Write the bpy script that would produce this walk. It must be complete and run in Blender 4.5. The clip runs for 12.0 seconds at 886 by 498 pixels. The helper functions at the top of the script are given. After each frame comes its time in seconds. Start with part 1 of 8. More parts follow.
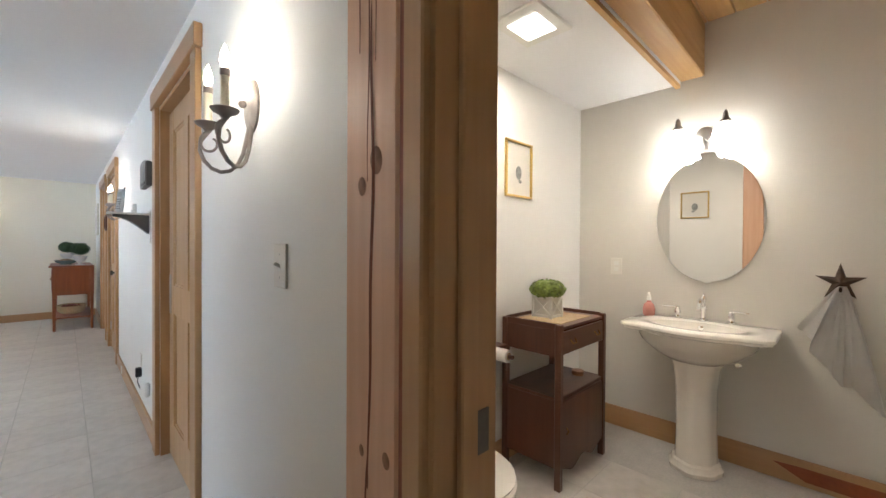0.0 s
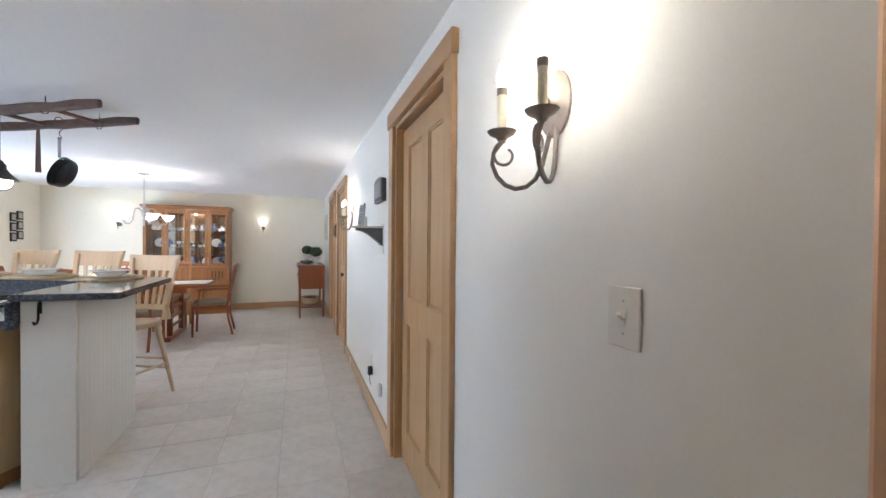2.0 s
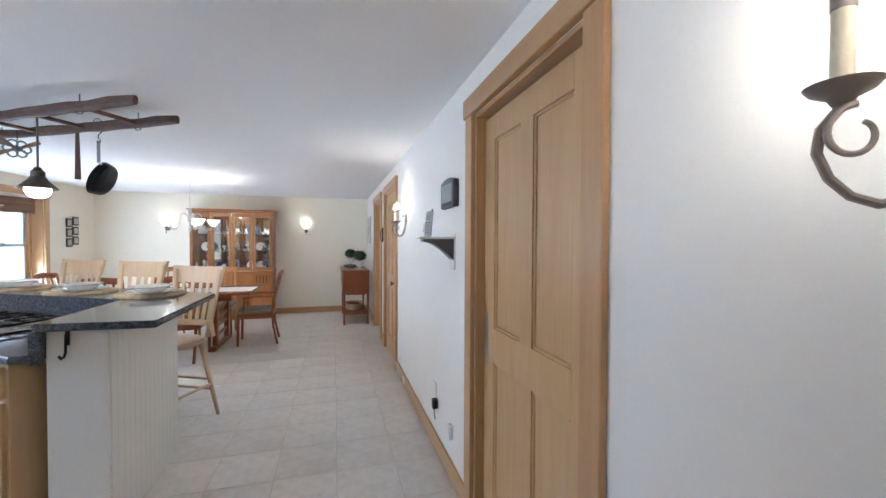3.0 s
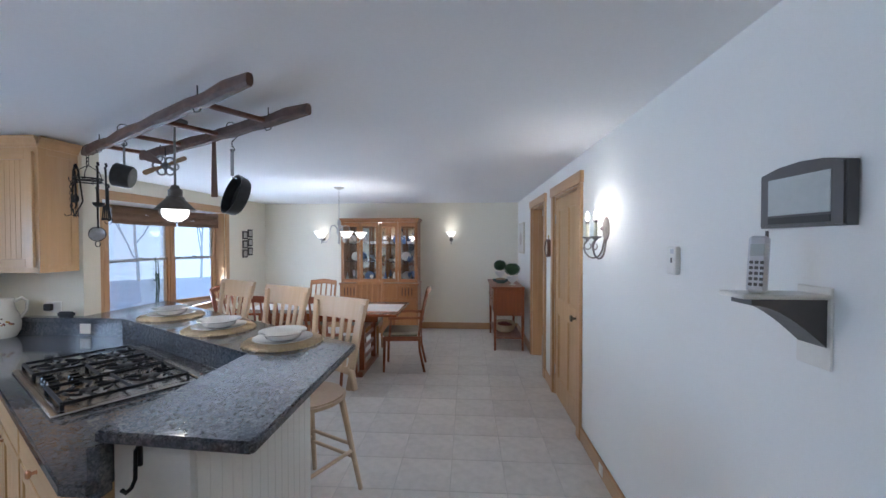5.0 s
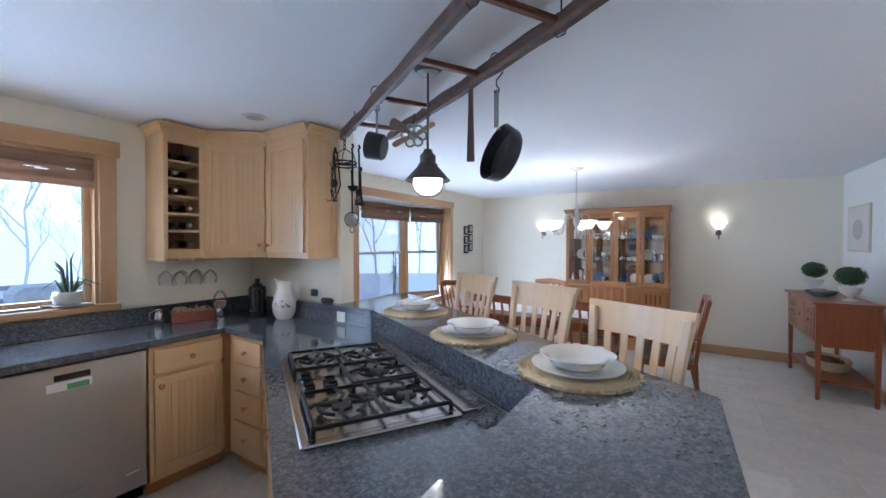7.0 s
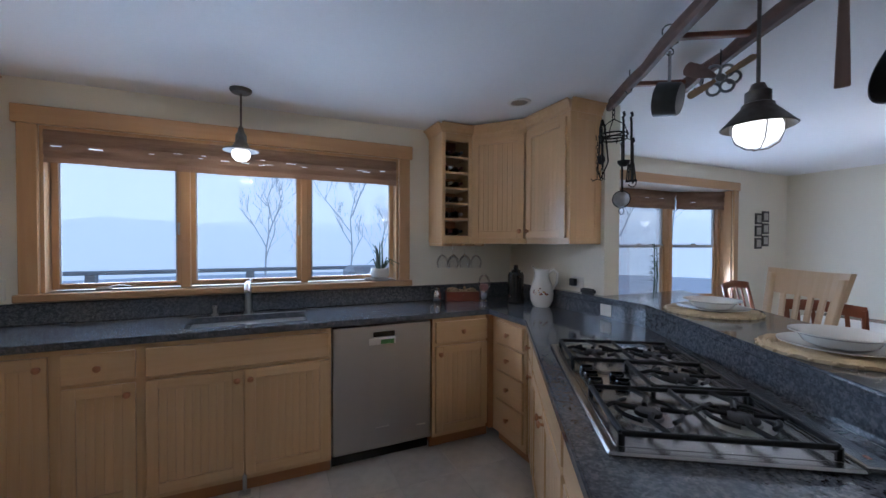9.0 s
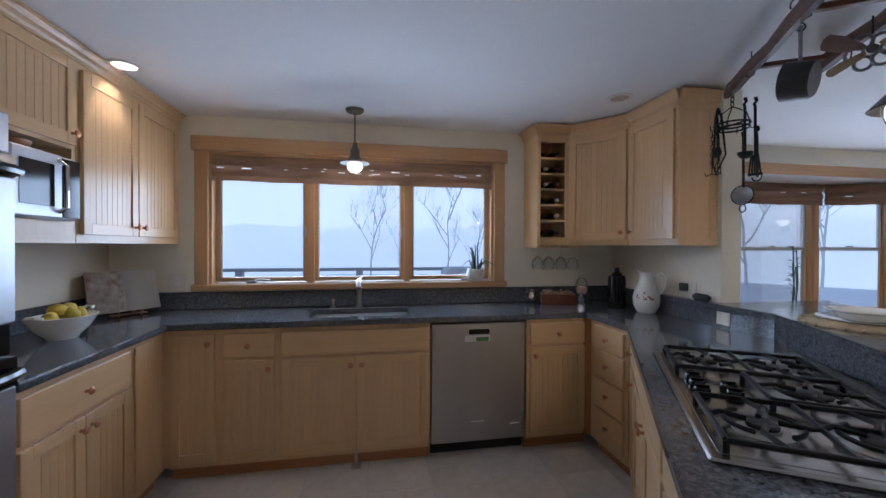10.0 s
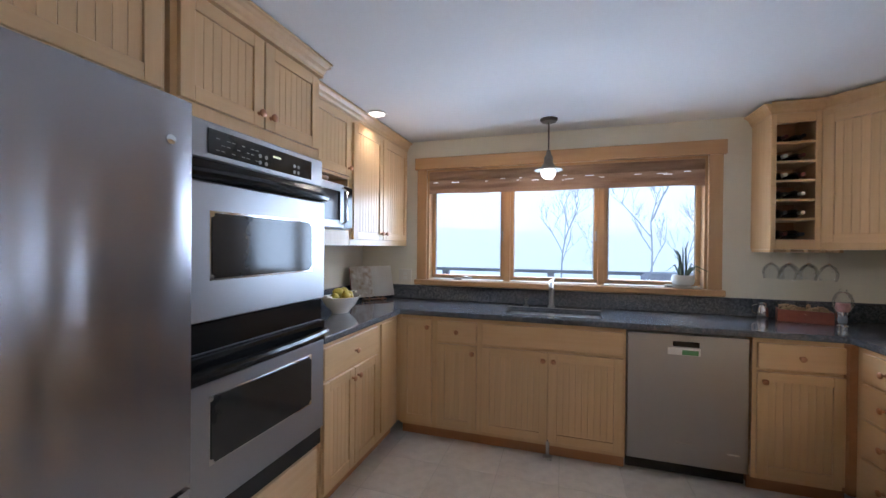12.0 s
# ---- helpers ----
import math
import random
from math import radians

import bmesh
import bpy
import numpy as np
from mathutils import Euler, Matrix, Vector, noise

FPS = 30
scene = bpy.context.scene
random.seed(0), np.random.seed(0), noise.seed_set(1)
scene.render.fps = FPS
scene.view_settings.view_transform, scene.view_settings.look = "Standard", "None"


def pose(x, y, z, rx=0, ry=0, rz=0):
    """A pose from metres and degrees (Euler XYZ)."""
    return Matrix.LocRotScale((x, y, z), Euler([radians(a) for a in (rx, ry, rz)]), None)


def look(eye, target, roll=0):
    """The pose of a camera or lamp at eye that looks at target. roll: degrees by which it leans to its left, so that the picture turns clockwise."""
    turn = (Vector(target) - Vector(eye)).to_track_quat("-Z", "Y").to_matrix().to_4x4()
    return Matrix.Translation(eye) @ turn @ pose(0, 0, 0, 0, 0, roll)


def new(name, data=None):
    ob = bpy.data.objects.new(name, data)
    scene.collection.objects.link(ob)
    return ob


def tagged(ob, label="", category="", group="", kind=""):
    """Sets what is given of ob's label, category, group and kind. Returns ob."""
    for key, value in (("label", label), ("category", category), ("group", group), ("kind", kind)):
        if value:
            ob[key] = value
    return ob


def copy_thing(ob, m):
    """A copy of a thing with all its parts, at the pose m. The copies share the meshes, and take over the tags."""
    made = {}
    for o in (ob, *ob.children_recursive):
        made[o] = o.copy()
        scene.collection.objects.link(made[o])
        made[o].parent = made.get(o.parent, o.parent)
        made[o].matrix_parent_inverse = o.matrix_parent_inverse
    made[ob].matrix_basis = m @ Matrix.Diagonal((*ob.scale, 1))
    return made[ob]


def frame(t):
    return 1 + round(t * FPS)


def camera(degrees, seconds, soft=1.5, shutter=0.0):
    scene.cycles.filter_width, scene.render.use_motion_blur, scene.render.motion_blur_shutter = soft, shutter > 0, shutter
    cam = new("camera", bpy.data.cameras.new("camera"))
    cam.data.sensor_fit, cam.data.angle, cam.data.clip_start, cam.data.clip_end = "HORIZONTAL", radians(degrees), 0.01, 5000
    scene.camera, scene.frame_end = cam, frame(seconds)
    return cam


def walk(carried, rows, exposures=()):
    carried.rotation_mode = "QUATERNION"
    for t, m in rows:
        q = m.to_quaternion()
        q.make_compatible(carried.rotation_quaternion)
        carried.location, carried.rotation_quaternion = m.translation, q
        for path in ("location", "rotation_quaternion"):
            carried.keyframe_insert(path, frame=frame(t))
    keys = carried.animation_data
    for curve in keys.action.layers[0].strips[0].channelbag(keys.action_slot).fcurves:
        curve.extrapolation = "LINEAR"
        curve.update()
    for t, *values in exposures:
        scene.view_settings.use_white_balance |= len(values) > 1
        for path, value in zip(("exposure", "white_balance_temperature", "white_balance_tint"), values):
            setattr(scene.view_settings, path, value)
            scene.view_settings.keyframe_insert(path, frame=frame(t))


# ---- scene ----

cam = camera(97.8, 12.0)
PATH = [
    (0, (1.081, 0.597, 1.244), (2.481, 2.025, 1.227), 0.3),
    (0.5, (1.016, 0.644, 1.232), (2.244, 2.223, 1.213), 0.3),
    (1, (0.971, 0.733, 1.238), (2.009, 2.443, 1.22), 0.3),
    (1.5, (0.948, 0.874, 1.272), (1.809, 2.679, 1.25), 0.4),
    (2, (0.913, 1.054, 1.321), (1.623, 2.924, 1.298), 0.5),
    (2.5, (0.853, 1.301, 1.364), (1.476, 3.201, 1.334), 0.4),
    (4.5, (0.671, 2.439, 1.554), (0.789, 4.435, 1.518), -0.0),
    (5, (0.576, 2.692, 1.575), (0.45, 4.687, 1.539), 0.0),
    (5.5, (0.415, 2.91, 1.558), (0.053, 4.877, 1.526), -0.1),
    (6, (0.238, 3.104, 1.525), (-0.358, 5.013, 1.498), -0.0),
    (6.5, (0.075, 3.264, 1.504), (-0.767, 5.078, 1.474), 0.0),
    (7, (-0.103, 3.352, 1.472), (-1.162, 5.049, 1.444), 0.1),
    (9, (-0.359, 3.35, 1.378), (-2.182, 4.173, 1.344), 0.2),
    (9.5, (-0.344, 3.342, 1.356), (-2.259, 3.919, 1.336), 0.2),
    (10, (-0.277, 3.329, 1.366), (-2.245, 3.683, 1.347), 0.2),
    (10.5, (-0.203, 3.321, 1.375), (-2.199, 3.44, 1.357), 0.2),
    (11, (-0.159, 3.321, 1.376), (-2.154, 3.19, 1.359), 0.3),
    (11.5, (-0.131, 3.338, 1.374), (-2.094, 2.952, 1.361), 0.3),
    (12, (-0.11, 3.318, 1.37), (-2.018, 2.719, 1.356), 0.5),
]
EXPOSURE = [(0.0, 1.18, 6050, 12), (1.0, 1.25, 6000, 12), (2.5, 1.15, 5950, 14), (4.5, 0.75, 5500, 14), (5.5, 0.4, 5500, 14), (6.5, 0.62, 5400, 14),
            (7.2, 0.68, 5350, 14), (9.0, -0.22, 5400, 16), (9.5, -0.25, 5550, 18), (10.5, 0.0, 5650, 17), (12.0, 0.36, 5850, 17)]
walk(cam, [(t, look(eye, target, roll)) for t, eye, target, roll in PATH], EXPOSURE)

# ---- light ----
world = bpy.data.worlds.new("overcast")
scene.world = world
world.use_nodes = True
wn = world.node_tree
sky = wn.nodes.new("ShaderNodeTexSky")
sky.sky_type, sky.sun_disc = "NISHITA", False
sky.sun_elevation, sky.sun_rotation = radians(32), radians(250)
sky.air_density, sky.dust_density, sky.ozone_density = 1.0, 0.6, 2.0
SKY_STRENGTH = 0.15
wn.nodes["Background"].inputs["Strength"].default_value = SKY_STRENGTH
wn.links.new(sky.outputs[0], wn.nodes["Background"].inputs["Color"])

sun = new("sun", bpy.data.lights.new("sun", "SUN"))
sun.data.energy, sun.data.angle, sun.data.color = 0.8, radians(25), (1.0, 0.98, 0.95)
sun.matrix_world = look((-30, -10, 30), (0, 0, 0))


def area_lamp(name, eye, target, w, h, watts, color):
    lamp = new(name, bpy.data.lights.new(name, "AREA"))
    lamp.data.shape, lamp.data.size, lamp.data.size_y = "RECTANGLE", w, h
    lamp.data.energy, lamp.data.color = watts, color
    lamp.matrix_world = look(eye, target)
    return lamp


def bulb_lamp(name, at, watts, color, radius=0.03):
    lamp = new(name, bpy.data.lights.new(name, "POINT"))
    lamp.data.energy, lamp.data.color, lamp.data.shadow_soft_size = watts, color, radius
    lamp.location = at
    return lamp


DAY = (0.70, 0.85, 1.0)
WARM = (1.0, 0.90, 0.74)
area_lamp("sky_in_kitchen_window", (-3.39, 3.235, 1.46), (0, 3.23, 1.2), 1.9, 0.7, 36, DAY)
area_lamp("sky_in_dining_window", (-3.29, 7.47, 0.88), (0, 7.47, 0.98), 1.8, 0.32, 42, DAY)

# ---- materials ----
def material(name, color, rough=0.6, metal=0.0, vary=0.12, scale=6.0, stretch=(1, 1, 1), grain=40.0, bump=0.15, dist=0.002,
             second=None, coat=0.0, random_tint=0.0):
    """A surface with two scales of variation: broad patches and a fine grain, both in object space."""
    m = bpy.data.materials.new(name)
    m.use_nodes = True
    nt = m.node_tree
    b = nt.nodes["Principled BSDF"]
    b.inputs["Roughness"].default_value, b.inputs["Metallic"].default_value = rough, metal
    b.inputs["Coat Weight"].default_value = coat
    tc = nt.nodes.new("ShaderNodeTexCoord")
    mp = nt.nodes.new("ShaderNodeMapping")
    mp.inputs["Scale"].default_value = stretch
    nt.links.new(tc.outputs["Object"], mp.inputs["Vector"])
    broad, fine = nt.nodes.new("ShaderNodeTexNoise"), nt.nodes.new("ShaderNodeTexNoise")
    broad.inputs["Scale"].default_value, fine.inputs["Scale"].default_value = scale, grain
    broad.inputs["Detail"].default_value, fine.inputs["Detail"].default_value = 4, 6
    for n in (broad, fine):
        nt.links.new(mp.outputs[0], n.inputs["Vector"])
    mix = nt.nodes.new("ShaderNodeMix")
    mix.data_type = "RGBA"
    c = Vector(color)
    other = Vector(second) if second else c * (1 - 2 * vary)
    mix.inputs["A"].default_value, mix.inputs["B"].default_value = (*c, 1), (*other, 1)
    add = nt.nodes.new("ShaderNodeMath")
    add.operation = "MULTIPLY_ADD"
    add.inputs[1].default_value = 0.55
    nt.links.new(fine.outputs["Fac"], add.inputs[0])
    half = nt.nodes.new("ShaderNodeMath")
    half.operation = "MULTIPLY"
    half.inputs[1].default_value = 0.45
    nt.links.new(broad.outputs["Fac"], half.inputs[0])
    nt.links.new(half.outputs[0], add.inputs[2])
    ramp = nt.nodes.new("ShaderNodeMapRange")
    ramp.inputs["From Min"].default_value, ramp.inputs["From Max"].default_value = 0.3, 0.7
    nt.links.new(add.outputs[0], ramp.inputs["Value"])
    nt.links.new(ramp.outputs[0], mix.inputs["Factor"])
    out = mix.outputs["Result"]
    if random_tint:
        info = nt.nodes.new("ShaderNodeObjectInfo")
        hsv = nt.nodes.new("ShaderNodeHueSaturation")
        rng = nt.nodes.new("ShaderNodeMapRange")
        rng.inputs["To Min"].default_value, rng.inputs["To Max"].default_value = 1 - random_tint, 1 + random_tint
        nt.links.new(info.outputs["Random"], rng.inputs["Value"])
        nt.links.new(rng.outputs[0], hsv.inputs["Value"])
        nt.links.new(out, hsv.inputs["Color"])
        out = hsv.outputs[0]
    nt.links.new(out, b.inputs["Base Color"])
    if bump:
        bp = nt.nodes.new("ShaderNodeBump")
        bp.inputs["Strength"].default_value, bp.inputs["Distance"].default_value = bump, dist
        nt.links.new(fine.outputs["Fac"], bp.inputs["Height"])
        nt.links.new(bp.outputs[0], b.inputs["Normal"])
    rr = nt.nodes.new("ShaderNodeMapRange")
    rr.inputs["To Min"].default_value, rr.inputs["To Max"].default_value = rough * 0.85, min(1, rough * 1.2)
    nt.links.new(broad.outputs["Fac"], rr.inputs["Value"])
    nt.links.new(rr.outputs[0], b.inputs["Roughness"])
    return m


def wood(name, light, dark, rough=0.4, along="z", tint=0.05, coat=0.0):
    st = {"z": (9, 9, 0.6), "x": (0.6, 9, 9), "y": (9, 0.6, 9)}[along]
    return material(name, light, rough, 0, second=dark, scale=1.2, stretch=st, grain=5.0, bump=0.08, dist=0.001, random_tint=tint, coat=coat)


def glow(name, color, strength):
    m = bpy.data.materials.new(name)
    m.use_nodes = True
    b = m.node_tree.nodes["Principled BSDF"]
    b.inputs["Base Color"].default_value = (0.85, 0.83, 0.8, 1)
    b.inputs["Emission Color"].default_value, b.inputs["Emission Strength"].default_value = (*color, 1), strength
    return m


def glass(name, color=(1, 1, 1), rough=0.0):
    m = bpy.data.materials.new(name)
    m.use_nodes = True
    nt = m.node_tree
    nt.nodes.remove(nt.nodes["Principled BSDF"])
    clear, gloss = nt.nodes.new("ShaderNodeBsdfTransparent"), nt.nodes.new("ShaderNodeBsdfGlossy")
    clear.inputs["Color"].default_value = (*color, 1)
    gloss.inputs["Roughness"].default_value = rough
    fr, mix = nt.nodes.new("ShaderNodeFresnel"), nt.nodes.new("ShaderNodeMixShader")
    fr.inputs["IOR"].default_value = 1.45
    soft = nt.nodes.new("ShaderNodeMath")
    soft.operation = "MULTIPLY"
    soft.inputs[1].default_value = 0.55
    nt.links.new(fr.outputs[0], soft.inputs[0])
    nt.links.new(soft.outputs[0], mix.inputs[0])
    nt.links.new(clear.outputs[0], mix.inputs[1])
    nt.links.new(gloss.outputs[0], mix.inputs[2])
    nt.links.new(mix.outputs[0], nt.nodes["Material Output"].inputs["Surface"])
    return m


def granite_material():
    m = bpy.data.materials.new("granite")
    m.use_nodes = True
    nt = m.node_tree
    b = nt.nodes["Principled BSDF"]
    b.inputs["Roughness"].default_value = 0.12
    b.inputs["IOR"].default_value = 1.65
    tc = nt.nodes.new("ShaderNodeTexCoord")
    n1, n2, vo = nt.nodes.new("ShaderNodeTexNoise"), nt.nodes.new("ShaderNodeTexNoise"), nt.nodes.new("ShaderNodeTexVoronoi")
    n1.inputs["Scale"].default_value, n1.inputs["Detail"].default_value = 62, 8
    n2.inputs["Scale"].default_value, n2.inputs["Detail"].default_value = 4, 3
    vo.inputs["Scale"].default_value = 170
    for n in (n1, n2, vo):
        nt.links.new(tc.outputs["Object"], n.inputs["Vector"])
    r = nt.nodes.new("ShaderNodeValToRGB")
    r.color_ramp.elements[0].position, r.color_ramp.elements[0].color = 0.36, (0.045, 0.052, 0.064, 1)
    r.color_ramp.elements[1].position, r.color_ramp.elements[1].color = 0.78, (0.17, 0.175, 0.182, 1)
    e = r.color_ramp.elements.new(0.5)
    e.color = (0.078, 0.086, 0.099, 1)
    e = r.color_ramp.elements.new(0.6)
    e.color = (0.115, 0.122, 0.135, 1)
    sum_ = nt.nodes.new("ShaderNodeMath")
    sum_.operation = "MULTIPLY_ADD"
    sum_.inputs[1].default_value = 0.35
    nt.links.new(vo.outputs["Color"], sum_.inputs[0])
    s2 = nt.nodes.new("ShaderNodeMath")
    s2.operation = "MULTIPLY"
    s2.inputs[1].default_value = 0.68
    nt.links.new(n1.outputs["Fac"], s2.inputs[0])
    nt.links.new(s2.outputs[0], sum_.inputs[2])
    nt.links.new(sum_.outputs[0], r.inputs["Fac"])
    nt.links.new(r.outputs[0], b.inputs["Base Color"])
    rr = nt.nodes.new("ShaderNodeMapRange")
    rr.inputs["To Min"].default_value, rr.inputs["To Max"].default_value = 0.05, 0.12
    nt.links.new(n2.outputs["Fac"], rr.inputs["Value"])
    nt.links.new(rr.outputs[0], b.inputs["Roughness"])
    return m


def brushed(name, color, rough, wave=0.0):
    """Brushed sheet steel: streaked upright highlights and, on large doors, a slightly wavy sheet."""
    m = material(name, color, rough, 1.0, vary=0.03, scale=1.5, grain=260, bump=0.0)
    nt = m.node_tree
    b = nt.nodes["Principled BSDF"]
    b.inputs["Anisotropic"].default_value, b.inputs["Anisotropic Rotation"].default_value = 0.55, 0.25
    if wave:
        tc, mp, n, bp = (nt.nodes.new(k) for k in ("ShaderNodeTexCoord", "ShaderNodeMapping", "ShaderNodeTexNoise", "ShaderNodeBump"))
        mp.inputs["Scale"].default_value = (7.0, 7.0, 1.1)
        n.inputs["Scale"].default_value, n.inputs["Detail"].default_value = 1.0, 1.0
        bp.inputs["Strength"].default_value, bp.inputs["Distance"].default_value = 1.0, wave
        nt.links.new(tc.outputs["Object"], mp.inputs["Vector"])
        nt.links.new(mp.outputs[0], n.inputs["Vector"])
        nt.links.new(n.outputs["Fac"], bp.inputs["Height"])
        nt.links.new(bp.outputs[0], b.inputs["Normal"])
    return m


WALL = material("wall_paint", (0.80, 0.79, 0.75), 0.75, vary=0.02, scale=1.5, grain=160, bump=0.06, dist=0.001)
WALLK = material("cream_wall_paint", (0.80, 0.76, 0.64), 0.75, vary=0.02, scale=1.5, grain=160, bump=0.06, dist=0.001)
WALLB = material("bath_wall_paint", (0.67, 0.64, 0.575), 0.75, vary=0.02, scale=1.5, grain=160, bump=0.06, dist=0.001)
CEIL = material("ceiling_paint", (0.82, 0.82, 0.82), 0.85, vary=0.02, scale=1.0, grain=90, bump=0.1, dist=0.002)
WHITE = material("white_paint", (0.78, 0.77, 0.72), 0.5, vary=0.03, scale=3, grain=60, bump=0.05)
PLASTIC = material("ivory_plastic", (0.74, 0.71, 0.64), 0.35, vary=0.02)
GROUT = material("grout", (0.62, 0.59, 0.545), 0.9, vary=0.12, scale=8, grain=90)
TILE = material("floor_tile", (0.68, 0.64, 0.59), 0.36, second=(0.54, 0.505, 0.46), scale=4.0, grain=16, bump=0.05, dist=0.001, random_tint=0.05)
TRIMW = wood("fir_trim", (0.52, 0.32, 0.16), (0.44, 0.25, 0.115), 0.35)
TRIMX = wood("fir_trim_x", (0.52, 0.32, 0.16), (0.44, 0.25, 0.115), 0.35, "x")
TRIMY = wood("fir_trim_y", (0.52, 0.32, 0.16), (0.44, 0.25, 0.115), 0.35, "y")
DOORW = wood("door_fir", (0.56, 0.36, 0.18), (0.47, 0.28, 0.125), 0.35)
PINE = wood("pine_beam", (0.62, 0.40, 0.17), (0.48, 0.27, 0.10), 0.45, "x")
POST = wood("pine_post", (0.70, 0.44, 0.29), (0.60, 0.345, 0.21), 0.45)
KNOT = material("pine_knot", (0.36, 0.19, 0.115), 0.8, vary=0.25, scale=30)
CRACK = material("pine_crack", (0.20, 0.055, 0.02), 0.7, vary=0.2)
REDW = wood("dark_red_wood", (0.30, 0.08, 0.025), (0.22, 0.05, 0.016), 0.35)
MAPLE = wood("maple", (0.66, 0.445, 0.24), (0.585, 0.37, 0.185), 0.3)
MAPLEX = wood("maple_x", (0.66, 0.445, 0.24), (0.585, 0.37, 0.185), 0.3, "x")
# maple darkened and reddened to carry the shade under and inside cabinets
MAPLE_SHADE = wood("shaded_maple", (0.42, 0.2, 0.085), (0.36, 0.16, 0.065), 0.45, "x")
STOOLW = wood("birch", (0.64, 0.485, 0.325), (0.575, 0.415, 0.26), 0.35)
CHERRY = wood("cherry", (0.28, 0.085, 0.032), (0.20, 0.057, 0.021), 0.3)
CHERRYX = wood("cherry_x", (0.28, 0.085, 0.032), (0.20, 0.057, 0.021), 0.25, "x")
OAK = wood("hutch_oak", (0.37, 0.165, 0.06), (0.28, 0.115, 0.038), 0.3)
WALNUT = wood("walnut", (0.12, 0.045, 0.023), (0.075, 0.026, 0.014), 0.3)
WALNUTX = wood("walnut_x", (0.12, 0.045, 0.023), (0.075, 0.026, 0.014), 0.3, "x")
RUSTIC = wood("old_ladder_wood", (0.15, 0.075, 0.045), (0.045, 0.022, 0.014), 0.6, "x")
RUNG = wood("ladder_rung", (0.20, 0.065, 0.025), (0.12, 0.035, 0.014), 0.5, "y")
GRANITE = granite_material()
STEEL = brushed("brushed_steel", (0.46, 0.45, 0.445), 0.32, 0.006)
STEELO = brushed("oven_steel", (0.36, 0.355, 0.36), 0.34)
STEELV = brushed("brushed_steel_v", (0.38, 0.37, 0.385), 0.24, 0.012)
TRAYST = brushed("cooktop_steel", (0.42, 0.40, 0.38), 0.24)
CHROME = material("chrome", (0.8, 0.8, 0.8), 0.08, 1.0, vary=0.03, bump=0)
NICKEL = material("nickel", (0.50, 0.48, 0.45), 0.3, 1.0, vary=0.08)
BRASS = material("brass", (0.62, 0.42, 0.15), 0.25, 1.0, vary=0.1)
COPPER = material("copper_knob", (0.55, 0.28, 0.16), 0.3, 1.0, vary=0.1)
SCONCE = material("brushed_bronze_sconce", (0.34, 0.29, 0.26), 0.5, 0.55, vary=0.15, scale=25)
PEWTER = material("aged_pewter", (0.20, 0.18, 0.16), 0.45, 0.85, vary=0.2, scale=25)
IRON = material("black_iron", (0.018, 0.017, 0.017), 0.45, 0.6, vary=0.2, scale=30, bump=0.2)
BLACK = material("black_enamel", (0.008, 0.008, 0.009), 0.15, vary=0.1)
RUBBER = material("black_plastic", (0.015, 0.015, 0.016), 0.5, vary=0.1)
DARKGLASS = material("oven_glass", (0.02, 0.019, 0.018), 0.10, vary=0.05, bump=0)
CERAMIC = material("white_ceramic", (0.80, 0.78, 0.73), 0.12, vary=0.02, bump=0)
PORCELAIN = material("porcelain", (0.78, 0.74, 0.66), 0.1, vary=0.02, bump=0, coat=0.3)
GLASS = glass("clear_glass")
PANE = glass("window_pane", (0.97, 0.99, 1.0))
STEMGLASS = glass("thin_wine_glass", (0.95, 0.96, 0.96), 0.03)

# ---- building tools ----
def part(name, bm, mat, parent=None, label="", smooth=False):
    me = bpy.data.meshes.new(name)
    bmesh.ops.recalc_face_normals(bm, faces=bm.faces)
    if smooth:
        for f in bm.faces:
            f.smooth = True
        for e in bm.edges:
            if len(e.link_faces) == 2 and e.calc_face_angle(0) > 0.7:
                e.smooth = False
    bm.to_mesh(me)
    bm.free()
    me.materials.append(mat)
    ob = new(name, me)
    if parent:
        ob.parent = parent
    return tagged(ob, label)


def thing(name, m, label, category, group=""):
    ob = new(name)
    ob.empty_display_size = 0.05
    ob.matrix_world = m
    return tagged(ob, label, category, group)


def box(x0, x1, y0, y1, z0, z1, bevel=0.0, bm=None):
    b = bmesh.new() if bm is None or bevel else bm
    m = Matrix.LocRotScale(((x0 + x1) / 2, (y0 + y1) / 2, (z0 + z1) / 2), None, (abs(x1 - x0), abs(y1 - y0), abs(z1 - z0)))
    bmesh.ops.create_cube(b, size=1, matrix=m)
    if bevel:
        bmesh.ops.bevel(b, geom=list(b.edges), offset=bevel, segments=1, affect="EDGES", clamp_overlap=True)
        if bm is not None:
            join(bm, b)
            return bm
    return b


def join(bm, other):
    verts = {v: bm.verts.new(v.co) for v in other.verts}
    for f in other.faces:
        bm.faces.new([verts[v] for v in f.verts])
    other.free()
    return bm


def prism(points, z0, z1, bevel=0.0, bm=None):
    b = bmesh.new()
    low = [b.verts.new((x, y, z0)) for x, y in points]
    top = [b.verts.new((x, y, z1)) for x, y in points]
    b.faces.new(low)
    b.faces.new(top)
    for i in range(len(points)):
        j = (i + 1) % len(points)
        b.faces.new((low[i], low[j], top[j], top[i]))
    bmesh.ops.recalc_face_normals(b, faces=b.faces)
    if bevel:
        bmesh.ops.bevel(b, geom=[e for e in b.edges if abs(e.verts[0].co.z - e.verts[1].co.z) < 1e-6], offset=bevel, segments=2, affect="EDGES", clamp_overlap=True)
    return join(bm, b) if bm is not None else b


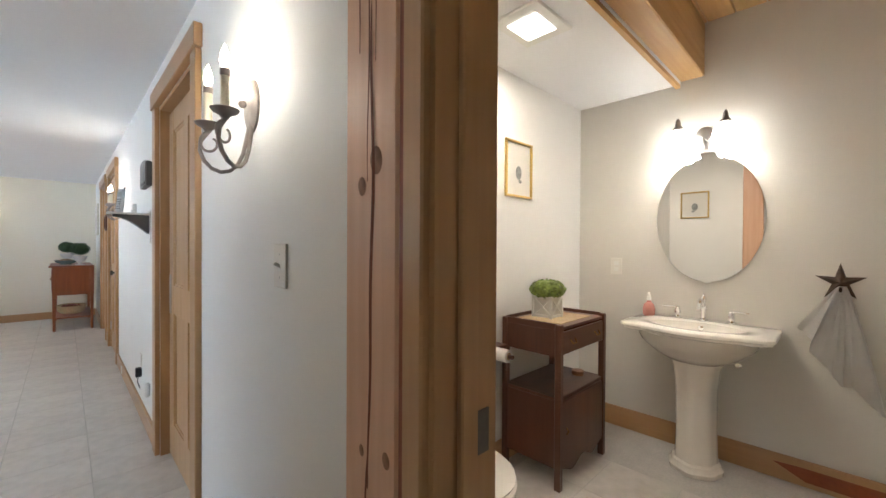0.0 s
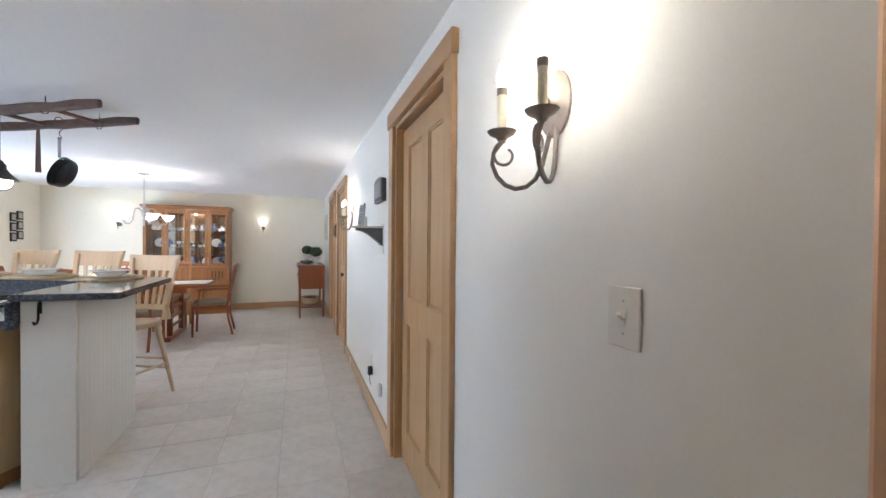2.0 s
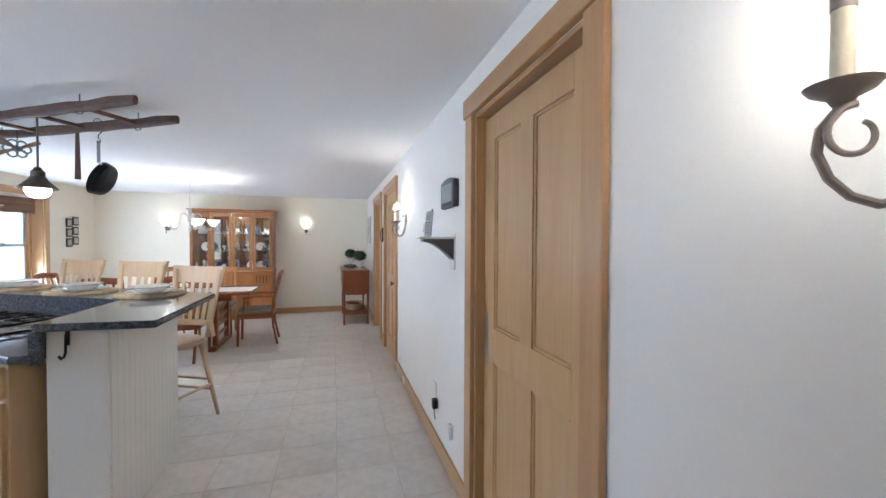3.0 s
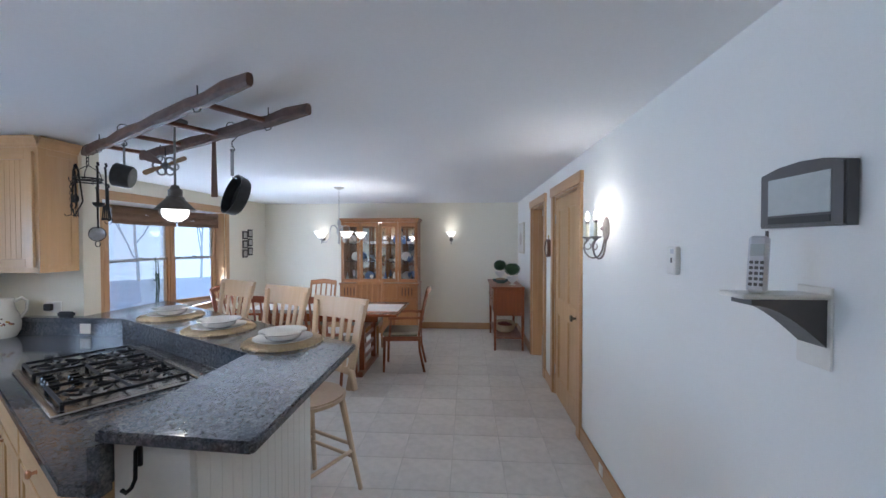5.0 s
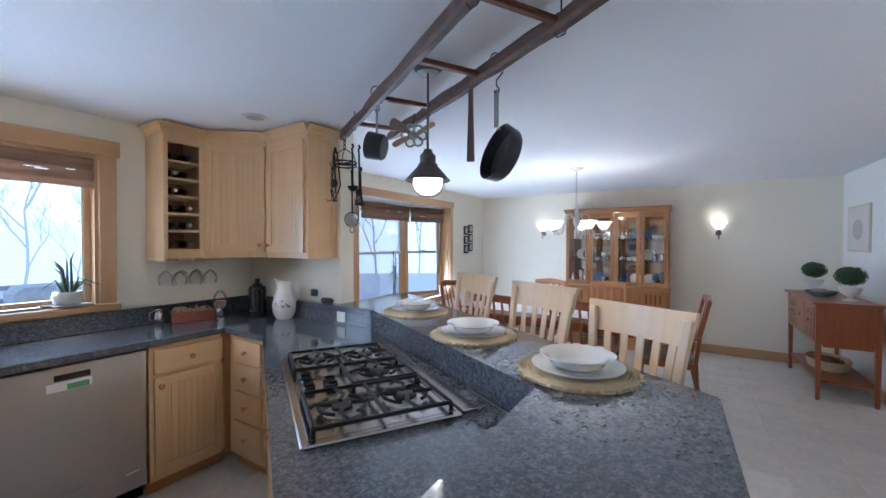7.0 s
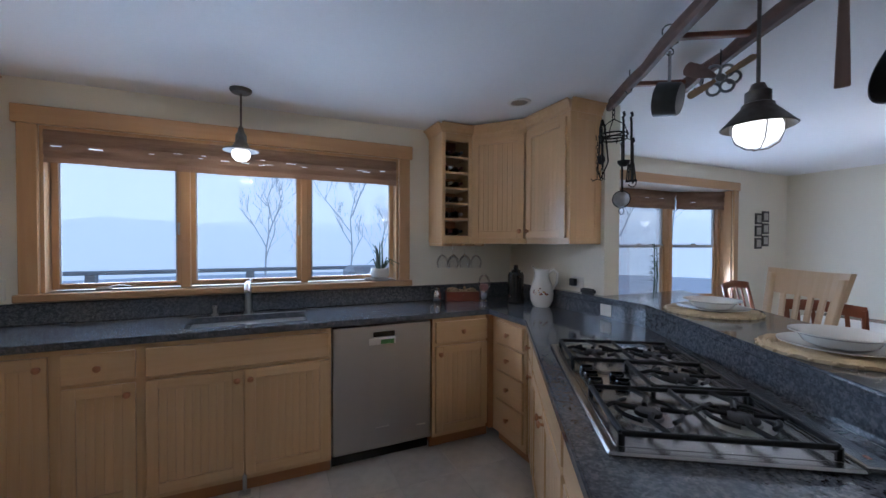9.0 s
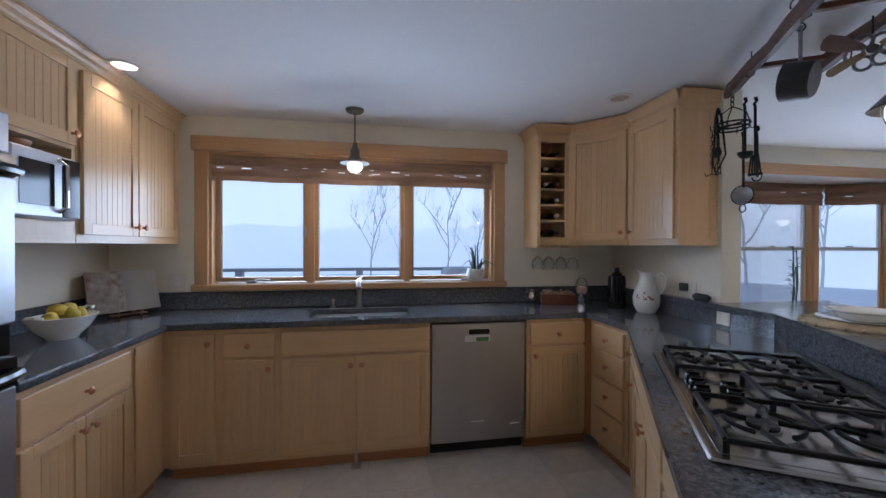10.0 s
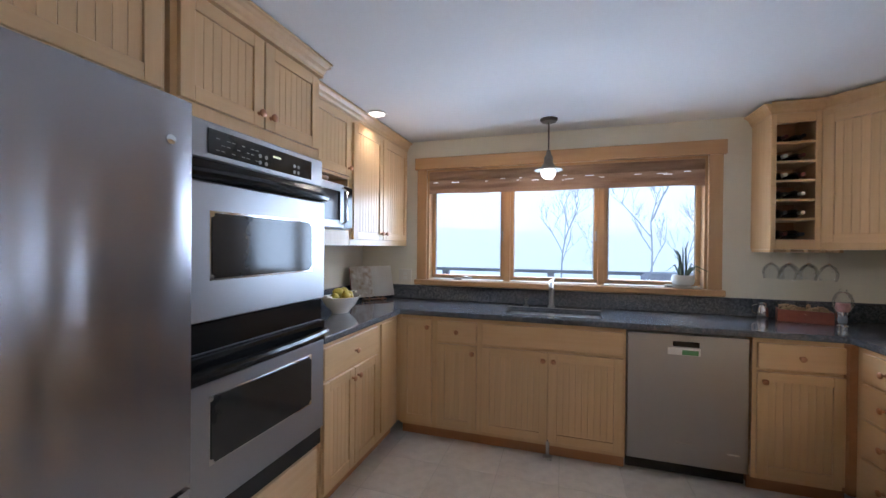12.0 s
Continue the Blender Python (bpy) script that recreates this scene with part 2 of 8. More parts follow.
def cyl(p0, p1, r0, r1=None, seg=12, bm=None):
    b = bm if bm is not None else bmesh.new()
    a, c = Vector(p0), Vector(p1)
    m = Matrix.Translation((a + c) / 2) @ (c - a).to_track_quat("Z", "Y").to_matrix().to_4x4()
    bmesh.ops.create_cone(b, cap_ends=True, segments=seg, radius1=r0, radius2=r0 if r1 is None else r1, depth=(c - a).length, matrix=m)
    return b


def beam(p0, p1, w, h, bm=None, bevel=0.0, w1=None, h1=None):
    """A straight bar of section w x h (h towards z) from p0 to p1."""
    b = bmesh.new()
    a, c = Vector(p0), Vector(p1)
    d = (c - a).normalized()
    side = d.cross(Vector((0, 0, 1)))
    side = Vector((1, 0, 0)) if side.length < 0.2 else side.normalized()
    up = side.cross(d).normalized()
    rings = []
    for p, ww, hh in ((a, w, h), (c, w1 or w, h1 or h)):
        rings.append([b.verts.new(p + side * sx * ww / 2 + up * sz * hh / 2) for sx, sz in ((-1, -1), (1, -1), (1, 1), (-1, 1))])
    b.faces.new(rings[0])
    b.faces.new(rings[1])
    for i in range(4):
        j = (i + 1) % 4
        b.faces.new((rings[0][i], rings[0][j], rings[1][j], rings[1][i]))
    bmesh.ops.recalc_face_normals(b, faces=b.faces)
    if bevel:
        bmesh.ops.bevel(b, geom=list(b.edges), offset=bevel, segments=1, affect="EDGES", clamp_overlap=True)
    return join(bm, b) if bm is not None else b


def lathe(profile, at=(0, 0, 0), seg=24, bm=None, squash=1.0):
    """profile: (radius, height) pairs, bottom to top, turned about z."""
    b = bm if bm is not None else bmesh.new()
    rings = []
    for r, z in profile:
        if r < 1e-5:
            rings.append([b.verts.new((at[0], at[1], at[2] + z))])
        else:
            rings.append([b.verts.new((at[0] + r * math.cos(2 * math.pi * i / seg), at[1] + squash * r * math.sin(2 * math.pi * i / seg), at[2] + z)) for i in range(seg)])
    for lo, hi in zip(rings, rings[1:]):
        for i in range(seg):
            j = (i + 1) % seg
            q = [lo[i % len(lo)], lo[j % len(lo)], hi[j % len(hi)], hi[i % len(hi)]]
            q = list(dict.fromkeys(q))
            if len(q) > 2:
                b.faces.new(q)
    return b


def tube(points, r, seg=8, bm=None, r1=None, flat=1.0):
    """A round rod swept along a polyline."""
    b = bm if bm is not None else bmesh.new()
    pts = [Vector(p) for p in points]
    rings, ref = [], None
    for i, p in enumerate(pts):
        d = (pts[min(i + 1, len(pts) - 1)] - pts[max(i - 1, 0)]).normalized()
        if ref is None:
            ref = Vector((0, 0, 1)) if abs(d.z) < 0.9 else Vector((1, 0, 0))
        u = (ref - d * ref.dot(d)).normalized()
        v = d.cross(u)
        ref = u
        rr = r if r1 is None else r + (r1 - r) * i / max(1, len(pts) - 1)
        rings.append([b.verts.new(p + rr * (u * math.cos(2 * math.pi * k / seg) + v * flat * math.sin(2 * math.pi * k / seg))) for k in range(seg)])
    for a, c in zip(rings, rings[1:]):
        for k in range(seg):
            b.faces.new((a[k], a[(k + 1) % seg], c[(k + 1) % seg], c[k]))
    b.faces.new(rings[0])
    b.faces.new(rings[-1])
    return b


def arc(center, r, a0, a1, n, plane="xz"):
    out = []
    for i in range(n + 1):
        a = radians(a0 + (a1 - a0) * i / n)
        c, s = r * math.cos(a), r * math.sin(a)
        d = {"xz": (c, 0, s), "yz": (0, c, s), "xy": (c, s, 0)}[plane]
        out.append(tuple(center[k] + d[k] for k in range(3)))
    return out


def ball(at, r, seg=12, bm=None, scale=(1, 1, 1)):
    b = bm if bm is not None else bmesh.new()
    bmesh.ops.create_uvsphere(b, u_segments=seg, v_segments=max(6, seg // 2), radius=r, matrix=Matrix.LocRotScale(at, None, scale))
    return b


def structure(name, bm, mat, label="", category="", parent=None, smooth=False):
    ob = part(name, bm, mat, parent, smooth=smooth)
    return tagged(ob, label, category, "", "structure") if parent is None else ob


def wall_boxes(axis, at, thick, a0, a1, z0, z1, holes):
    """A wall along y (axis 'y', its face at x=at) or along x, with rectangular holes (a0, a1, z0, z1)."""
    bm = bmesh.new()

    def put(p0, p1, q0, q1):
        if p1 - p0 > 1e-4 and q1 - q0 > 1e-4:
            lo, hi = min(at, at + thick), max(at, at + thick)
            if axis == "y":
                box(lo, hi, p0, p1, q0, q1, bm=bm)
            else:
                box(p0, p1, lo, hi, q0, q1, bm=bm)
    cuts, start = sorted(holes), a0
    for h0, h1, w0, w1 in cuts:
        put(start, h0, z0, z1)
        put(h0, h1, z0, w0)
        put(h0, h1, w1, z1)
        start = h1
    put(start, a1, z0, z1)
    return bm

# ---- structure ----
XE, XW, XD, YN, YK, YS = 1.482, -3.245, -3.20, 9.70, 5.31, 1.57
CK, CD = 2.272, 2.285          # ceiling over the kitchen, over the far end of the dining room
DOORS = [("bath", 0.19, 1.032), ("closet", 2.503, 3.385), ("second", 5.88, 6.77), ("hall", 7.28, 8.14)]
DH = 2.042

wall_e = structure("wall_east", wall_boxes("y", XE, 0.13, -1.2, YN + 0.12, 0, 2.5, [(a, b, 0, DH) for _, a, b in DOORS]), WALL,
                   "white painted wall with wooden doors and sconces", "wall")
structure("wall_north", wall_boxes("x", YN, 0.12, XD - 0.14, XE, 0, 2.5, []), WALLK, "pale cream painted dining room end wall", "wall")
KWIN = (2.19, 4.272, 1.085, 2.022)
structure("wall_west_kitchen", wall_boxes("y", XW, -0.16, YS - 0.12, YK, 0, 2.5, [KWIN]), WALLK, "cream painted kitchen wall around a wide window", "wall")
BAY = (6.45, 8.49, 0.70, 2.02)
structure("wall_west_dining", wall_boxes("y", XD, -0.14, YK + 0.13, YN, 0, 2.5, [BAY]), WALLK, "cream painted dining room wall around a bay window", "wall")
structure("wall_stub", wall_boxes("x", YK, 0.13, XD - 0.14, -2.19, 0, 2.5, []), WALLK, "cream painted wall between kitchen and dining room", "wall")
structure("wall_south_kitchen", wall_boxes("x", YS, -0.12, XW, 0.05, 0, 2.5, []), WALLK, "cream painted wall behind the ovens", "wall")
structure("wall_west_hall", wall_boxes("y", -0.07, 0.12, -1.2, YS - 0.12, 0, 2.5, []), WALL, "white painted hall wall", "wall")
XB, YB = 3.837, 1.946
structure("wall_south_hall", wall_boxes("x", -1.2, -0.12, -0.07, XB + 0.12, 0, 3.0, []), WALL, "white painted hall end wall", "wall")

bm = bmesh.new()
for x0, x1 in ((XD - 0.16, XE + 0.01),):
    ys = ((-1.3, CK), (4.6, CK), (YN + 0.02, CD))
    low = [[bm.verts.new((x, y, z)) for x in (x0, x1)] for y, z in ys]
    top = [[bm.verts.new((x, y, 2.6)) for x in (x0, x1)] for y, z in ys]
    for i in range(2):
        bm.faces.new((low[i][0], low[i][1], low[i + 1][1], low[i + 1][0]))
        bm.faces.new((top[i][0], top[i][1], top[i + 1][1], top[i + 1][0]))
        for s in (0, 1):
            bm.faces.new((low[i][s], low[i + 1][s], top[i + 1][s], top[i][s]))
    for i in (0, 2):
        bm.faces.new((low[i][0], low[i][1], top[i][1], top[i][0]))
structure("ceiling", bm, CEIL, "smooth white painted ceiling", "ceiling")

# bathroom shell
structure("wall_bath_east", wall_boxes("y", XB, 0.12, -1.2, YB + 0.12, 0, 3.0, []), WALLB, "warm beige painted bathroom wall behind the basin", "wall")
structure("wall_bath_north", wall_boxes("x", YB, 0.12, XE + 0.13, XB, 0, 3.0, []), WALL, "white painted bathroom wall", "wall")
structure("ceiling_bath", box(XE + 0.13, XB, 1.293, YB, 2.258, 2.36), CEIL, "white lowered bathroom ceiling", "ceiling")
beam_top = structure("ceiling_beam", box(XE + 0.132, XB - 0.002, 1.165, 1.292, 2.272, 2.587, 0.006), PINE, "knotty pine ceiling beam", "beam")
bm = bmesh.new()
y = 1.29
while y > -1.2:
    box(XE + 0.13, XB, y - 0.134, y, 2.589, 2.627, 0.004, bm)
    y -= 0.138
box(XE + 0.13, XB, -1.2, 1.3, 2.627, 2.667, bm=bm)
structure("ceiling_planks", bm, PINE, "knotty pine plank ceiling", "ceiling")
structure("ceiling_trim", box(XE + 0.132, XB - 0.002, 1.2935, 1.318, 2.236, 2.2575), PINE, "thin pine trim along the beam", "trim")

# floor bed under the tiles
structure("floor", box(-4.4, XB + 0.1, -1.3, YN + 0.1, -0.1, -0.0015), GROUT, "tiled floor with pale grout joints", "floor")

# rooms behind the doors
structure("wall_closet", wall_boxes("y", 2.98, 0.1, 5.3, 9.3, 0, 2.5, []), WALL, "plain wall of the room beyond the doors", "wall")
structure("wall_closet_end", wall_boxes("x", 9.3, 0.1, XE + 0.13, 3.08, 0, 2.5, []), WALL, "plain end wall of the room beyond", "wall")
structure("wall_closet_start", wall_boxes("x", 5.3, -0.1, XE + 0.13, 3.08, 0, 2.5, []), WALL, "plain near wall of the room beyond", "wall")
structure("ceiling_closet", box(XE + 0.13, 3.08, 5.2, 9.4, 2.27, 2.37), CEIL, "plain ceiling of the room beyond", "ceiling")

# out-of-view light added so the room past the doorway isn't black
e = thing("ceiling_light", pose(2.2, 6.5, 2.27), "added unseen white dome light that brightens the next room", "ceiling light")
area_lamp("next_room_fill", (2.2, 6.5, 2.13), (2.2, 6.5, 0), 0.3, 0.3, 4.5, (1.0, 0.9, 0.76))


def casing(name, a, b, h, parent_label):
    """Flat fir casing with a wider head board and jambs in an east wall doorway."""
    e = thing(name, pose(XE, 0, 0), parent_label, "door frame")
    e["kind"] = "structure"
    part("side_casing", box(-0.024, 0.0, a - 0.09, a, 0, h, 0.003), TRIMW, e)
    part("side_casing", box(-0.024, 0.0, b, b + 0.09, 0, h, 0.003), TRIMW, e)
    part("head_casing", box(-0.032, 0.0, a - 0.105, b + 0.105, h, h + 0.095, 0.003), TRIMY, e)
    part("jamb", box(0.001, 0.129, a, a + 0.018, 0, h), TRIMW, e)
    part("jamb", box(0.001, 0.129, b - 0.018, b, 0, h), TRIMW, e)
    part("head_jamb", box(0.001, 0.129, a + 0.018, b - 0.018, h - 0.018, h), TRIMY, e)
    part("door_stop", box(0.075, 0.1, a + 0.018, a + 0.03, 0, h - 0.018), TRIMW, e)
    part("door_stop", box(0.075, 0.1, b - 0.03, b - 0.018, 0, h - 0.018), TRIMW, e)
    return e


casing("door_frame_1", 2.503, 3.385, DH, "honey-coloured fir casing around a closed panel door")
casing("door_frame_2", 5.88, 6.77, DH, "honey-coloured fir casing around a panel door")
casing("door_frame_3", 7.28, 8.14, DH, "honey-coloured fir casing around an open doorway")


def panel_door(name, m, w, h, label, knob_side=None, hinges=0):
    """Four-panel fir door: local x along the width, y out of the face (front at 0), z up."""
    e = thing(name, m, label, "door")
    e["kind"] = "structure"
    st, mid, top, bot = 0.115, 0.10, 0.115, 0.2
    lock0, lock1 = h * 0.42, h * 0.42 + 0.16
    part("stile", box(0, st, 0, 0.035, 0, h, 0.002), DOORW, e)
    part("stile", box(w - st, w, 0, 0.035, 0, h, 0.002), DOORW, e)
    part("rail", box(st, w - st, 0.0005, 0.0345, 0, bot), DOORW, e)
    part("rail", box(st, w - st, 0.0005, 0.0345, lock0, lock1), DOORW, e)
    part("rail", box(st, w - st, 0.0005, 0.0345, h - top, h), DOORW, e)
    for z0, z1 in ((bot, lock0), (lock1, h - top)):
        part("mullion", box(w / 2 - mid / 2, w / 2 + mid / 2, 0.0005, 0.0345, z0, z1), DOORW, e)
        for x0, x1 in ((st, w / 2 - mid / 2), (w / 2 + mid / 2, w - st)):
            part("panel", box(x0 + 0.001, x1 - 0.001, 0.012, 0.024, z0 + 0.001, z1 - 0.001), DOORW, e)
            b = bmesh.new()
            for xa, xb, za, zb in ((x0, x0 + 0.014, z0, z1), (x1 - 0.014, x1, z0, z1), (x0 + 0.014, x1 - 0.014, z0, z0 + 0.014), (x0 + 0.014, x1 - 0.014, z1 - 0.014, z1)):
                box(xa, xb, 0.005, 0.013, za, zb, 0.003, b)
            part("moulding", b, DOORW, e)
    if knob_side is not None:
        kx = 0.06 if knob_side == 0 else w - 0.06
        k = part("handle", lathe([(0.028, 0), (0.028, 0.006), (0.01, 0.01), (0.01, 0.035), (0.026, 0.045), (0.026, 0.06), (0.0, 0.066)], seg=16), PEWTER, e, "aged metal door knob", True)
        k.matrix_local = pose(kx, 0, 0.93, 90, 0, 0)
    for i in range(hinges):
        z = (0.2, h / 2, h - 0.2)[i] if hinges == 3 else (0.25, h - 0.2)[i]
        hx = w + 0.002 if knob_side == 0 else -0.002
        part("hinge", cyl((hx, -0.006, z - 0.045), (hx, -0.006, z + 0.045), 0.007, seg=8), NICKEL, e)
    return e


# the doors: faces set back in their jambs
panel_door("door_1", pose(XE + 0.045, 3.366, 0.008, 0, 0, -90), 0.844, 2.0, "closed pale fir panel door with four panels", None, 0)
part("push_plate", box(0.012, 0.058, -0.003, -0.0005, 0.83, 1.06, 0.001), NICKEL, bpy.data.objects["door_1"], "worn metal push plate")
panel_door("door_2", pose(XE + 0.008, 6.751, 0.008, 0, 0, -90), 0.852, 2.0, "closed pale fir panel door on black hinges", 1, 2)
panel_door("door_3", pose(1.80, 9.24, 0.008), 0.8, 2.0, "closed fir panel door at the end of the next room", 1, 0)

# baseboards
BB = 0.115
for a, b in ((1.277, 2.412), (3.476, 5.789), (6.861, 7.189), (8.231, YN - 0.018)):
    structure("baseboard_east", box(XE - 0.016, XE, a, b, 0, BB, 0.003), TRIMY, "fir baseboard along the wall", "baseboard")
structure("baseboard_north", box(XD + 0.0, XE, YN - 0.016, YN, 0, BB, 0.003), TRIMX, "fir baseboard along the wall", "baseboard")
structure("baseboard_west", box(XD, XD + 0.016, YK + 0.13, YN - 0.018, 0, BB, 0.003), TRIMY, "fir baseboard along the wall", "baseboard")
structure("baseboard_bath", box(XB - 0.016, XB, -1.2, YB - 0.016, 0, 0.135, 0.003), TRIMY, "fir baseboard along the wall", "baseboard")
structure("baseboard_bath", box(XE + 0.132, XB, YB - 0.016, YB, 0, 0.135, 0.003), TRIMX, "fir baseboard along the wall", "baseboard")

structure("trim_bath", prism([(-1.2, 0.018), (0.70, 0.028), (0.83, 0.092), (0.72, 0.098), (-1.2, 0.095)], 0, 0.0025), REDW, "dark red strip along the baseboard", "trim").matrix_world = pose(XB - 0.0162, 0, 0) @ Matrix(((0, 0, -1, 0), (1, 0, 0, 0), (0, 1, 0, 0), (0, 0, 0, 1)))

# bathroom doorway: rough post, casing and jamb
e = thing("post", pose(XE - 0.006, 1.109, 0), "rough-sawn knotty pine post with long drying cracks", "post")
e["kind"] = "structure"
part("timber", box(0, 0.16, 0, 0.165, 0, CK - 0.002, 0.006), POST, e)
for x0, z0, z1, w, ph in ((0.089, 0.80, 1.70, 0.010, 0.3), (0.081, 0.0, 0.86, 0.010, 1.2), (0.055, 1.60, 2.25, 0.006, 2.2), (0.105, 1.57, 2.25, 0.0045, 0.9), (0.085, 1.36, 1.95, 0.005, 2.9)):
    pts = []
    for i in range(25):
        z = z0 + (z1 - z0) * i / 24
        pts.append((-0.0012, 0.165 - x0 - 0.35 * 0.016 * math.sin(5.5 * z + ph) + 0.0025 * math.sin(17 * z + ph), z))
    b = bmesh.new()
    fade = [w * math.sin(math.pi * min(1, max(0.06, i / 24))) ** 0.4 for i in range(25)]
    row = [(b.verts.new((p[0], p[1] - f / 2, p[2])), b.verts.new((p[0], p[1] + f / 2, p[2]))) for p, f in zip(pts, fade)]
    for r0, r1 in zip(row, row[1:]):
        b.faces.new((r0[0], r0[1], r1[1], r1[0]))
    part("crack", b, CRACK, e, "dark open drying crack")
for y, z, r in ((0.061, 1.395, 0.026), (0.106, 1.353, 0.018), (0.029, 0.872, 0.015), (0.105, 0.862, 0.011), (0.14, 0.2, 0.014)):
    b = lathe([(r, 0.0002), (r * 0.8, 0.0006), (0, 0.0008)], seg=18, squash=0.7)
    k = part("knot", b, KNOT, e, "dark oval knot", True)
    k.matrix_local = pose(0, y, z, 0, -90, 0) @ pose(0, 0, 0, 0, 0, 10)
e = thing("door_frame_4", pose(XE, 0, 0), "fir casing and jamb of the bathroom doorway", "door frame")
e["kind"] = "structure"
# shadow in the gap beside the post, built as a dark red strip
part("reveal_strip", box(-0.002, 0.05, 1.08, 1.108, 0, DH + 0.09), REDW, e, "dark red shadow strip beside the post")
part("side_casing", box(-0.02, 0.004, 1.032, 1.08, 0, DH + 0.09, 0.004), TRIMW, e)
part("jamb", box(-0.004, 0.134, 1.02, 1.032, 0, DH), TRIMW, e)
part("door_stop", box(0.045, 0.085, 1.006, 1.02, 0, DH, 0.003), TRIMW, e)
part("jamb", box(0.001, 0.129, 0.191, 0.209, 0, DH), TRIMW, e)
part("head_jamb", box(0.001, 0.129, 0.209, 1.02, DH - 0.018, DH), TRIMY, e)
part("strike_plate", box(0.092, 0.125, 1.0175, 1.0205, 0.89, 0.965), PEWTER, e, "dark metal strike plate")
part("inner_casing", box(0.131, 0.15, 1.02, 1.09, 0, DH + 0.09, 0.003), TRIMW, e)

# ---- kitchen cabinets ----
# local x runs to the right along the front, y goes into the cabinet, z up
def knob(parent, x, z, mat=COPPER, y=0.0):
    k = part("knob", lathe([(0.009, 0), (0.006, 0.004), (0.006, 0.012), (0.015, 0.018), (0.016, 0.024), (0.01, 0.029), (0, 0.03)], seg=12), mat, parent, "small round copper knob", True)
    k.matrix_local = pose(x, y, z, 90, 0, 0)


def bead_door(parent, x0, x1, z0, z1, knob_at=None, name="door"):
    """Framed door with a recessed panel of narrow boards; stands 19 mm proud of the face frame."""
    d = part(name, bmesh.new(), MAPLE, parent)
    d.location = (x0, -0.019, z0)
    w, h, s = x1 - x0, z1 - z0, 0.052
    part("stile", box(0, s, 0, 0.018, 0, h, 0.002), MAPLE, d)
    part("stile", box(w - s, w, 0, 0.018, 0, h, 0.002), MAPLE, d)
    part("rail", box(s, w - s, 0.0005, 0.018, 0, s, 0.0015), MAPLEX, d)
    part("rail", box(s, w - s, 0.0005, 0.018, h - s, h, 0.0015), MAPLEX, d)
    n = max(2, round((w - 2 * s) / 0.038))
    step = (w - 2 * s) / n
    me = None
    for i in range(n):
        if me is None:
            ob = part("board", box(0.0003, step - 0.0003, 0, 0.009, 0, h - 2 * s, 0.0014), MAPLE, d)
            me = ob.data
        else:
            ob = new("board", me)
            ob.parent = d
        ob.location = (s + i * step, 0.0075, s)
    if knob_at:
        knob(d, knob_at[0] * w if knob_at[0] not in (0, 1) else (0.028 if knob_at[0] == 0 else w - 0.028), h - 0.05 if knob_at[1] == 1 else 0.05)
    return d


def drawer(parent, x0, x1, z0, z1, knobs=1):
    d = part("drawer_front", box(0, x1 - x0, 0, 0.019, 0, z1 - z0, 0.003), MAPLEX, parent)
    d.location = (x0, -0.019, z0)
    for i in range(knobs):
        knob(d, (x1 - x0) * (i + 1) / (knobs + 1), (z1 - z0) / 2)


def base_body(e, w, d, h=0.876, toe=0.085, inset=0.05):
    part("body", box(0, w, 0, d, toe, h), MAPLE, e)
    part("toe_kick", box(0, w, inset, inset + 0.018, 0, toe), MAPLE_SHADE, e, "toe kick board, shade put into its reddish maple")
    part("base_frame", box(0.02, w - 0.02, inset + 0.018, d, 0, toe), MAPLE_SHADE, e)


XF, YF, YNF = -2.70, 2.162, 4.777      # fronts of the west, south and north runs
WEST = (XF, 90)


def west_unit(name, y0, y1, label):
    return thing(name, pose(XF, y0, 0, 0, 0, 90), label, "cabinet", "base cabinets"), y1 - y0


DEP = XF - XW - 0.002
c, w = west_unit("base_cabinet", 2.187, 2.462, "maple base cabinet with one narrow beadboard door")
base_body(c, w, DEP)
bead_door(c, 0.01, w - 0.03, 0.115, 0.85, (1, 1))
c, w = west_unit("base_cabinet", 2.462, 2.775, "maple base cabinet with a drawer over a narrow door")
base_body(c, w, DEP)
drawer(c, 0.015, w - 0.02, 0.71, 0.85)
bead_door(c, 0.015, w - 0.02, 0.115, 0.69, (1, 1))
c, w = west_unit("sink_cabinet", 2.775, 3.685, "wide maple sink cabinet with a false front and two doors")
base_body(c, w, DEP)
drawer(c, 0.02, w - 0.015, 0.71, 0.85, 0)
bead_door(c, 0.02, 0.448, 0.115, 0.69, (1, 1))
bead_door(c, 0.456, w - 0.015, 0.115, 0.69, (0, 1))
pedal = part("foot_pedal", box(-0.03, 0.03, 0, 0.06, 0.012, 0.024, 0.004), NICKEL, c, "chrome foot pedal")
pedal.location = (0.452, -0.05, 0)
part("pedal_arm", box(0.442, 0.462, -0.015, 0.01, 0.02, 0.12, 0.003), NICKEL, c)
c, w = west_unit("base_cabinet", 4.332, YNF, "maple base cabinet with a drawer over a door")
base_body(c, w, DEP)
drawer(c, 0.02, w - 0.035, 0.71, 0.85)
bead_door(c, 0.02, w - 0.035, 0.115, 0.69, (0, 1))
part("floor_vent", box(0.03, w - 0.02, 0.064, 0.07, 0.02, 0.08), MAPLE_SHADE, c)
for i in range(4):
    part("vent_slat", box(0.04, w - 0.03, 0.06, 0.0635, 0.028 + i * 0.013, 0.034 + i * 0.013), IRON, c)

# north run: stack of four drawers beside the corner
c = thing("drawer_cabinet", pose(-2.662, YNF, 0), "maple cabinet with a stack of four drawers", "cabinet", "base cabinets")
w = 0.385
base_body(c, w, YK - YNF - 0.002)
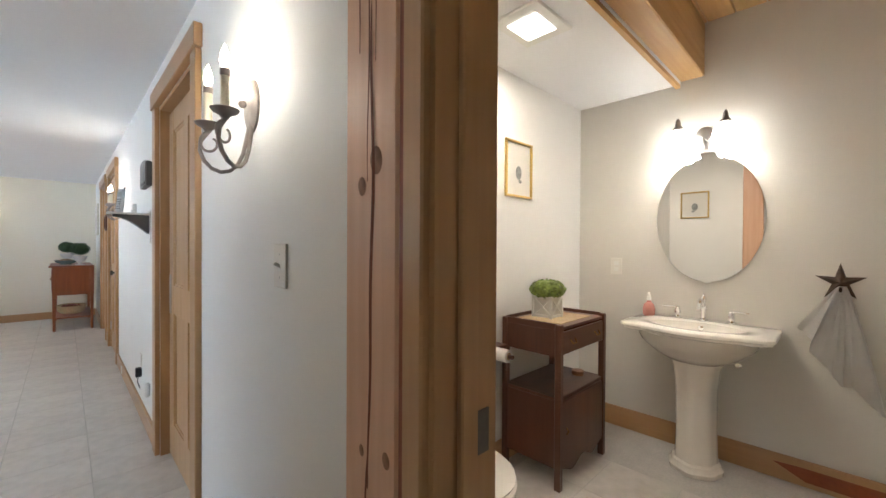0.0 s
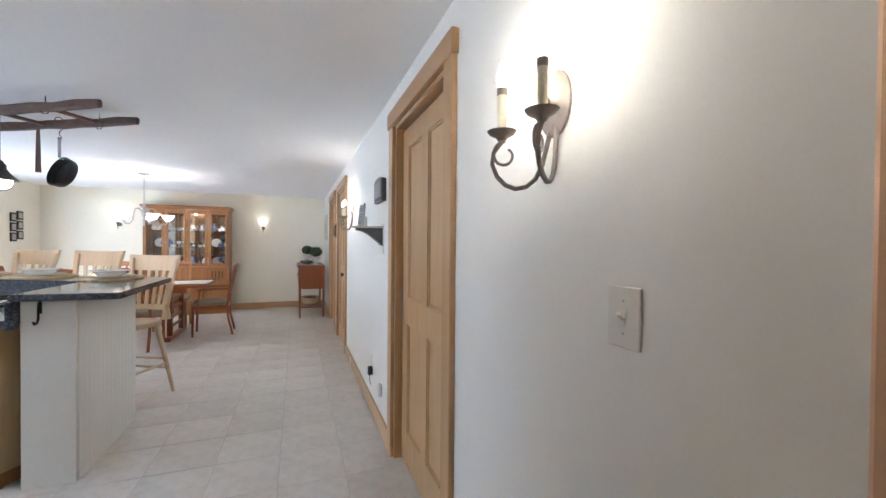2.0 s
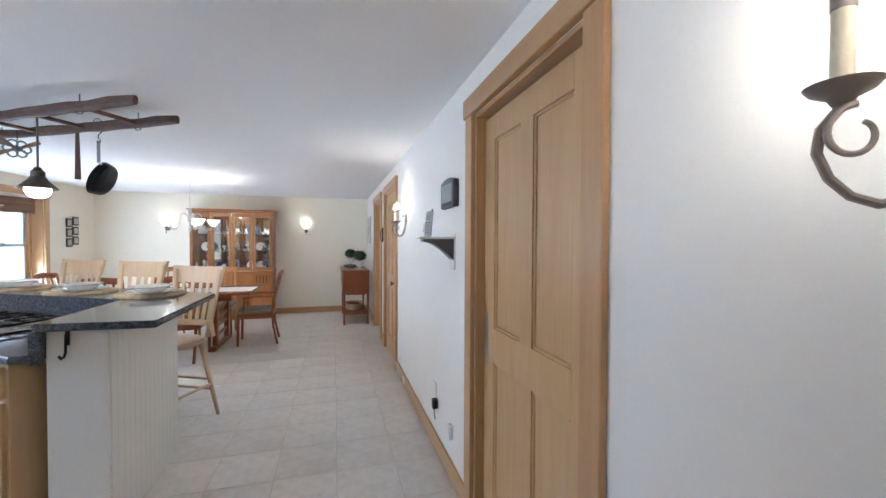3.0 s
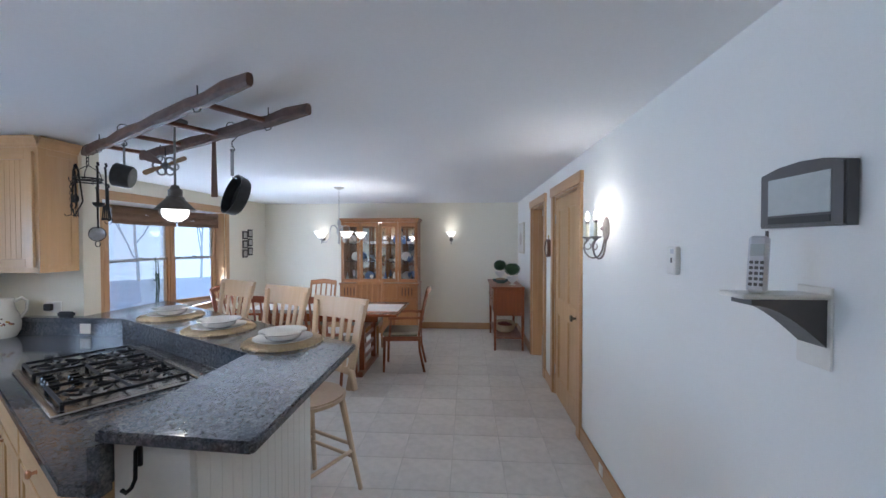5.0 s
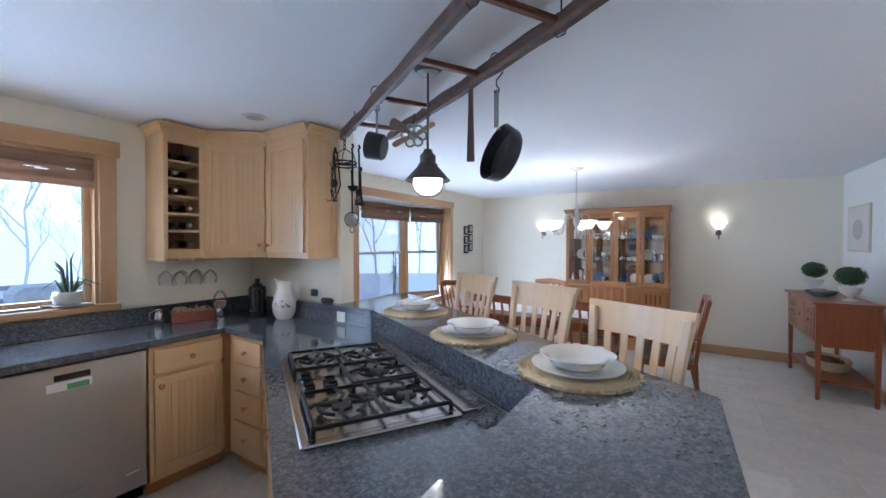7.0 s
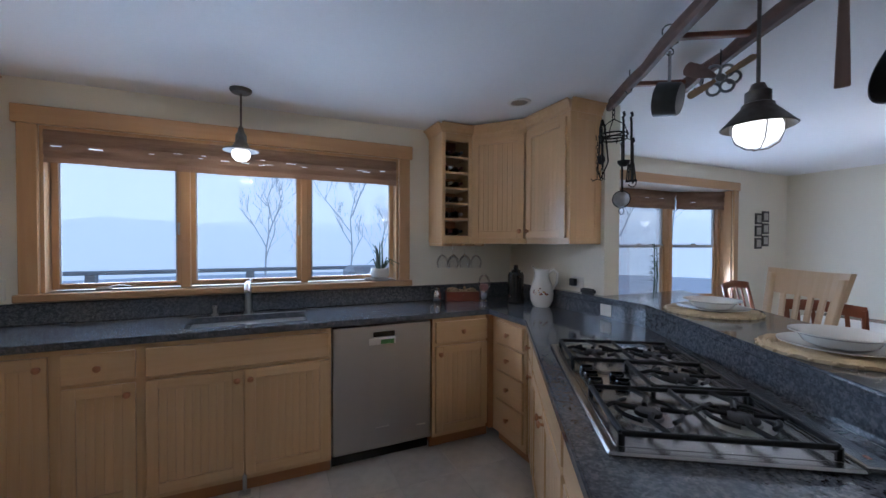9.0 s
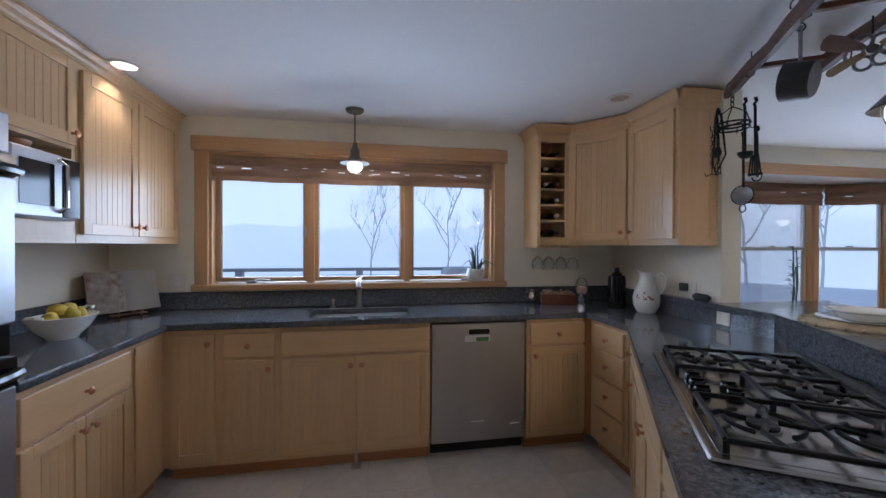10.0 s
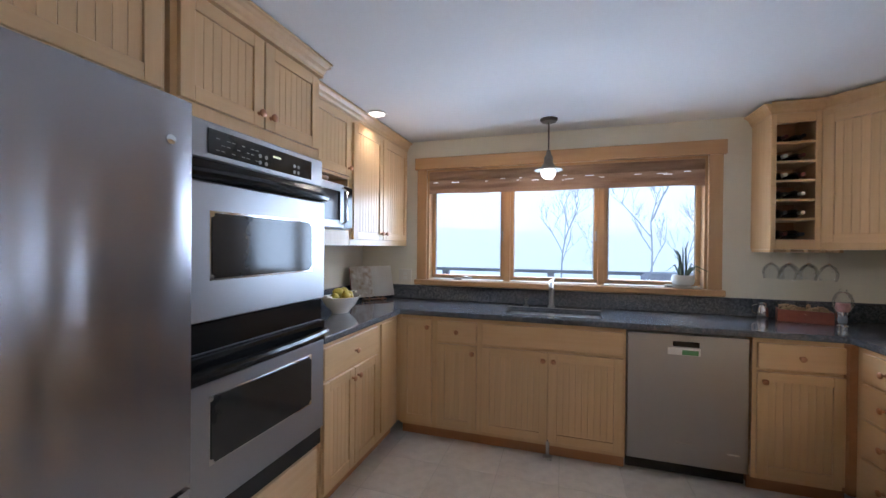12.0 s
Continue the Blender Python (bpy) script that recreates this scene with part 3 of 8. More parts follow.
for z0, z1 in ((0.71, 0.85), (0.53, 0.695), (0.335, 0.515), (0.13, 0.32)):
    drawer(c, 0.06, w - 0.025, z0, z1)

# peninsula run, turned by 30 degrees
PA = -32.2
PD = Vector((math.cos(radians(PA)), math.sin(radians(PA)), 0))
PN = Vector((-PD.y, PD.x, 0))
P0 = Vector((-2.24, 4.784, 0))
c = thing("base_cabinet", pose(P0.x, P0.y, 0, 0, 0, PA), "narrow maple cabinet with a tall door beside the cooktop", "cabinet", "base cabinets")
base_body(c, 0.25, 0.42)
bead_door(c, 0.02, 0.23, 0.115, 0.69, (1, 1))
drawer(c, 0.02, 0.23, 0.71, 0.85)
p = P0 + PD * 0.252
c = thing("cooktop_cabinet", pose(p.x, p.y, 0, 0, 0, PA), "maple cabinet under the cooktop with two doors", "cabinet", "base cabinets")
base_body(c, 0.95, 0.50)
drawer(c, 0.02, 0.93, 0.71, 0.85, 0)
bead_door(c, 0.02, 0.47, 0.115, 0.69, (1, 1))
bead_door(c, 0.48, 0.93, 0.115, 0.69, (0, 1))
p = P0 + PD * 1.204
c = thing("drawer_cabinet", pose(p.x, p.y, 0, 0, 0, PA), "maple end cabinet with a drawer over a door", "cabinet", "base cabinets")
base_body(c, 0.76, 0.40)
drawer(c, 0.02, 0.74, 0.71, 0.85)
bead_door(c, 0.02, 0.74, 0.115, 0.69, (1, 1))

# south run
c = thing("base_cabinet", pose(-1.756, YF, 0, 0, 0, 180), "maple base cabinet with a wide drawer over two doors", "cabinet", "base cabinets")
w = 0.634
base_body(c, w, YF - YS - 0.002)
drawer(c, 0.02, w - 0.02, 0.69, 0.85)
bead_door(c, 0.02, w / 2 - 0.003, 0.115, 0.67, (1, 1))
bead_door(c, w / 2 + 0.003, w - 0.02, 0.115, 0.67, (0, 1))
c = thing("corner_cabinet", pose(-2.392, YF, 0, 0, 0, 180), "plain maple corner cabinet front", "cabinet", "base cabinets")
base_body(c, 0.305, YF - YS - 0.002)
part("panel", box(0.03, 0.27, -0.012, 0, 0.13, 0.85, 0.003), MAPLE, c)
part("corner_filler", box(0.2995, 0.328, -0.036, 0.0, 0.1, 0.876), MAPLE, c)

# countertops
counter_pts = [(XW + 0.003, YS + 0.002), (-1.756, YS + 0.002), (-1.756, 2.194), (-2.67, 2.194), (-2.67, 4.745), (-2.255, 4.745), (-0.535, 3.662), (-0.455, 3.662), (-0.445, 3.69), (-0.445, 4.46), (-1.84, 5.26), (-1.84, YK - 0.003), (XW + 0.003, YK - 0.003)]


e = thing("corner_filler", pose(0, 0, 0), "narrow reddish-brown filler strip in the cabinet corner", "cabinet trim")
part("strip", prism([(-2.735, 4.735), (-2.665, 4.745), (-2.655, 4.82), (-2.725, 4.82)], 0.086, 0.874), MAPLE_SHADE, e)


def countertop():
    b = prism(counter_pts, 0.878, 0.914, 0.006)
    return b


e = thing("countertop", pose(0, 0, 0), "polished dark blue-grey speckled granite worktop", "countertop")
top = part("slab", countertop(), GRANITE, e)
cutter = part("cutter", box(-3.09, -2.78, 2.935, 3.56, 0.8, 1.0), GRANITE)
mod = top.modifiers.new("sink_hole", "BOOLEAN")
mod.object, mod.operation, mod.solver = cutter, "DIFFERENCE", "EXACT"
dg = bpy.context.evaluated_depsgraph_get()
cut = bpy.data.meshes.new_from_object(top.evaluated_get(dg))
top.modifiers.clear()
top.data = cut
bpy.data.objects.remove(cutter)
part("backsplash", box(XW + 0.002, XW + 0.024, 1.596, YK - 0.026, 0.9145, 1.034, 0.003), GRANITE, e)
part("backsplash", box(XW + 0.024, -1.758, YS + 0.002, YS + 0.024, 0.9145, 1.034, 0.003), GRANITE, e)
part("backsplash", box(XW + 0.024, -2.60, YK - 0.024, YK - 0.002, 0.9145, 1.034, 0.003), GRANITE, e)

bar_pts = [(-2.59, YK - 0.003), (-2.59, YK - 0.08), (-1.83, YK - 0.08), (-0.486, 4.474), (-0.486, 3.722), (-0.474, 3.71), (-0.006, 3.678), (0.008, 3.692), (-0.012, 4.69), (-2.188, 6.08), (-2.188, YK - 0.003)]
e = thing("breakfast_bar", pose(0, 0, 0), "raised breakfast bar top in polished speckled granite", "countertop")
part("slab", prism(bar_pts, 1.004, 1.04, 0.007), GRANITE, e)
part("riser", prism([(-2.59, YK - 0.076), (-1.828, YK - 0.076), (-0.482, 4.478), (-0.468, 4.50), (-1.82, YK - 0.05), (-2.59, YK - 0.05)], 0.9145, 1.0035), GRANITE, e)
part("end_riser", box(-0.478, -0.448, 3.735, 4.49, 0.9145, 1.0035), GRANITE, e)
part("end_edge", box(-0.482, -0.442, 3.69, 3.732, 0.86, 1.0035, 0.003), GRANITE, e)
e = thing("bar_wall", pose(0, 0, 0), "white painted half wall carrying the breakfast bar", "half wall")
e["kind"] = "structure"
part("end_panel", box(-0.441, -0.212, 3.735, 3.755, 0, 1.003), WHITE, e)
part("side_panel", box(-0.24, -0.21, 3.756, 4.50, 0, 1.003), WHITE, e)
part("back_panel", prism([(-0.21, 4.502), (-2.188, 5.61), (-2.188, 5.67), (-0.21, 4.57)], 0, 1.003), WHITE, e)
for i in range(13):
    z = 3.757 + i * 0.0565
    part("board", box(-0.211, -0.2065, z, z + 0.055, 0.0, 1.002, 0.0008), WHITE, e)
hook = part("hook", tube([(-0.36, 3.732, 0.995), (-0.36, 3.718, 0.985), (-0.36, 3.715, 0.905), (-0.36, 3.702, 0.887), (-0.36, 3.685, 0.885), (-0.36, 3.673, 0.90)], 0.0055), IRON, e, "black iron hook", True)
part("hook_plate", box(-0.367, -0.353, 3.726, 3.7345, 0.935, 1.0), IRON, e)

# upper cabinets
UB, UT = 1.37, 2.215


def upper_body(e, w, d, b=UB, t=UT):
    part("body", box(0, w, 0, d, b, t), MAPLE, e)


def crown(e, pts, z0=UT):
    """Stepped crown moulding along a polyline; the room lies to the right of the way."""
    for (x0, y0), (x1, y1) in zip(pts, pts[1:]):
        d = Vector((x1 - x0, y1 - y0, 0)).normalized()
        n = Vector((d.y, -d.x, 0))
        b = bmesh.new()
        prof = [(-0.02, -0.02), (0.006, -0.02), (0.008, -0.006), (0.016, 0.004), (0.022, 0.02), (0.036, 0.034), (0.046, 0.038), (0.046, 0.047), (-0.02, 0.047)]
        rings = []
        for p in (Vector((x0, y0, 0)) - d * 0.0, Vector((x1, y1, 0)) + d * 0.0):
            rings.append([b.verts.new((p.x + n.x * o, p.y + n.y * o, z0 + z)) for o, z in prof])
        # mitre by sliding the outer points along the run
        for i, (o, z) in enumerate(prof):
            rings[0][i].co -= d * o * 0.45
            rings[1][i].co += d * o * 0.45
        k = len(prof)
        for i in range(k):
            b.faces.new((rings[0][i], rings[0][(i + 1) % k], rings[1][(i + 1) % k], rings[1][i]))
        b.faces.new(rings[0])
        b.faces.new(rings[1])
        part("crown", b, MAPLE, e)


# wine rack on the west wall
RY0, RY1, RX = 4.525, 4.775, -3.0
e = thing("wine_rack_cabinet", pose(RX, RY0, 0, 0, 0, 90), "tall narrow maple wine rack cabinet with six cubbies", "wine rack")
w, d = RY1 - RY0, RX - XW - 0.002
part("side", box(0, 0.018, 0, d, UB, UT), MAPLE, e)
part("side", box(w - 0.018, w, 0, d, UB, UT), MAPLE, e)
# the rack's inner shade sits in the back board's darker colour
part("back", box(0.018, w - 0.018, d - 0.012, d, UB, UT), MAPLE_SHADE, e)
part("top", box(0.018, w - 0.018, 0, d - 0.012, UT - 0.02, UT), MAPLE, e)
part("bottom", box(0.018, w - 0.018, 0, d - 0.012, UB, UB + 0.045), MAPLE, e)
part("stile", box(0, 0.028, -0.018, 0, UB, UT, 0.002), MAPLE, e)
part("stile", box(w - 0.028, w, -0.018, 0, UB, UT, 0.002), MAPLE, e)
part("rail", box(0.028, w - 0.028, -0.018, 0, UT - 0.075, UT, 0.002), MAPLEX, e)
part("rail", box(0.028, w - 0.028, -0.018, 0, UB, UB + 0.06, 0.002), MAPLEX, e)
for i in range(5):
    z = UB + 0.06 + (i + 1) * 0.1165
    part("shelf", box(0.018, w - 0.018, -0.014, d - 0.013, z, z + 0.014), MAPLEX, e)
crown(e, [(-0.0, d), (-0.0, -0.018), (w, -0.018)])
bottle_prof = [(0.0, 0.0), (0.034, 0.0), (0.037, 0.01), (0.037, 0.15), (0.03, 0.175), (0.014, 0.2), (0.0135, 0.245), (0.0, 0.245)]
WINEG = material("dark_bottle_glass", (0.012, 0.012, 0.008), 0.08, vary=0.1, bump=0)
FOIL = [material("foil_red", (0.16, 0.03, 0.02), 0.35, 0.3), material("foil_white", (0.62, 0.58, 0.5), 0.4), material("foil_black", (0.02, 0.02, 0.02), 0.35)]
for i in range(6):
    z = UB + 0.06 + i * 0.1165 + (0.016 if i else 0.002)
    for k in range(2):
        lay = thing("wine_bottle", pose(RX - 0.236, RY0 + 0.078 + k * 0.088, z + 0.0305, 0, 90, 0) @ Matrix.Diagonal((0.8, 0.8, 1, 1)), "dark wine bottle lying in the rack", "bottle", "wine bottles")
        part("glass", lathe(bottle_prof, seg=14), WINEG, lay, "", True)
        part("foil", lathe([(0.0142, 0.205), (0.0142, 0.247), (0, 0.248)], seg=12), FOIL[(i * 2 + k * 5 + i // 2) % 3], lay, "coloured foil cap", True)

# diagonal corner upper and its neighbour
UX, UY = -2.225, 5.05
cx0, cy0, cx1, cy1 = RX, RY1 + 0.002, -2.66, UY
e = thing("corner_wall_cabinet", pose(0, 0, 0), "maple corner wall cabinet with a beadboard door", "cabinet", "wall cabinets")
part("body", prism([(cx0, cy0), (cx1, cy1), (cx1, YK - 0.002), (XW + 0.002, YK - 0.002), (XW + 0.002, cy0)], UB, UT), MAPLE, e)
dl = math.hypot(cx1 - cx0, cy1 - cy0)
rot = math.degrees(math.atan2(cy1 - cy0, cx1 - cx0))
dh = part("front", box(0.0, dl, -0.004, 0.0, UB, UT), MAPLE, e)
dh.matrix_local = pose(cx0, cy0, 0, 0, 0, rot)
bead_door(dh, 0.02, dl - 0.015, UB + 0.04, UT - 0.05, (1, 0))
crown(e, [(cx0, cy0), (cx1, cy1)])
e = thing("wall_cabinet", pose(cx1 + 0.002, UY, 0), "maple wall cabinet with a plain panel end", "cabinet", "wall cabinets")
w, d = UX - cx1 - 0.002, YK - UY - 0.002
upper_body(e, w, d)
bead_door(e, 0.015, w - 0.02, UB + 0.04, UT - 0.05, (0, 0))
part("end_panel", box(w, w + 0.006, 0.0, 0.05, UB, UT), MAPLE, e)
part("end_panel", box(w, w + 0.006, d - 0.05, d, UB, UT), MAPLE, e)
part("end_rail", box(w, w + 0.006, 0.05, d - 0.05, UB, UB + 0.05), MAPLEX, e)
part("end_rail", box(w, w + 0.006, 0.05, d - 0.05, UT - 0.06, UT), MAPLEX, e)
crown(e, [(0, 0), (w + 0.006, 0), (w + 0.006, d)])

# south uppers
SU = 2.0
e = thing("wall_cabinet", pose(-2.30, SU, 0, 0, 0, 180), "maple wall cabinet with two tall beadboard doors", "cabinet", "wall cabinets")
w = 3.242 - 2.30
upper_body(e, w, SU - YS - 0.002)
bead_door(e, 0.02, 0.44, UB + 0.04, UT - 0.05, (1, 0))
bead_door(e, 0.45, 0.90, UB + 0.04, UT - 0.05, (0, 0))
crown(e, [(0, 0), (w, 0)])
e = thing("microwave_cabinet", pose(-1.765, SU, 0, 0, 0, 180), "maple wall cabinet with a door above an open microwave niche", "cabinet", "wall cabinets")
w, d = 0.53, SU - YS - 0.002
part("side", box(0, 0.02, 0, d, UB, UT), MAPLE, e)
part("side", box(w - 0.02, w, 0, d, UB, UT), MAPLE, e)
part("back", box(0.02, w - 0.02, d - 0.015, d, UB, UT), MAPLE_SHADE, e)
part("floor_board", box(0.02, w - 0.02, 0, d - 0.015, UB, UB + 0.095), MAPLE, e)
part("shelf", box(0.02, w - 0.02, 0, d - 0.015, UB + 0.42, UB + 0.437), MAPLE, e)
part("top", box(0.02, w - 0.02, 0, d - 0.015, UT - 0.06, UT), MAPLE, e)
bead_door(e, 0.015, w - 0.015, UB + 0.435, UT - 0.03, (1, 0))
crown(e, [(0, 0), (w, 0)])

# tall oven cabinet and the box over the refrigerator
OX1, OX0, OY = -0.998, -1.752, 2.17
e = thing("oven_cabinet", pose(OX1, OY - 0.02, 0, 0, 0, 180), "tall maple oven cabinet with two doors above the ovens", "cabinet")
w, d = OX1 - OX0, OY - 0.02 - YS - 0.002
part("side", box(0, 0.02, 0, d, 0.1, UT), MAPLE, e)
part("side", box(w - 0.02, w, 0, d, 0.1, UT), MAPLE, e)
part("top_box", box(0.02, w - 0.02, 0, d, 1.785, UT), MAPLE, e)
part("bottom_box", box(0.02, w - 0.02, 0, d, 0.1, 0.39), MAPLE, e)
part("toe_kick", box(0, w, 0.07, 0.09, 0, 0.1), MAPLE_SHADE, e)
bead_door(e, 0.02, w / 2 - 0.004, 1.835, UT - 0.03, (1, 0))
bead_door(e, w / 2 + 0.004, w - 0.02, 1.835, UT - 0.03, (0, 0))
drawer(e, 0.02, w - 0.02, 0.13, 0.375, 1)
crown(e, [(0, -0.02), (w, -0.02), (w, d)])
e = thing("refrigerator_cabinet", pose(-0.025, OY - 0.02, 0, 0, 0, 180), "maple cabinet over the refrigerator with two doors", "cabinet")
w = 0.956
part("body", box(0, w, 0, d, 1.80, UT), MAPLE, e)
part("side", box(-0.02, 0, 0, d, 0, UT), MAPLE, e)
bead_door(e, 0.02, w / 2 - 0.004, 1.835, UT - 0.03, (1, 0))
bead_door(e, w / 2 + 0.004, w - 0.02, 1.835, UT - 0.03, (0, 0))
crown(e, [(0, -0.02), (w, -0.02)])

# ---- windows and outdoors ----
BLIND = material("woven_bamboo", (0.40, 0.265, 0.18), 0.7, second=(0.30, 0.185, 0.12), scale=3, stretch=(1, 0.3, 14), grain=10, bump=0.5, dist=0.003)
VINYL = material("grey_sash", (0.60, 0.60, 0.61), 0.4, vary=0.04)
VINYLW = material("pale_sash_track", (0.74, 0.74, 0.74), 0.4, vary=0.04)


def frame_around(e, name, y0, y1, z0, z1, x0, x1, w, mat, bevel=0.002):
    part(name, box(x0, x1, y0, y0 + w, z0, z1, bevel), mat, e)
    part(name, box(x0, x1, y1 - w, y1, z0, z1, bevel), mat, e)
    part(name, box(x0, x1, y0 + w, y1 - w, z0, z0 + w, bevel), mat, e)
    part(name, box(x0, x1, y0 + w, y1 - w, z1 - w, z1, bevel), mat, e)


y0, y1, z0, z1 = KWIN
e = thing("window_1", pose(0, 0, 0), "wide triple casement window with fir trim", "window")
e["kind"] = "structure"
part("side_casing", box(XW, XW + 0.024, y0 - 0.085, y0, z0 - 0.0, z1, 0.003), TRIMW, e)
part("side_casing", box(XW, XW + 0.024, y1, y1 + 0.085, z0 - 0.0, z1, 0.003), TRIMW, e)
part("head_casing", box(XW, XW + 0.032, y0 - 0.105, y1 + 0.105, z1, z1 + 0.1, 0.003), TRIMY, e)
part("window_sill", box(XW - 0.13, XW + 0.05, y0 - 0.10, y1 + 0.10, z0 - 0.045, z0, 0.006), TRIMY, e)
part("jamb", box(XW - 0.13, XW - 0.001, y0 + 0.0, y0 + 0.018, z0, z1), TRIMW, e)
part("jamb", box(XW - 0.13, XW - 0.001, y1 - 0.018, y1, z0, z1), TRIMW, e)
part("head_jamb", box(XW - 0.13, XW - 0.001, y0 + 0.018, y1 - 0.018, z1 - 0.018, z1), TRIMY, e)
BAYS = ((2.208, 2.852), (2.884, 3.572), (3.598, 4.255))
for i, (a, b) in enumerate(BAYS):
    if i < 2:
        part("mullion", box(XW - 0.11, XW - 0.03, b - 0.01, BAYS[i + 1][0] + 0.01, z0, z1 - 0.018, 0.003), TRIMW, e)
    frame_around(e, "sash", a + 0.005, b - 0.005, z0 + 0.012, z1 - 0.02, XW - 0.10, XW - 0.065, 0.030, TRIMW)
    g = part("window_pane", box(XW - 0.085, XW - 0.081, a + 0.036, b - 0.036, z0 + 0.043, z1 - 0.05), PANE, e)
    g.visible_shadow = False
    part("pane_edge", box(XW - 0.0805, XW - 0.074, a + 0.034, a + 0.044, z0 + 0.04, z1 - 0.05), VINYL, e)
    part("pane_edge", box(XW - 0.0805, XW - 0.074, b - 0.044, b - 0.034, z0 + 0.04, z1 - 0.05), VINYL, e)
for yy in (2.42, 4.02):
    part("crank", box(XW - 0.075, XW - 0.03, yy, yy + 0.07, z0 + 0.001, z0 + 0.022, 0.006), NICKEL, e, "metal casement crank")
    part("crank_arm", tube([(XW - 0.05, yy + 0.06, z0 + 0.018), (XW - 0.045, yy + 0.11, z0 + 0.026), (XW - 0.045, yy + 0.16, z0 + 0.018)], 0.007), NICKEL, e, "", True)
for i in (0, 1):
    part("latch", box(XW - 0.065, XW - 0.05, BAYS[i][1] - 0.028, BAYS[i][1] - 0.018, 1.42, 1.50, 0.003), NICKEL, e)


def blind(name, m, width, height, label):
    """A rolled-up woven shade: overlapping soft folds, x along the width, hanging from z=0 down."""
    e = thing(name, m, label, "blind")
    e.location = m.translation
    b = bmesh.new()
    n, rows = 40, 18
    grid = []
    for j in range(rows + 1):
        t = j / rows
        row = []
        for i in range(n + 1):
            s = i / n
            sag = 0.004 * math.sin(s * 9 + 1.0) * t + 0.003 * math.sin(s * 23) * t
            yy = -0.012 - 0.018 * abs(math.sin(t * math.pi * 2.5)) - 0.003 * math.sin(s * 31 + j)
            row.append(b.verts.new((s * width, yy, -height * t + sag * 0.6)))
        grid.append(row)
    for j in range(rows):
        for i in range(n):
            b.faces.new((grid[j][i], grid[j][i + 1], grid[j + 1][i + 1], grid[j + 1][i]))
    bmesh.ops.solidify(b, geom=b.faces[:], thickness=0.006)
    part("fabric", b, BLIND, e, "", True)
    part("head_rail", box(0, width, -0.004, 0.02, -0.03, 0.0, 0.003), TRIMX, e)
    # thin glowing bars in front of the fabric stand for daylight through it
    b = bmesh.new()
    random.seed(int(width * 1000))
    for i in range(int(width * (10 if width > 1.5 else 3))):
        s = random.uniform(0.03, width - 0.1)
        z = -height * random.uniform(0.42, 0.62)
        box(s, s + random.uniform(0.02, 0.07), -0.0365, -0.0345, z, z + random.uniform(0.002, 0.005), bm=b)
    part("gap_glow", b, SKYGAP, e, "glowing strips imitating daylight between the slats")["kind"] = "stuff"
    return e


SKYGAP = glow("daylight_in_slat_gaps", (0.85, 0.92, 1.0), 1.0)
blind("window_blind", pose(XW - 0.012, y0 + 0.022, z1 - 0.02, 0, 0, 90), y1 - y0 - 0.044, 0.19, "rolled-up brown woven bamboo window blind")

# dining bay window: angled box bay with double-hung windows
by0, by1, bz0, bz1 = BAY
e = thing("window_2", pose(0, 0, 0), "bay window with two double-hung sashes and fir trim", "window")
e["kind"] = "structure"
part("side_casing", box(XD, XD + 0.024, by0 - 0.085, by0, bz0 - 0.09, bz1, 0.003), TRIMW, e)
part("side_casing", box(XD, XD + 0.024, by1, by1 + 0.085, bz0 - 0.09, bz1, 0.003), TRIMW, e)
part("head_casing", box(XD, XD + 0.032, by0 - 0.105, by1 + 0.105, bz1, bz1 + 0.095, 0.003), TRIMY, e)
part("apron", box(XD, XD + 0.02, by0, by1, bz0 - 0.09, bz0 - 0.025, 0.003), TRIMY, e)
BD = 0.42
fy = [by0, by0 + 0.45, by1 - 0.62, by1]
seat = [(XD + 0.03, by0 - 0.02), (XD + 0.03, by1 + 0.02), (XD - 0.14, by1), (XD - BD, fy[2] + 0.05), (XD - BD, fy[1]), (XD - 0.14, by0)]
part("window_sill", prism(seat, bz0 - 0.026, bz0, 0.004), TRIMY, e)
part("bay_ceiling", prism([(XD - 0.001, by0), (XD - 0.001, by1), (XD - 0.14, by1), (XD - BD - 0.1, fy[2] + 0.05), (XD - BD - 0.1, fy[1]), (XD - 0.14, by0)], bz1 - 0.001, bz1 + 0.04), CEIL, e)


def hung_window(parent, m, w, z0, z1):
    """Double-hung sash window: x along the width, y outwards."""
    u = part("sash_unit", box(0, w, 0.05, 0.09, z0 - 0.02, z0), TRIMX, parent)
    u.matrix_local = m
    mid = (z0 + z1) / 2
    for a, b, ya in ((z0, mid + 0.02, 0.03), (mid - 0.02, z1, 0.06)):
        low = ya < 0.05
        for x0, x1, za, zb in ((0.03, 0.055, a, b), (w - 0.055, w - 0.03, a, b), (0.055, w - 0.055, a, a + (0.04 if low else 0.022)), (0.055, w - 0.055, b - (0.022 if low else 0.035), b)):
            part("sash", box(x0, x1, ya, ya + 0.03, za, zb, 0.002), (TRIMW if x1 - x0 < 0.1 else (TRIMX if za == a else VINYL)) if low else VINYLW, u)
        g = part("window_pane", box(0.056, w - 0.056, ya + 0.012, ya + 0.015, a + 0.023, b - 0.023), PANE, u)
        g.visible_shadow = False
    part("sash_lock", box(w / 2 - 0.03, w / 2 + 0.03, 0.022, 0.035, mid + 0.018, mid + 0.034, 0.004), NICKEL, u)
    for x0, x1 in ((0, 0.03), (w - 0.03, w)):
        part("frame", box(x0, x1, 0, 0.1, z0, z1, 0.002), TRIMW, u)
    part("frame", box(0, w, 0, 0.1, z1, z1 + 0.03, 0.002), TRIMX, u)


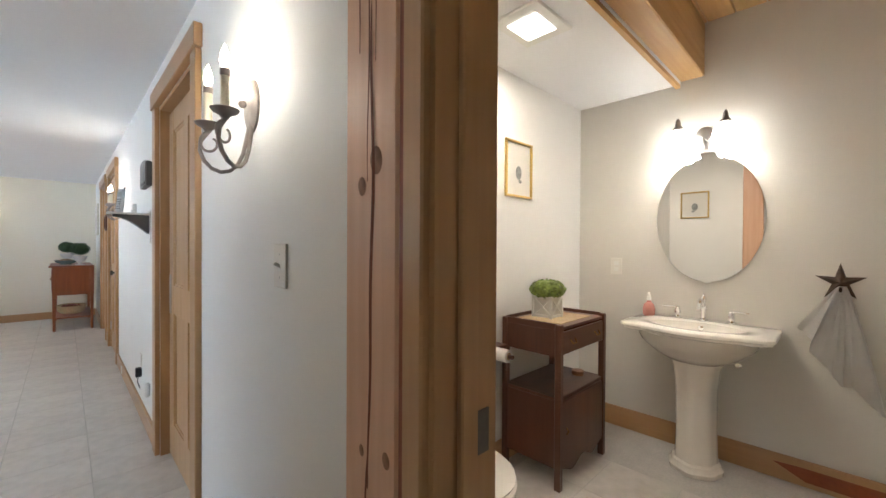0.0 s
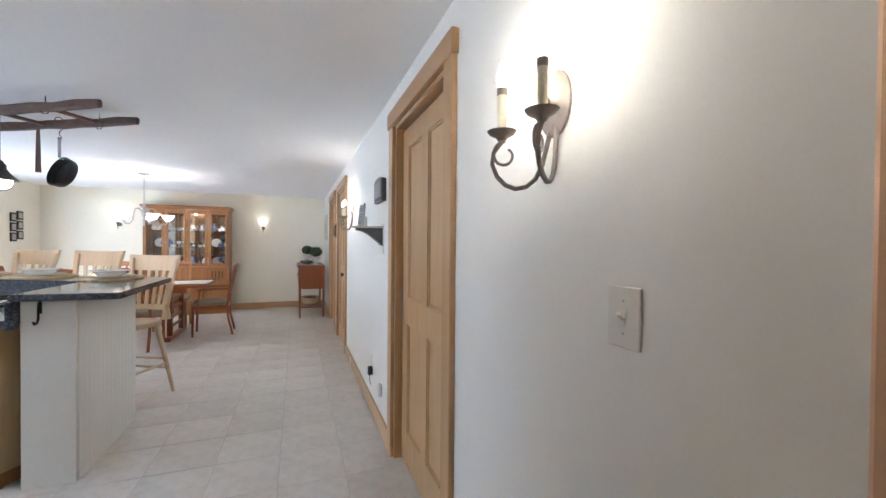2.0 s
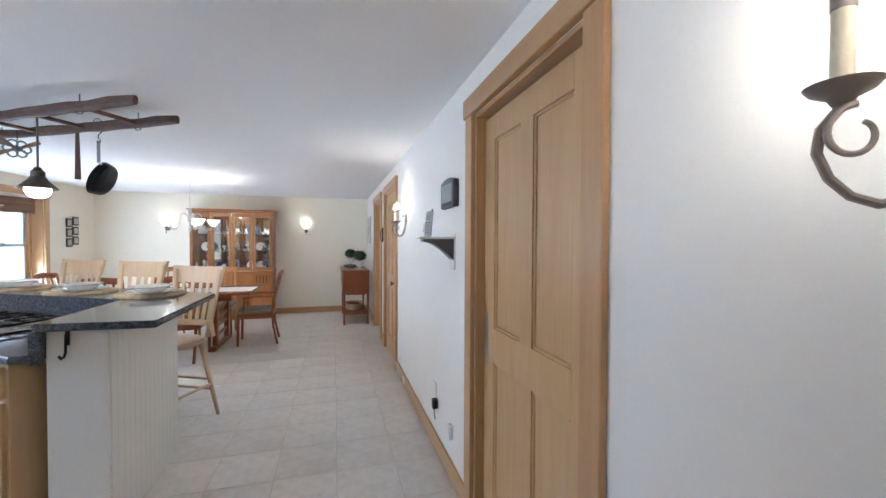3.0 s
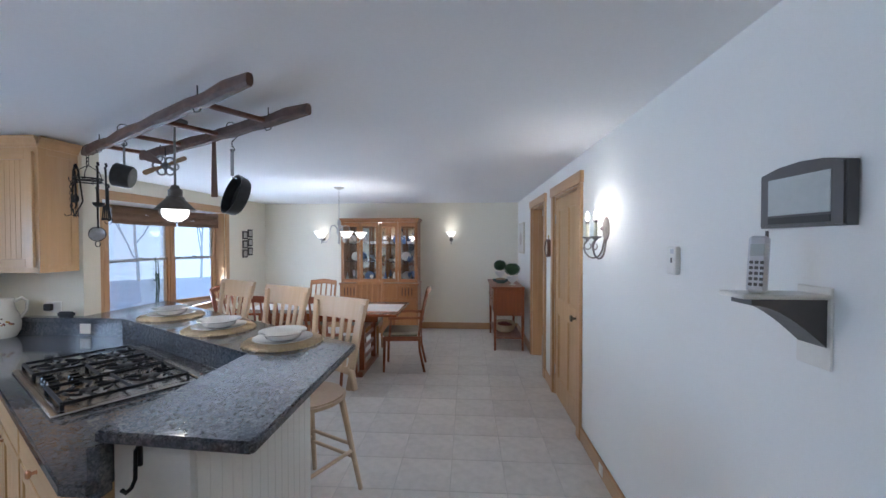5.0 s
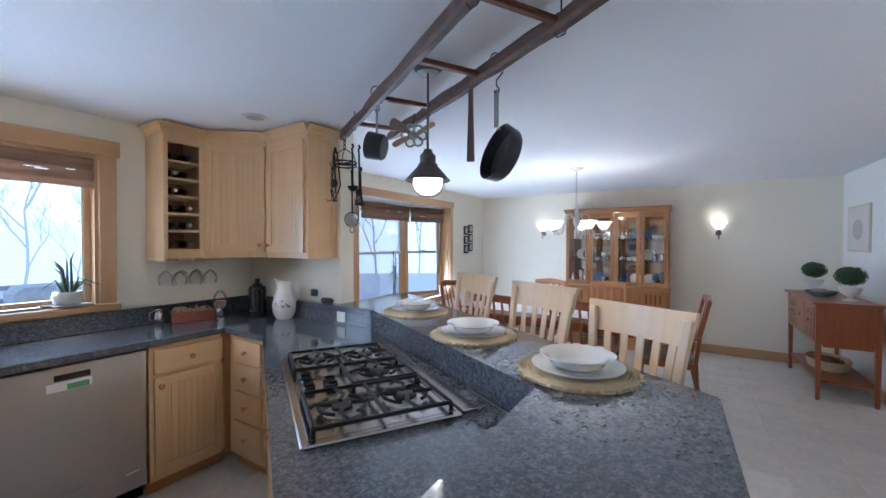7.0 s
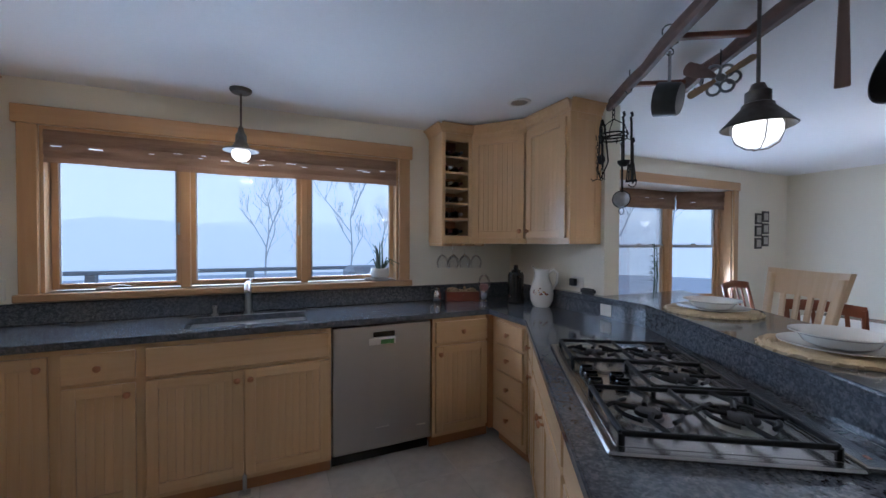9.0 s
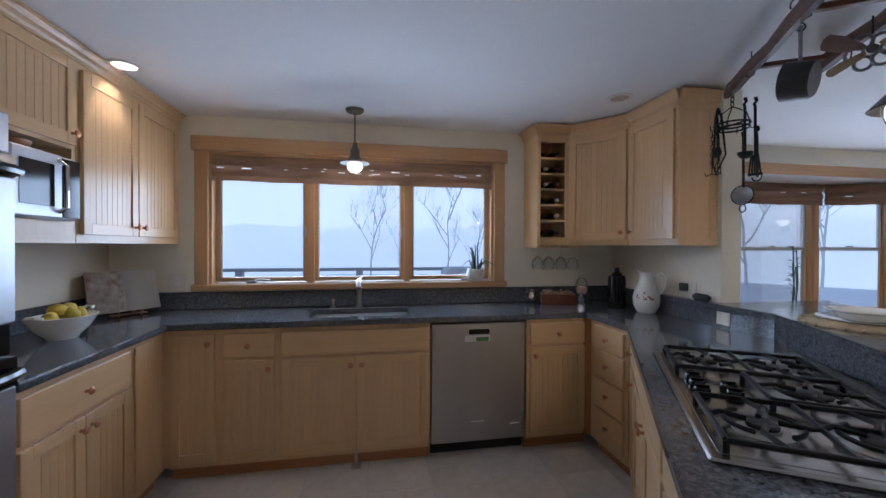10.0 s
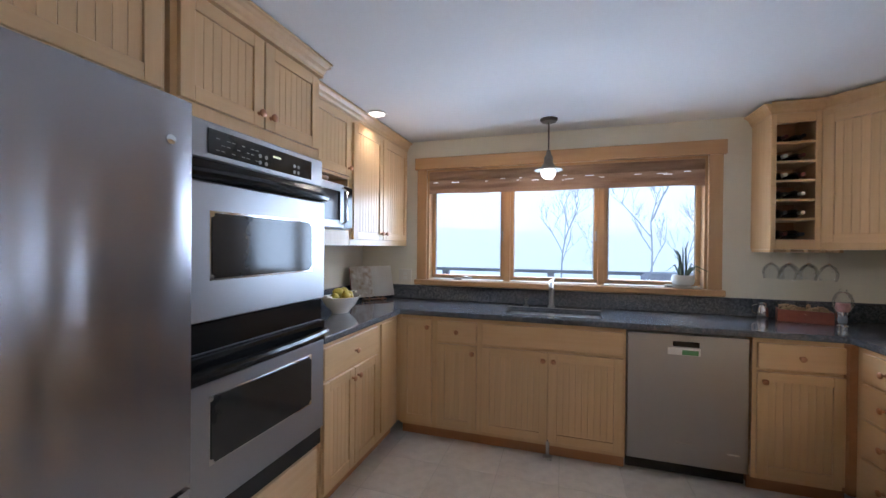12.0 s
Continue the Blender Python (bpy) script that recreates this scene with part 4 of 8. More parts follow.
c0, c1 = fy[1], fy[2] + 0.05
hung_window(e, pose(XD - BD + 0.02, c0 + 0.02, 0, 0, 0, 90), (c1 - c0) - 0.04, bz0 + 0.005, bz1 - 0.04)
ang = math.degrees(math.atan2(BD - 0.14, by1 - c1))
wl = math.hypot(BD - 0.14, by1 - c1)
hung_window(e, pose(XD - BD + 0.02, c1 + 0.0, 0, 0, 0, 90 - ang), wl - 0.02, bz0 + 0.005, bz1 - 0.04)
wl0 = math.hypot(BD - 0.14, c0 - by0)
hung_window(e, pose(XD - 0.14, by0, 0, 0, 0, 90 + math.degrees(math.atan2(BD - 0.14, c0 - by0))), wl0 - 0.01, bz0 + 0.005, bz1 - 0.04)
part("corner_post", box(XD - BD - 0.03, XD - BD + 0.035, c1 - 0.03, c1 + 0.03, bz0, bz1, 0.003), TRIMW, e)
part("corner_post", box(XD - BD - 0.03, XD - BD + 0.035, c0 - 0.03, c0 + 0.03, bz0, bz1, 0.003), TRIMW, e)
part("jamb", box(XD - 0.16, XD - 0.001, by1 - 0.02, by1 - 0.001, bz0, bz1 - 0.002), TRIMW, e)
part("jamb", box(XD - 0.16, XD - 0.001, by0 + 0.001, by0 + 0.02, bz0, bz1 - 0.002), TRIMW, e)
blind("window_blind", pose(XD - BD + 0.07, c0 + 0.01, bz1 - 0.01, 0, 0, 90), c1 - c0 - 0.02, 0.22, "rolled-up brown woven shade in the bay window")
blind("window_blind", pose(XD - BD + 0.075, c1 + 0.02, bz1 - 0.01, 0, 0, 90 - ang), wl - 0.06, 0.22, "rolled-up brown woven shade on the angled window")

# outdoors: pale ground, deck rail, covered grill, misty hills and bare trees
# ground colour is paled and blued to paint mist over it
PALE_GROUND = material("mist_paled_ground", (0.80, 0.83, 0.87), 0.9, second=(0.72, 0.76, 0.81), scale=0.05, grain=0.6, bump=0.3, dist=0.1)
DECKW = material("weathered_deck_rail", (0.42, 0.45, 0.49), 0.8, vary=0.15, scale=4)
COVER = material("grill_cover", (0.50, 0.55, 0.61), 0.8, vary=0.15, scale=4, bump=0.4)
# trees and hills glow pale blue; the mist is only in these colours
BARK = glow("bark_haze_glow", (0.43, 0.52, 0.62), 0.7)
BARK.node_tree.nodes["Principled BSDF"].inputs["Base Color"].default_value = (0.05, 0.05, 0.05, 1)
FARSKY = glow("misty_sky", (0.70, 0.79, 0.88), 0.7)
HILL1 = glow("hill_far_haze_glow", (0.64, 0.73, 0.83), 0.7)
HILL3 = glow("ridge_haze_glow", (0.59, 0.685, 0.79), 0.7)
HILL2 = glow("hill_near_haze_glow", (0.60, 0.70, 0.80), 0.7)
b = bmesh.new()
g = [(-1500, -1500), (-3.9, -1500), (-3.9, 1500), (-1500, 1500)]
b.faces.new([b.verts.new((x, y, -2.6)) for x, y in g])
structure("ground", b, PALE_GROUND, "pale ground outdoors, mist painted into its colour", "ground")


def hills(name, dist, base, amp, seed, mat, label, fine=0.0):
    b = bmesh.new()
    prev = None
    for i in range(481):
        i = i / 4
        a = radians(90 + 180 * i / 120)
        x, y = dist * math.cos(a), dist * math.sin(a)
        h = base + amp * (noise.noise((i * 0.09 + seed, 0.3, 0)) + 0.35 * noise.noise((i * 0.5 + seed, 2.1, 0))) + fine * noise.noise((i * 2.7, seed, 4.0))
        v = (b.verts.new((x, y + 3, -3)), b.verts.new((x, y + 3, h)), b.verts.new((x * 1.06, y * 1.06 + 3, -3)))
        if prev:
            b.faces.new((prev[0], v[0], v[1], prev[1]))
            b.faces.new((prev[1], v[1], v[2], prev[2]))
        prev = v
    structure(name, b, mat, label, "backdrop")


b = bmesh.new()
prev = None
for i in range(61):
    a = radians(80 + 200 * i / 60)
    v = (b.verts.new((900 * math.cos(a), 900 * math.sin(a), -60)), b.verts.new((900 * math.cos(a), 900 * math.sin(a), 900)))
    if prev:
        b.faces.new((prev[0], v[0], v[1], prev[1]))
    prev = v
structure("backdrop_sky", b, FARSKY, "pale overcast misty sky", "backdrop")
hills("backdrop_hills", 420, 21, 9, 3.0, HILL1, "wooded hills far off, pale glow for mist")
hills("backdrop_ridge", 190, 8, 4.0, 5.0, HILL3, "wooded ridge, pale glow for mist", 1.2)
hills("backdrop_woods", 54, 1.3, 1.0, 9.0, HILL2, "tree line in front of the hills, pale glow for mist", 0.6)


def bare_tree(m, h, seed):
    rnd = random.Random(seed)
    e = thing("tree", m, "bare winter tree with forking limbs, pale glow for mist", "tree", "bare trees outdoors")
    trunk, limbs = bmesh.new(), bmesh.new()

    def grow(p, d, length, r, depth):
        pts, q, dd = [tuple(p)], Vector(p), Vector(d)
        for k in range(4):
            dd = (dd + Vector((rnd.uniform(-0.16, 0.16), rnd.uniform(-0.16, 0.16), rnd.uniform(-0.02, 0.12)))).normalized()
            q = q + dd * length / 4
            pts.append(tuple(q))
        tube(pts, r, 5 if depth < 2 else 3, trunk if depth == 0 else limbs, r * 0.62)
        if depth >= 4:
            return
        for k in range(4 if depth else 6):
            at = Vector(pts[rnd.choice((2, 3, 4)) if depth else min(4, 1 + k)])
            side = Vector((rnd.uniform(-1, 1), rnd.uniform(-1, 1), rnd.uniform(0.25, 1.0))).normalized()
            grow(at, (dd * 0.45 + side * 0.75).normalized(), length * rnd.uniform(0.55, 0.75), r * 0.55, depth + 1)
    grow((0, 0, 0), (0, 0, 1), h * 0.5, h * 0.010, 0)
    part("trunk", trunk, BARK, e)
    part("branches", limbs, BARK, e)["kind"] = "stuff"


for x, y, h, s in ((-51.5, 3.0, 13, 3), (-50.6, 12.9, 14, 8), (-49.6, 16.2, 9, 5), (-48.5, 20.5, 12, 12), (-34.2, 41.5, 16, 21), (-29.8, 45, 15, 33), (-51.3, 6.8, 7, 41), (-38.5, 37, 14, 52), (-23.5, 48.7, 15, 61)):
    k = 51.5 / math.hypot(x, y - 3)
    bare_tree(pose(x * k, 3 + (y - 3) * k, -2.6), h * k, s)
e = thing("deck_rail", pose(-5.6, 0, 0), "weathered grey wooden deck railing outdoors", "railing")
part("top_rail", box(-0.07, 0.07, -1.5, 8.0, 1.02, 1.06, 0.005), DECKW, e)
part("mid_rail", box(-0.02, 0.02, -1.5, 8.0, 0.86, 0.94, 0.005), DECKW, e)
for i in range(7):
    part("post", box(-0.045, 0.045, -1.4 + i * 1.5, -1.31 + i * 1.5, -0.15, 1.019, 0.005), DECKW, e)
part("deck", box(-0.3, 1.8, -1.5, 8.0, -0.2, -0.15), DECKW, e)
e = thing("covered_grill", pose(-5.05, 4.55, -0.15), "barbecue grill under a grey fitted cover on the deck", "grill")
b = prism([(-0.3, -0.62), (0.3, -0.62), (0.3, 0.62), (-0.3, 0.62)], 0, 1.05)
for v in b.verts:
    if v.co.z > 0.5:
        v.co.x *= 0.85
        v.co.y *= 0.97
box(-0.24, 0.24, -0.36, 0.36, 1.04, 1.24, 0.06, b)
part("cover", b, COVER, e)

# ---- appliances and things on the worktops ----
LABELW = material("white_label", (0.8, 0.8, 0.78), 0.6, vary=0.02)
GREENS = material("green_label", (0.10, 0.30, 0.10), 0.6, vary=0.05)
# dishwasher
e = thing("dishwasher", pose(XF - 0.02, 3.688, 0, 0, 0, 90) @ Matrix.Diagonal((1.06, 1, 1, 1)), "stainless steel dishwasher with a pocket handle", "dishwasher")
part("tub", box(0.004, 0.596, 0.03, 0.52, 0.1, 0.872), RUBBER, e)
d = part("door", box(0.004, 0.596, -0.02, 0.028, 0.095, 0.862, 0.004), STEEL, e, "brushed steel door")
part("handle_pocket", box(0.235, 0.365, -0.0235, -0.018, 0.79, 0.822, 0.003), BLACK, d, "black handle recess")
part("label_sheet", box(0.21, 0.37, -0.0225, -0.0203, 0.742, 0.784), LABELW, d, "white energy label")
part("label_patch", box(0.28, 0.36, -0.024, -0.0226, 0.744, 0.772), GREENS, d, "green label")
part("badge", box(0.50, 0.56, -0.0225, -0.0203, 0.19, 0.198), CHROME, d)
part("badge", box(0.25, 0.33, -0.0225, -0.0203, 0.222, 0.228), CHROME, d)
part("toe_panel", box(0.004, 0.596, 0.035, 0.05, 0.012, 0.09), BLACK, e)

# double wall oven
w = OX1 - OX0 - 0.012
e = thing("double_oven", pose(OX1 - 0.006, OY - 0.02, 0, 0, 0, 180), "stainless steel and black double wall oven", "oven")
part("case", box(0.016, w - 0.016, 0.0, 0.5, 0.393, 1.782), RUBBER, e)
part("side_trim", box(0, w, -0.012, -0.001, 0.393, 1.782, 0.002), STEELO, e)
cp = part("control_panel", box(0.0, w, -0.03, -0.0125, 1.655, 1.782, 0.004), STEELO, e, "brushed steel control panel")
gl = part("display", box(0.10, w - 0.09, -0.034, -0.0305, 1.675, 1.76, 0.003), DARKGLASS, cp, "black glass display")
DIM = material("dim_lettering", (0.30, 0.29, 0.27), 0.5, vary=0.05)
LCD = glow("green_clock_digits", (0.45, 0.6, 0.1), 0.35)
for i in range(9):
    for j in range(3):
        if (i * 7 + j * 3) % 5 < 3:
            part("marking", box(0.13 + i * 0.022, 0.145 + i * 0.022, -0.0352, -0.0342, 1.69 + j * 0.02, 1.693 + j * 0.02), DIM, gl)
part("clock_digits", box(0.40, 0.445, -0.0352, -0.0342, 1.725, 1.733), LCD, gl)
for x, z in ((0.33, 1.715), (0.33, 1.69), (0.362, 1.69), (0.53, 1.715), (0.53, 1.69), (0.556, 1.69), (0.556, 1.715), (0.362, 1.715)):
    k = part("button", lathe([(0.008, 0), (0.008, 0.002), (0, 0.0022)], seg=10), DIM, gl)
    k.matrix_local = pose(x, -0.034, z, 90, 0, 0)


def oven_door(z0, z1, win0, win1):
    d = part("door", box(0.0, w, -0.045, -0.0125, z0, z1 - (0.071 if z1 > 1.5 else 0.096), 0.004), STEELO, e, "brushed steel oven door")
    part("handle_band", box(0.0, w, -0.05, -0.0125, z1 - (0.07 if z1 > 1.5 else 0.095), z1, 0.004), BLACK, d, "black handle band")
    pts = []
    for i in range(17):
        s = i / 16
        pts.append((0.012 + s * (w - 0.024), -0.062 - 0.036 * math.sin(math.pi * s) ** 0.6, z1 - 0.05))
    part("handle", tube(pts, 0.017, 8, None, None, 1.0), BLACK, d, "bowed black handle", True)
    b = prism([(0.105, win0), (w - 0.105, win0), (w - 0.105, win1), (0.105, win1)], 0, 0.004, 0)
    bmesh.ops.bevel(b, geom=[ed for ed in b.edges if abs(ed.verts[0].co.z - ed.verts[1].co.z) > 1e-6], offset=0.014, segments=3, affect="EDGES")
    bmesh.ops.rotate(b, verts=b.verts, matrix=Matrix.Rotation(radians(90), 3, "X"))
    p = part("window", b, DARKGLASS, d, "dark reflective oven glass")
    p.location = (0, -0.0452, 0)
    b = bmesh.new()
    box(0.098, w - 0.098, -0.0462, -0.0452, win0 - 0.007, win1 + 0.007, bm=b)
    part("window_rim", b, CHROME, d)
    p.location = (0, -0.0464, 0)


oven_door(1.115, 1.648, 1.255, 1.475)
oven_door(0.482, 1.005, 0.635, 0.855)
part("vent", box(0.0, w, -0.03, -0.0125, 1.01, 1.11, 0.004), BLACK, e, "black vent band between the doors")
part("bottom_trim", box(0.0, w, -0.03, -0.0125, 0.396, 0.476, 0.003), BLACK, e)

# refrigerator: gently bowed steel door
FW, FY = 0.90, 2.265
e = thing("refrigerator", pose(-0.978 + FW, FY, 0, 0, 0, 180), "tall stainless steel refrigerator with bowed doors", "refrigerator")
part("case", box(0.004, FW - 0.004, 0.065, FY - YS - 0.02, 0.02, 1.78, 0.005), RUBBER, e)


def bowed_door(x0, x1, z0, z1):
    b = bmesh.new()
    n = 14
    front = []
    for i in range(n + 1):
        s = i / n
        front.append((x0 + s * (x1 - x0), -0.016 * math.sin(math.pi * s) ** 0.5 if 0 < s < 1 else 0.0))
    pts = front + [(x1, 0.06), (x0, 0.06)]
    return prism(pts, z0, z1, 0)


part("door", bowed_door(0.0, FW, 0.66, 1.785), STEELV, e, "brushed steel door", True)
part("freezer_drawer", bowed_door(0.0, FW, 0.10, 0.645), STEELV, e, "brushed steel drawer front", True)
part("handle", tube([(0.06, -0.01, 0.72), (0.06, -0.055, 0.76), (0.06, -0.06, 1.2), (0.06, -0.055, 1.66), (0.06, -0.01, 1.70)], 0.012), STEEL, e, "bar handle", True)
part("handle", tube([(0.1, -0.01, 0.59), (0.14, -0.055, 0.59), (FW - 0.14, -0.055, 0.59), (FW - 0.1, -0.01, 0.59)], 0.012), STEEL, e, "bar handle", True)
part("grille", box(0.01, FW - 0.01, 0.01, 0.06, 0.02, 0.095), BLACK, e)
k = part("badge", lathe([(0.014, 0), (0.014, 0.003), (0, 0.004)], seg=16), CHROME, e)
k.matrix_local = pose(FW - 0.07, -0.008, 1.66, 90, 0, 0)

# microwave in its niche
MWP = material("grey_enamel", (0.55, 0.56, 0.58), 0.3, 0.3, vary=0.03)
e = thing("microwave", pose(-1.90, SU + 0.05, UB + 0.096, 0, 0, 180), "compact silver microwave oven in the cabinet niche", "microwave")
part("case", box(0, 0.35, 0.01, 0.38, 0, 0.268, 0.008), MWP, e)
part("door", box(0.0, 0.235, -0.012, 0.009, 0.004, 0.264, 0.006), MWP, e)
part("window", box(0.03, 0.19, -0.0145, -0.0125, 0.05, 0.22, 0.003), DARKGLASS, e, "dark window")
part("handle", tube([(0.21, -0.012, 0.03), (0.215, -0.04, 0.05), (0.215, -0.04, 0.22), (0.21, -0.012, 0.24)], 0.009), CHROME, e, "silver bar handle", True)
part("keypad", box(0.245, 0.34, -0.006, 0.009, 0.01, 0.258, 0.003), DARKGLASS, e, "dark keypad")
e = thing("basket", pose(-2.07, SU - 0.12, UB + 0.3645), "small round wicker basket on top of the microwave", "basket")
part("bowl", lathe([(0.06, 0), (0.09, 0.02), (0.10, 0.045), (0.095, 0.045), (0.085, 0.02), (0, 0.01)], seg=20), OAK, e, "", True)

# gas cooktop on the angled counter
CW, CDp = 0.895, 0.52
e = thing("gas_cooktop", pose(-0.998, 4.044, 0.9145, 0, 0, 180 + PA) @ Matrix.Diagonal((0.963, 1.08, 1, 1)), "stainless steel gas cooktop with black cast-iron grates", "cooktop")
# x runs along the counter away from the near end, y towards the cook (negative is the bar side)
part("tray", box(-0.045, CW, -0.455, 0.006, 0.0, 0.012, 0.005), TRAYST, e, "brushed steel tray")
for r in ((-0.015, CW - 0.03, -0.443, -0.438), (-0.015, CW - 0.03, -0.02, -0.015)):
    part("rib", box(*r, 0.0122, 0.015, 0.001), TRAYST, e)
part("well", box(-0.015, CW - 0.03, -0.436, -0.022, 0.0122, 0.0132, 0.0005), TRAYST, e)
vent = part("downdraft_vent", box(-0.035, CW + 0.01, -0.512, -0.458, 0.0, 0.016, 0.003), TRAYST, e, "steel downdraft vent strip")
part("red_mark", box(0.0, 0.014, -0.49, -0.483, 0.0162, 0.0172), REDW, vent)
for i, (x, y, r) in enumerate(((0.142, -0.13, 0.038), (0.142, -0.33, 0.048), (0.44, -0.315, 0.06), (0.717, -0.33, 0.04), (0.717, -0.13, 0.046))):
    bn = part("burner", lathe([(r + 0.02, 0.011), (r + 0.018, 0.014), (r * 0.9, 0.016), (r * 0.9, 0.024), (0, 0.024)], (x, y, 0), 20), NICKEL, e, "steel burner ring", True)
    part("burner_cap", lathe([(r * 0.8, 0.0245), (r * 0.82, 0.03), (r * 0.7, 0.034), (0, 0.034)], (x, y, 0), 20), IRON, bn, "black burner cap", True)
for x0, x1 in ((-0.005, 0.29), (0.315, 0.565), (0.575, CW - 0.035)):
    g = part("grate", bmesh.new(), IRON, e, "black cast-iron grate")
    ya, yb, z = -0.43, (-0.03 if x0 != 0.315 else -0.20), 0.038
    for p0, p1 in (((x0, ya), (x1, ya)), ((x0, yb), (x1, yb)), ((x0, ya), (x0, yb)), ((x1, ya), (x1, yb))):
        part("bar", beam((*p0, z), (*p1, z), 0.012, 0.013, bevel=0.003), IRON, g)
    ym = (ya + yb) / 2
    xm = (x0 + x1) / 2
    if x0 != 0.315:
        part("bar", beam((x0, ym, z), (x1, ym, z), 0.011, 0.012, bevel=0.003), IRON, g)
    cs = [(xm, (ya + ym) / 2), (xm, (yb + ym) / 2)] if x0 != 0.315 else [(xm, ym)]
    for cx, cy in cs:
        hy = abs(ym - ya) / 2 if x0 != 0.315 else abs(ym - ya)
        for sx, sy in ((1, 0), (-1, 0), (0, 1), (0, -1)):
            a = (cx + sx * (x1 - x0) / 2, cy + sy * hy, z)
            c = (cx + sx * 0.028, cy + sy * 0.028, z)
            part("finger", tube([a, (cx + sx * 0.075 + sy * 0.02, cy + sy * 0.075 - sx * 0.02, z + 0.003), c], 0.0068, 6), IRON, g, "", True)
        for s in (-1, 1):
            q = [(cx + 0.078 * math.cos(radians(90 * s - 62 + 124 * k / 8)), cy + 0.078 * math.sin(radians(90 * s - 62 + 124 * k / 8)) * 0.9, z - 0.003) for k in range(9)]
            part("curved_bar", tube(q, 0.0062, 6), IRON, g, "", True)
    for px, py in ((x0, ya), (x1, ya), (x0, yb), (x1, yb)):
        part("foot", tube([(px, py, z), (px, py, 0.0095)], 0.007, 6), IRON, g, "", True)
for i in range(5):
    kb = part("control_knob", lathe([(0.021, 0.011), (0.021, 0.03), (0.017, 0.036), (0, 0.036)], (0.37 + (i % 3) * 0.065, -0.06 - (i // 3) * 0.075, 0), 16), BLACK, e, "black control knob", True)
    part("pointer", box(0.367 + (i % 3) * 0.065, 0.373 + (i % 3) * 0.065, -0.078 - (i // 3) * 0.075, -0.042 - (i // 3) * 0.075, 0.0362, 0.042, 0.001), BLACK, kb)

# sink, faucet, soap pump
e = thing("kitchen_sink", pose(0, 0, 0), "undermount stainless steel kitchen sink", "sink")
b = bmesh.new()
sx0, sx1, sy0, sy1, sz = -3.095, -2.775, 2.93, 3.565, 0.879
box(sx0, sx1, sy0, sy1, sz - 0.006, sz, bm=b)
for a in ((sx0 - 0.004, sx0 + 0.004, sy0, sy1), (sx1 - 0.004, sx1 + 0.004, sy0, sy1), (sx0, sx1, sy0 - 0.004, sy0 + 0.004), (sx0, sx1, sy1 - 0.004, sy1 + 0.004)):
    box(a[0], a[1], a[2], a[3], sz, 0.912, bm=b)
part("basin", b, STEEL, e)
part("rim", box(sx0 - 0.012, sx0 - 0.001, sy0 - 0.012, sy1 + 0.012, 0.9145, 0.9165), STEEL, e)
part("drain", lathe([(0.04, sz + 0.0005), (0.04, sz + 0.004), (0.0, sz + 0.002)], ((sx0 + sx1) / 2, 3.2, 0), 16), CHROME, e)
e = thing("faucet", pose(-3.165, 3.228, 0.9145), "brushed nickel single-lever kitchen faucet", "faucet")
part("body", lathe([(0.027, 0), (0.027, 0.008), (0.02, 0.012), (0.019, 0.13), (0.021, 0.16), (0.016, 0.18), (0, 0.18)], seg=16), NICKEL, e, "", True)
part("spout", tube([(0, 0, 0.14), (0.03, 0, 0.185), (0.075, 0, 0.20), (0.12, 0, 0.19), (0.15, 0, 0.155)], 0.014, 10, None, 0.017), NICKEL, e, "", True)
part("lever", tube([(-0.005, 0, 0.178), (-0.03, 0.01, 0.205), (-0.05, 0.02, 0.215)], 0.009, 8), NICKEL, e, "", True)
e = thing("soap_pump", pose(-3.16, 3.04, 0.9145), "small nickel soap dispenser pump", "soap dispenser")
part("base", lathe([(0.02, 0), (0.02, 0.008), (0.011, 0.012), (0.011, 0.04), (0.015, 0.045), (0.015, 0.06), (0, 0.062)], seg=14), NICKEL, e, "", True)
part("nozzle", tube([(0, 0, 0.055), (0.03, 0, 0.06), (0.055, 0, 0.052)], 0.006, 8), NICKEL, e, "", True)

# plant on the sill
LEAF = material("aloe_leaf", (0.09, 0.14, 0.08), 0.5, vary=0.2, scale=20)
SOIL = material("soil", (0.05, 0.035, 0.025), 0.95, vary=0.2, scale=40)
POTW = material("pale_stoneware", (0.62, 0.60, 0.56), 0.5, vary=0.08, scale=14)
e = thing("potted_plant", pose(XW + 0.0, 4.125, KWIN[2] + 0.0005), "aloe plant in a round pale pot on the window sill", "plant")
part("pot", lathe([(0.035, 0.012), (0.065, 0.03), (0.072, 0.065), (0.062, 0.095), (0.056, 0.095), (0.05, 0.085)], seg=20), POTW, e, "", True)
part("saucer", lathe([(0.045, 0), (0.062, 0.004), (0.07, 0.014), (0.066, 0.014), (0.0, 0.011)], seg=20), POTW, e, "", True)
part("soil", lathe([(0.055, 0.086), (0.0, 0.09)], seg=16), SOIL, e)
random.seed(4)
for i in range(11):
    a = random.uniform(0, 6.28)
    l, up = random.uniform(0.10, 0.2), random.uniform(0.05, 0.24)
    if i == 0:
        l, up = 0.03, 0.27
    if math.cos(a) < -0.3:
        l *= 0.4
    pts = [(0.02 * math.cos(a), 0.02 * math.sin(a), 0.085), (l * 0.5 * math.cos(a), l * 0.5 * math.sin(a), 0.09 + up * 0.7), (l * math.cos(a), l * math.sin(a), 0.09 + up * (0.9 if up > 0.15 else 0.3))]
    part("leaf", tube(pts, 0.009, 6, None, 0.002), LEAF, e, "", True)

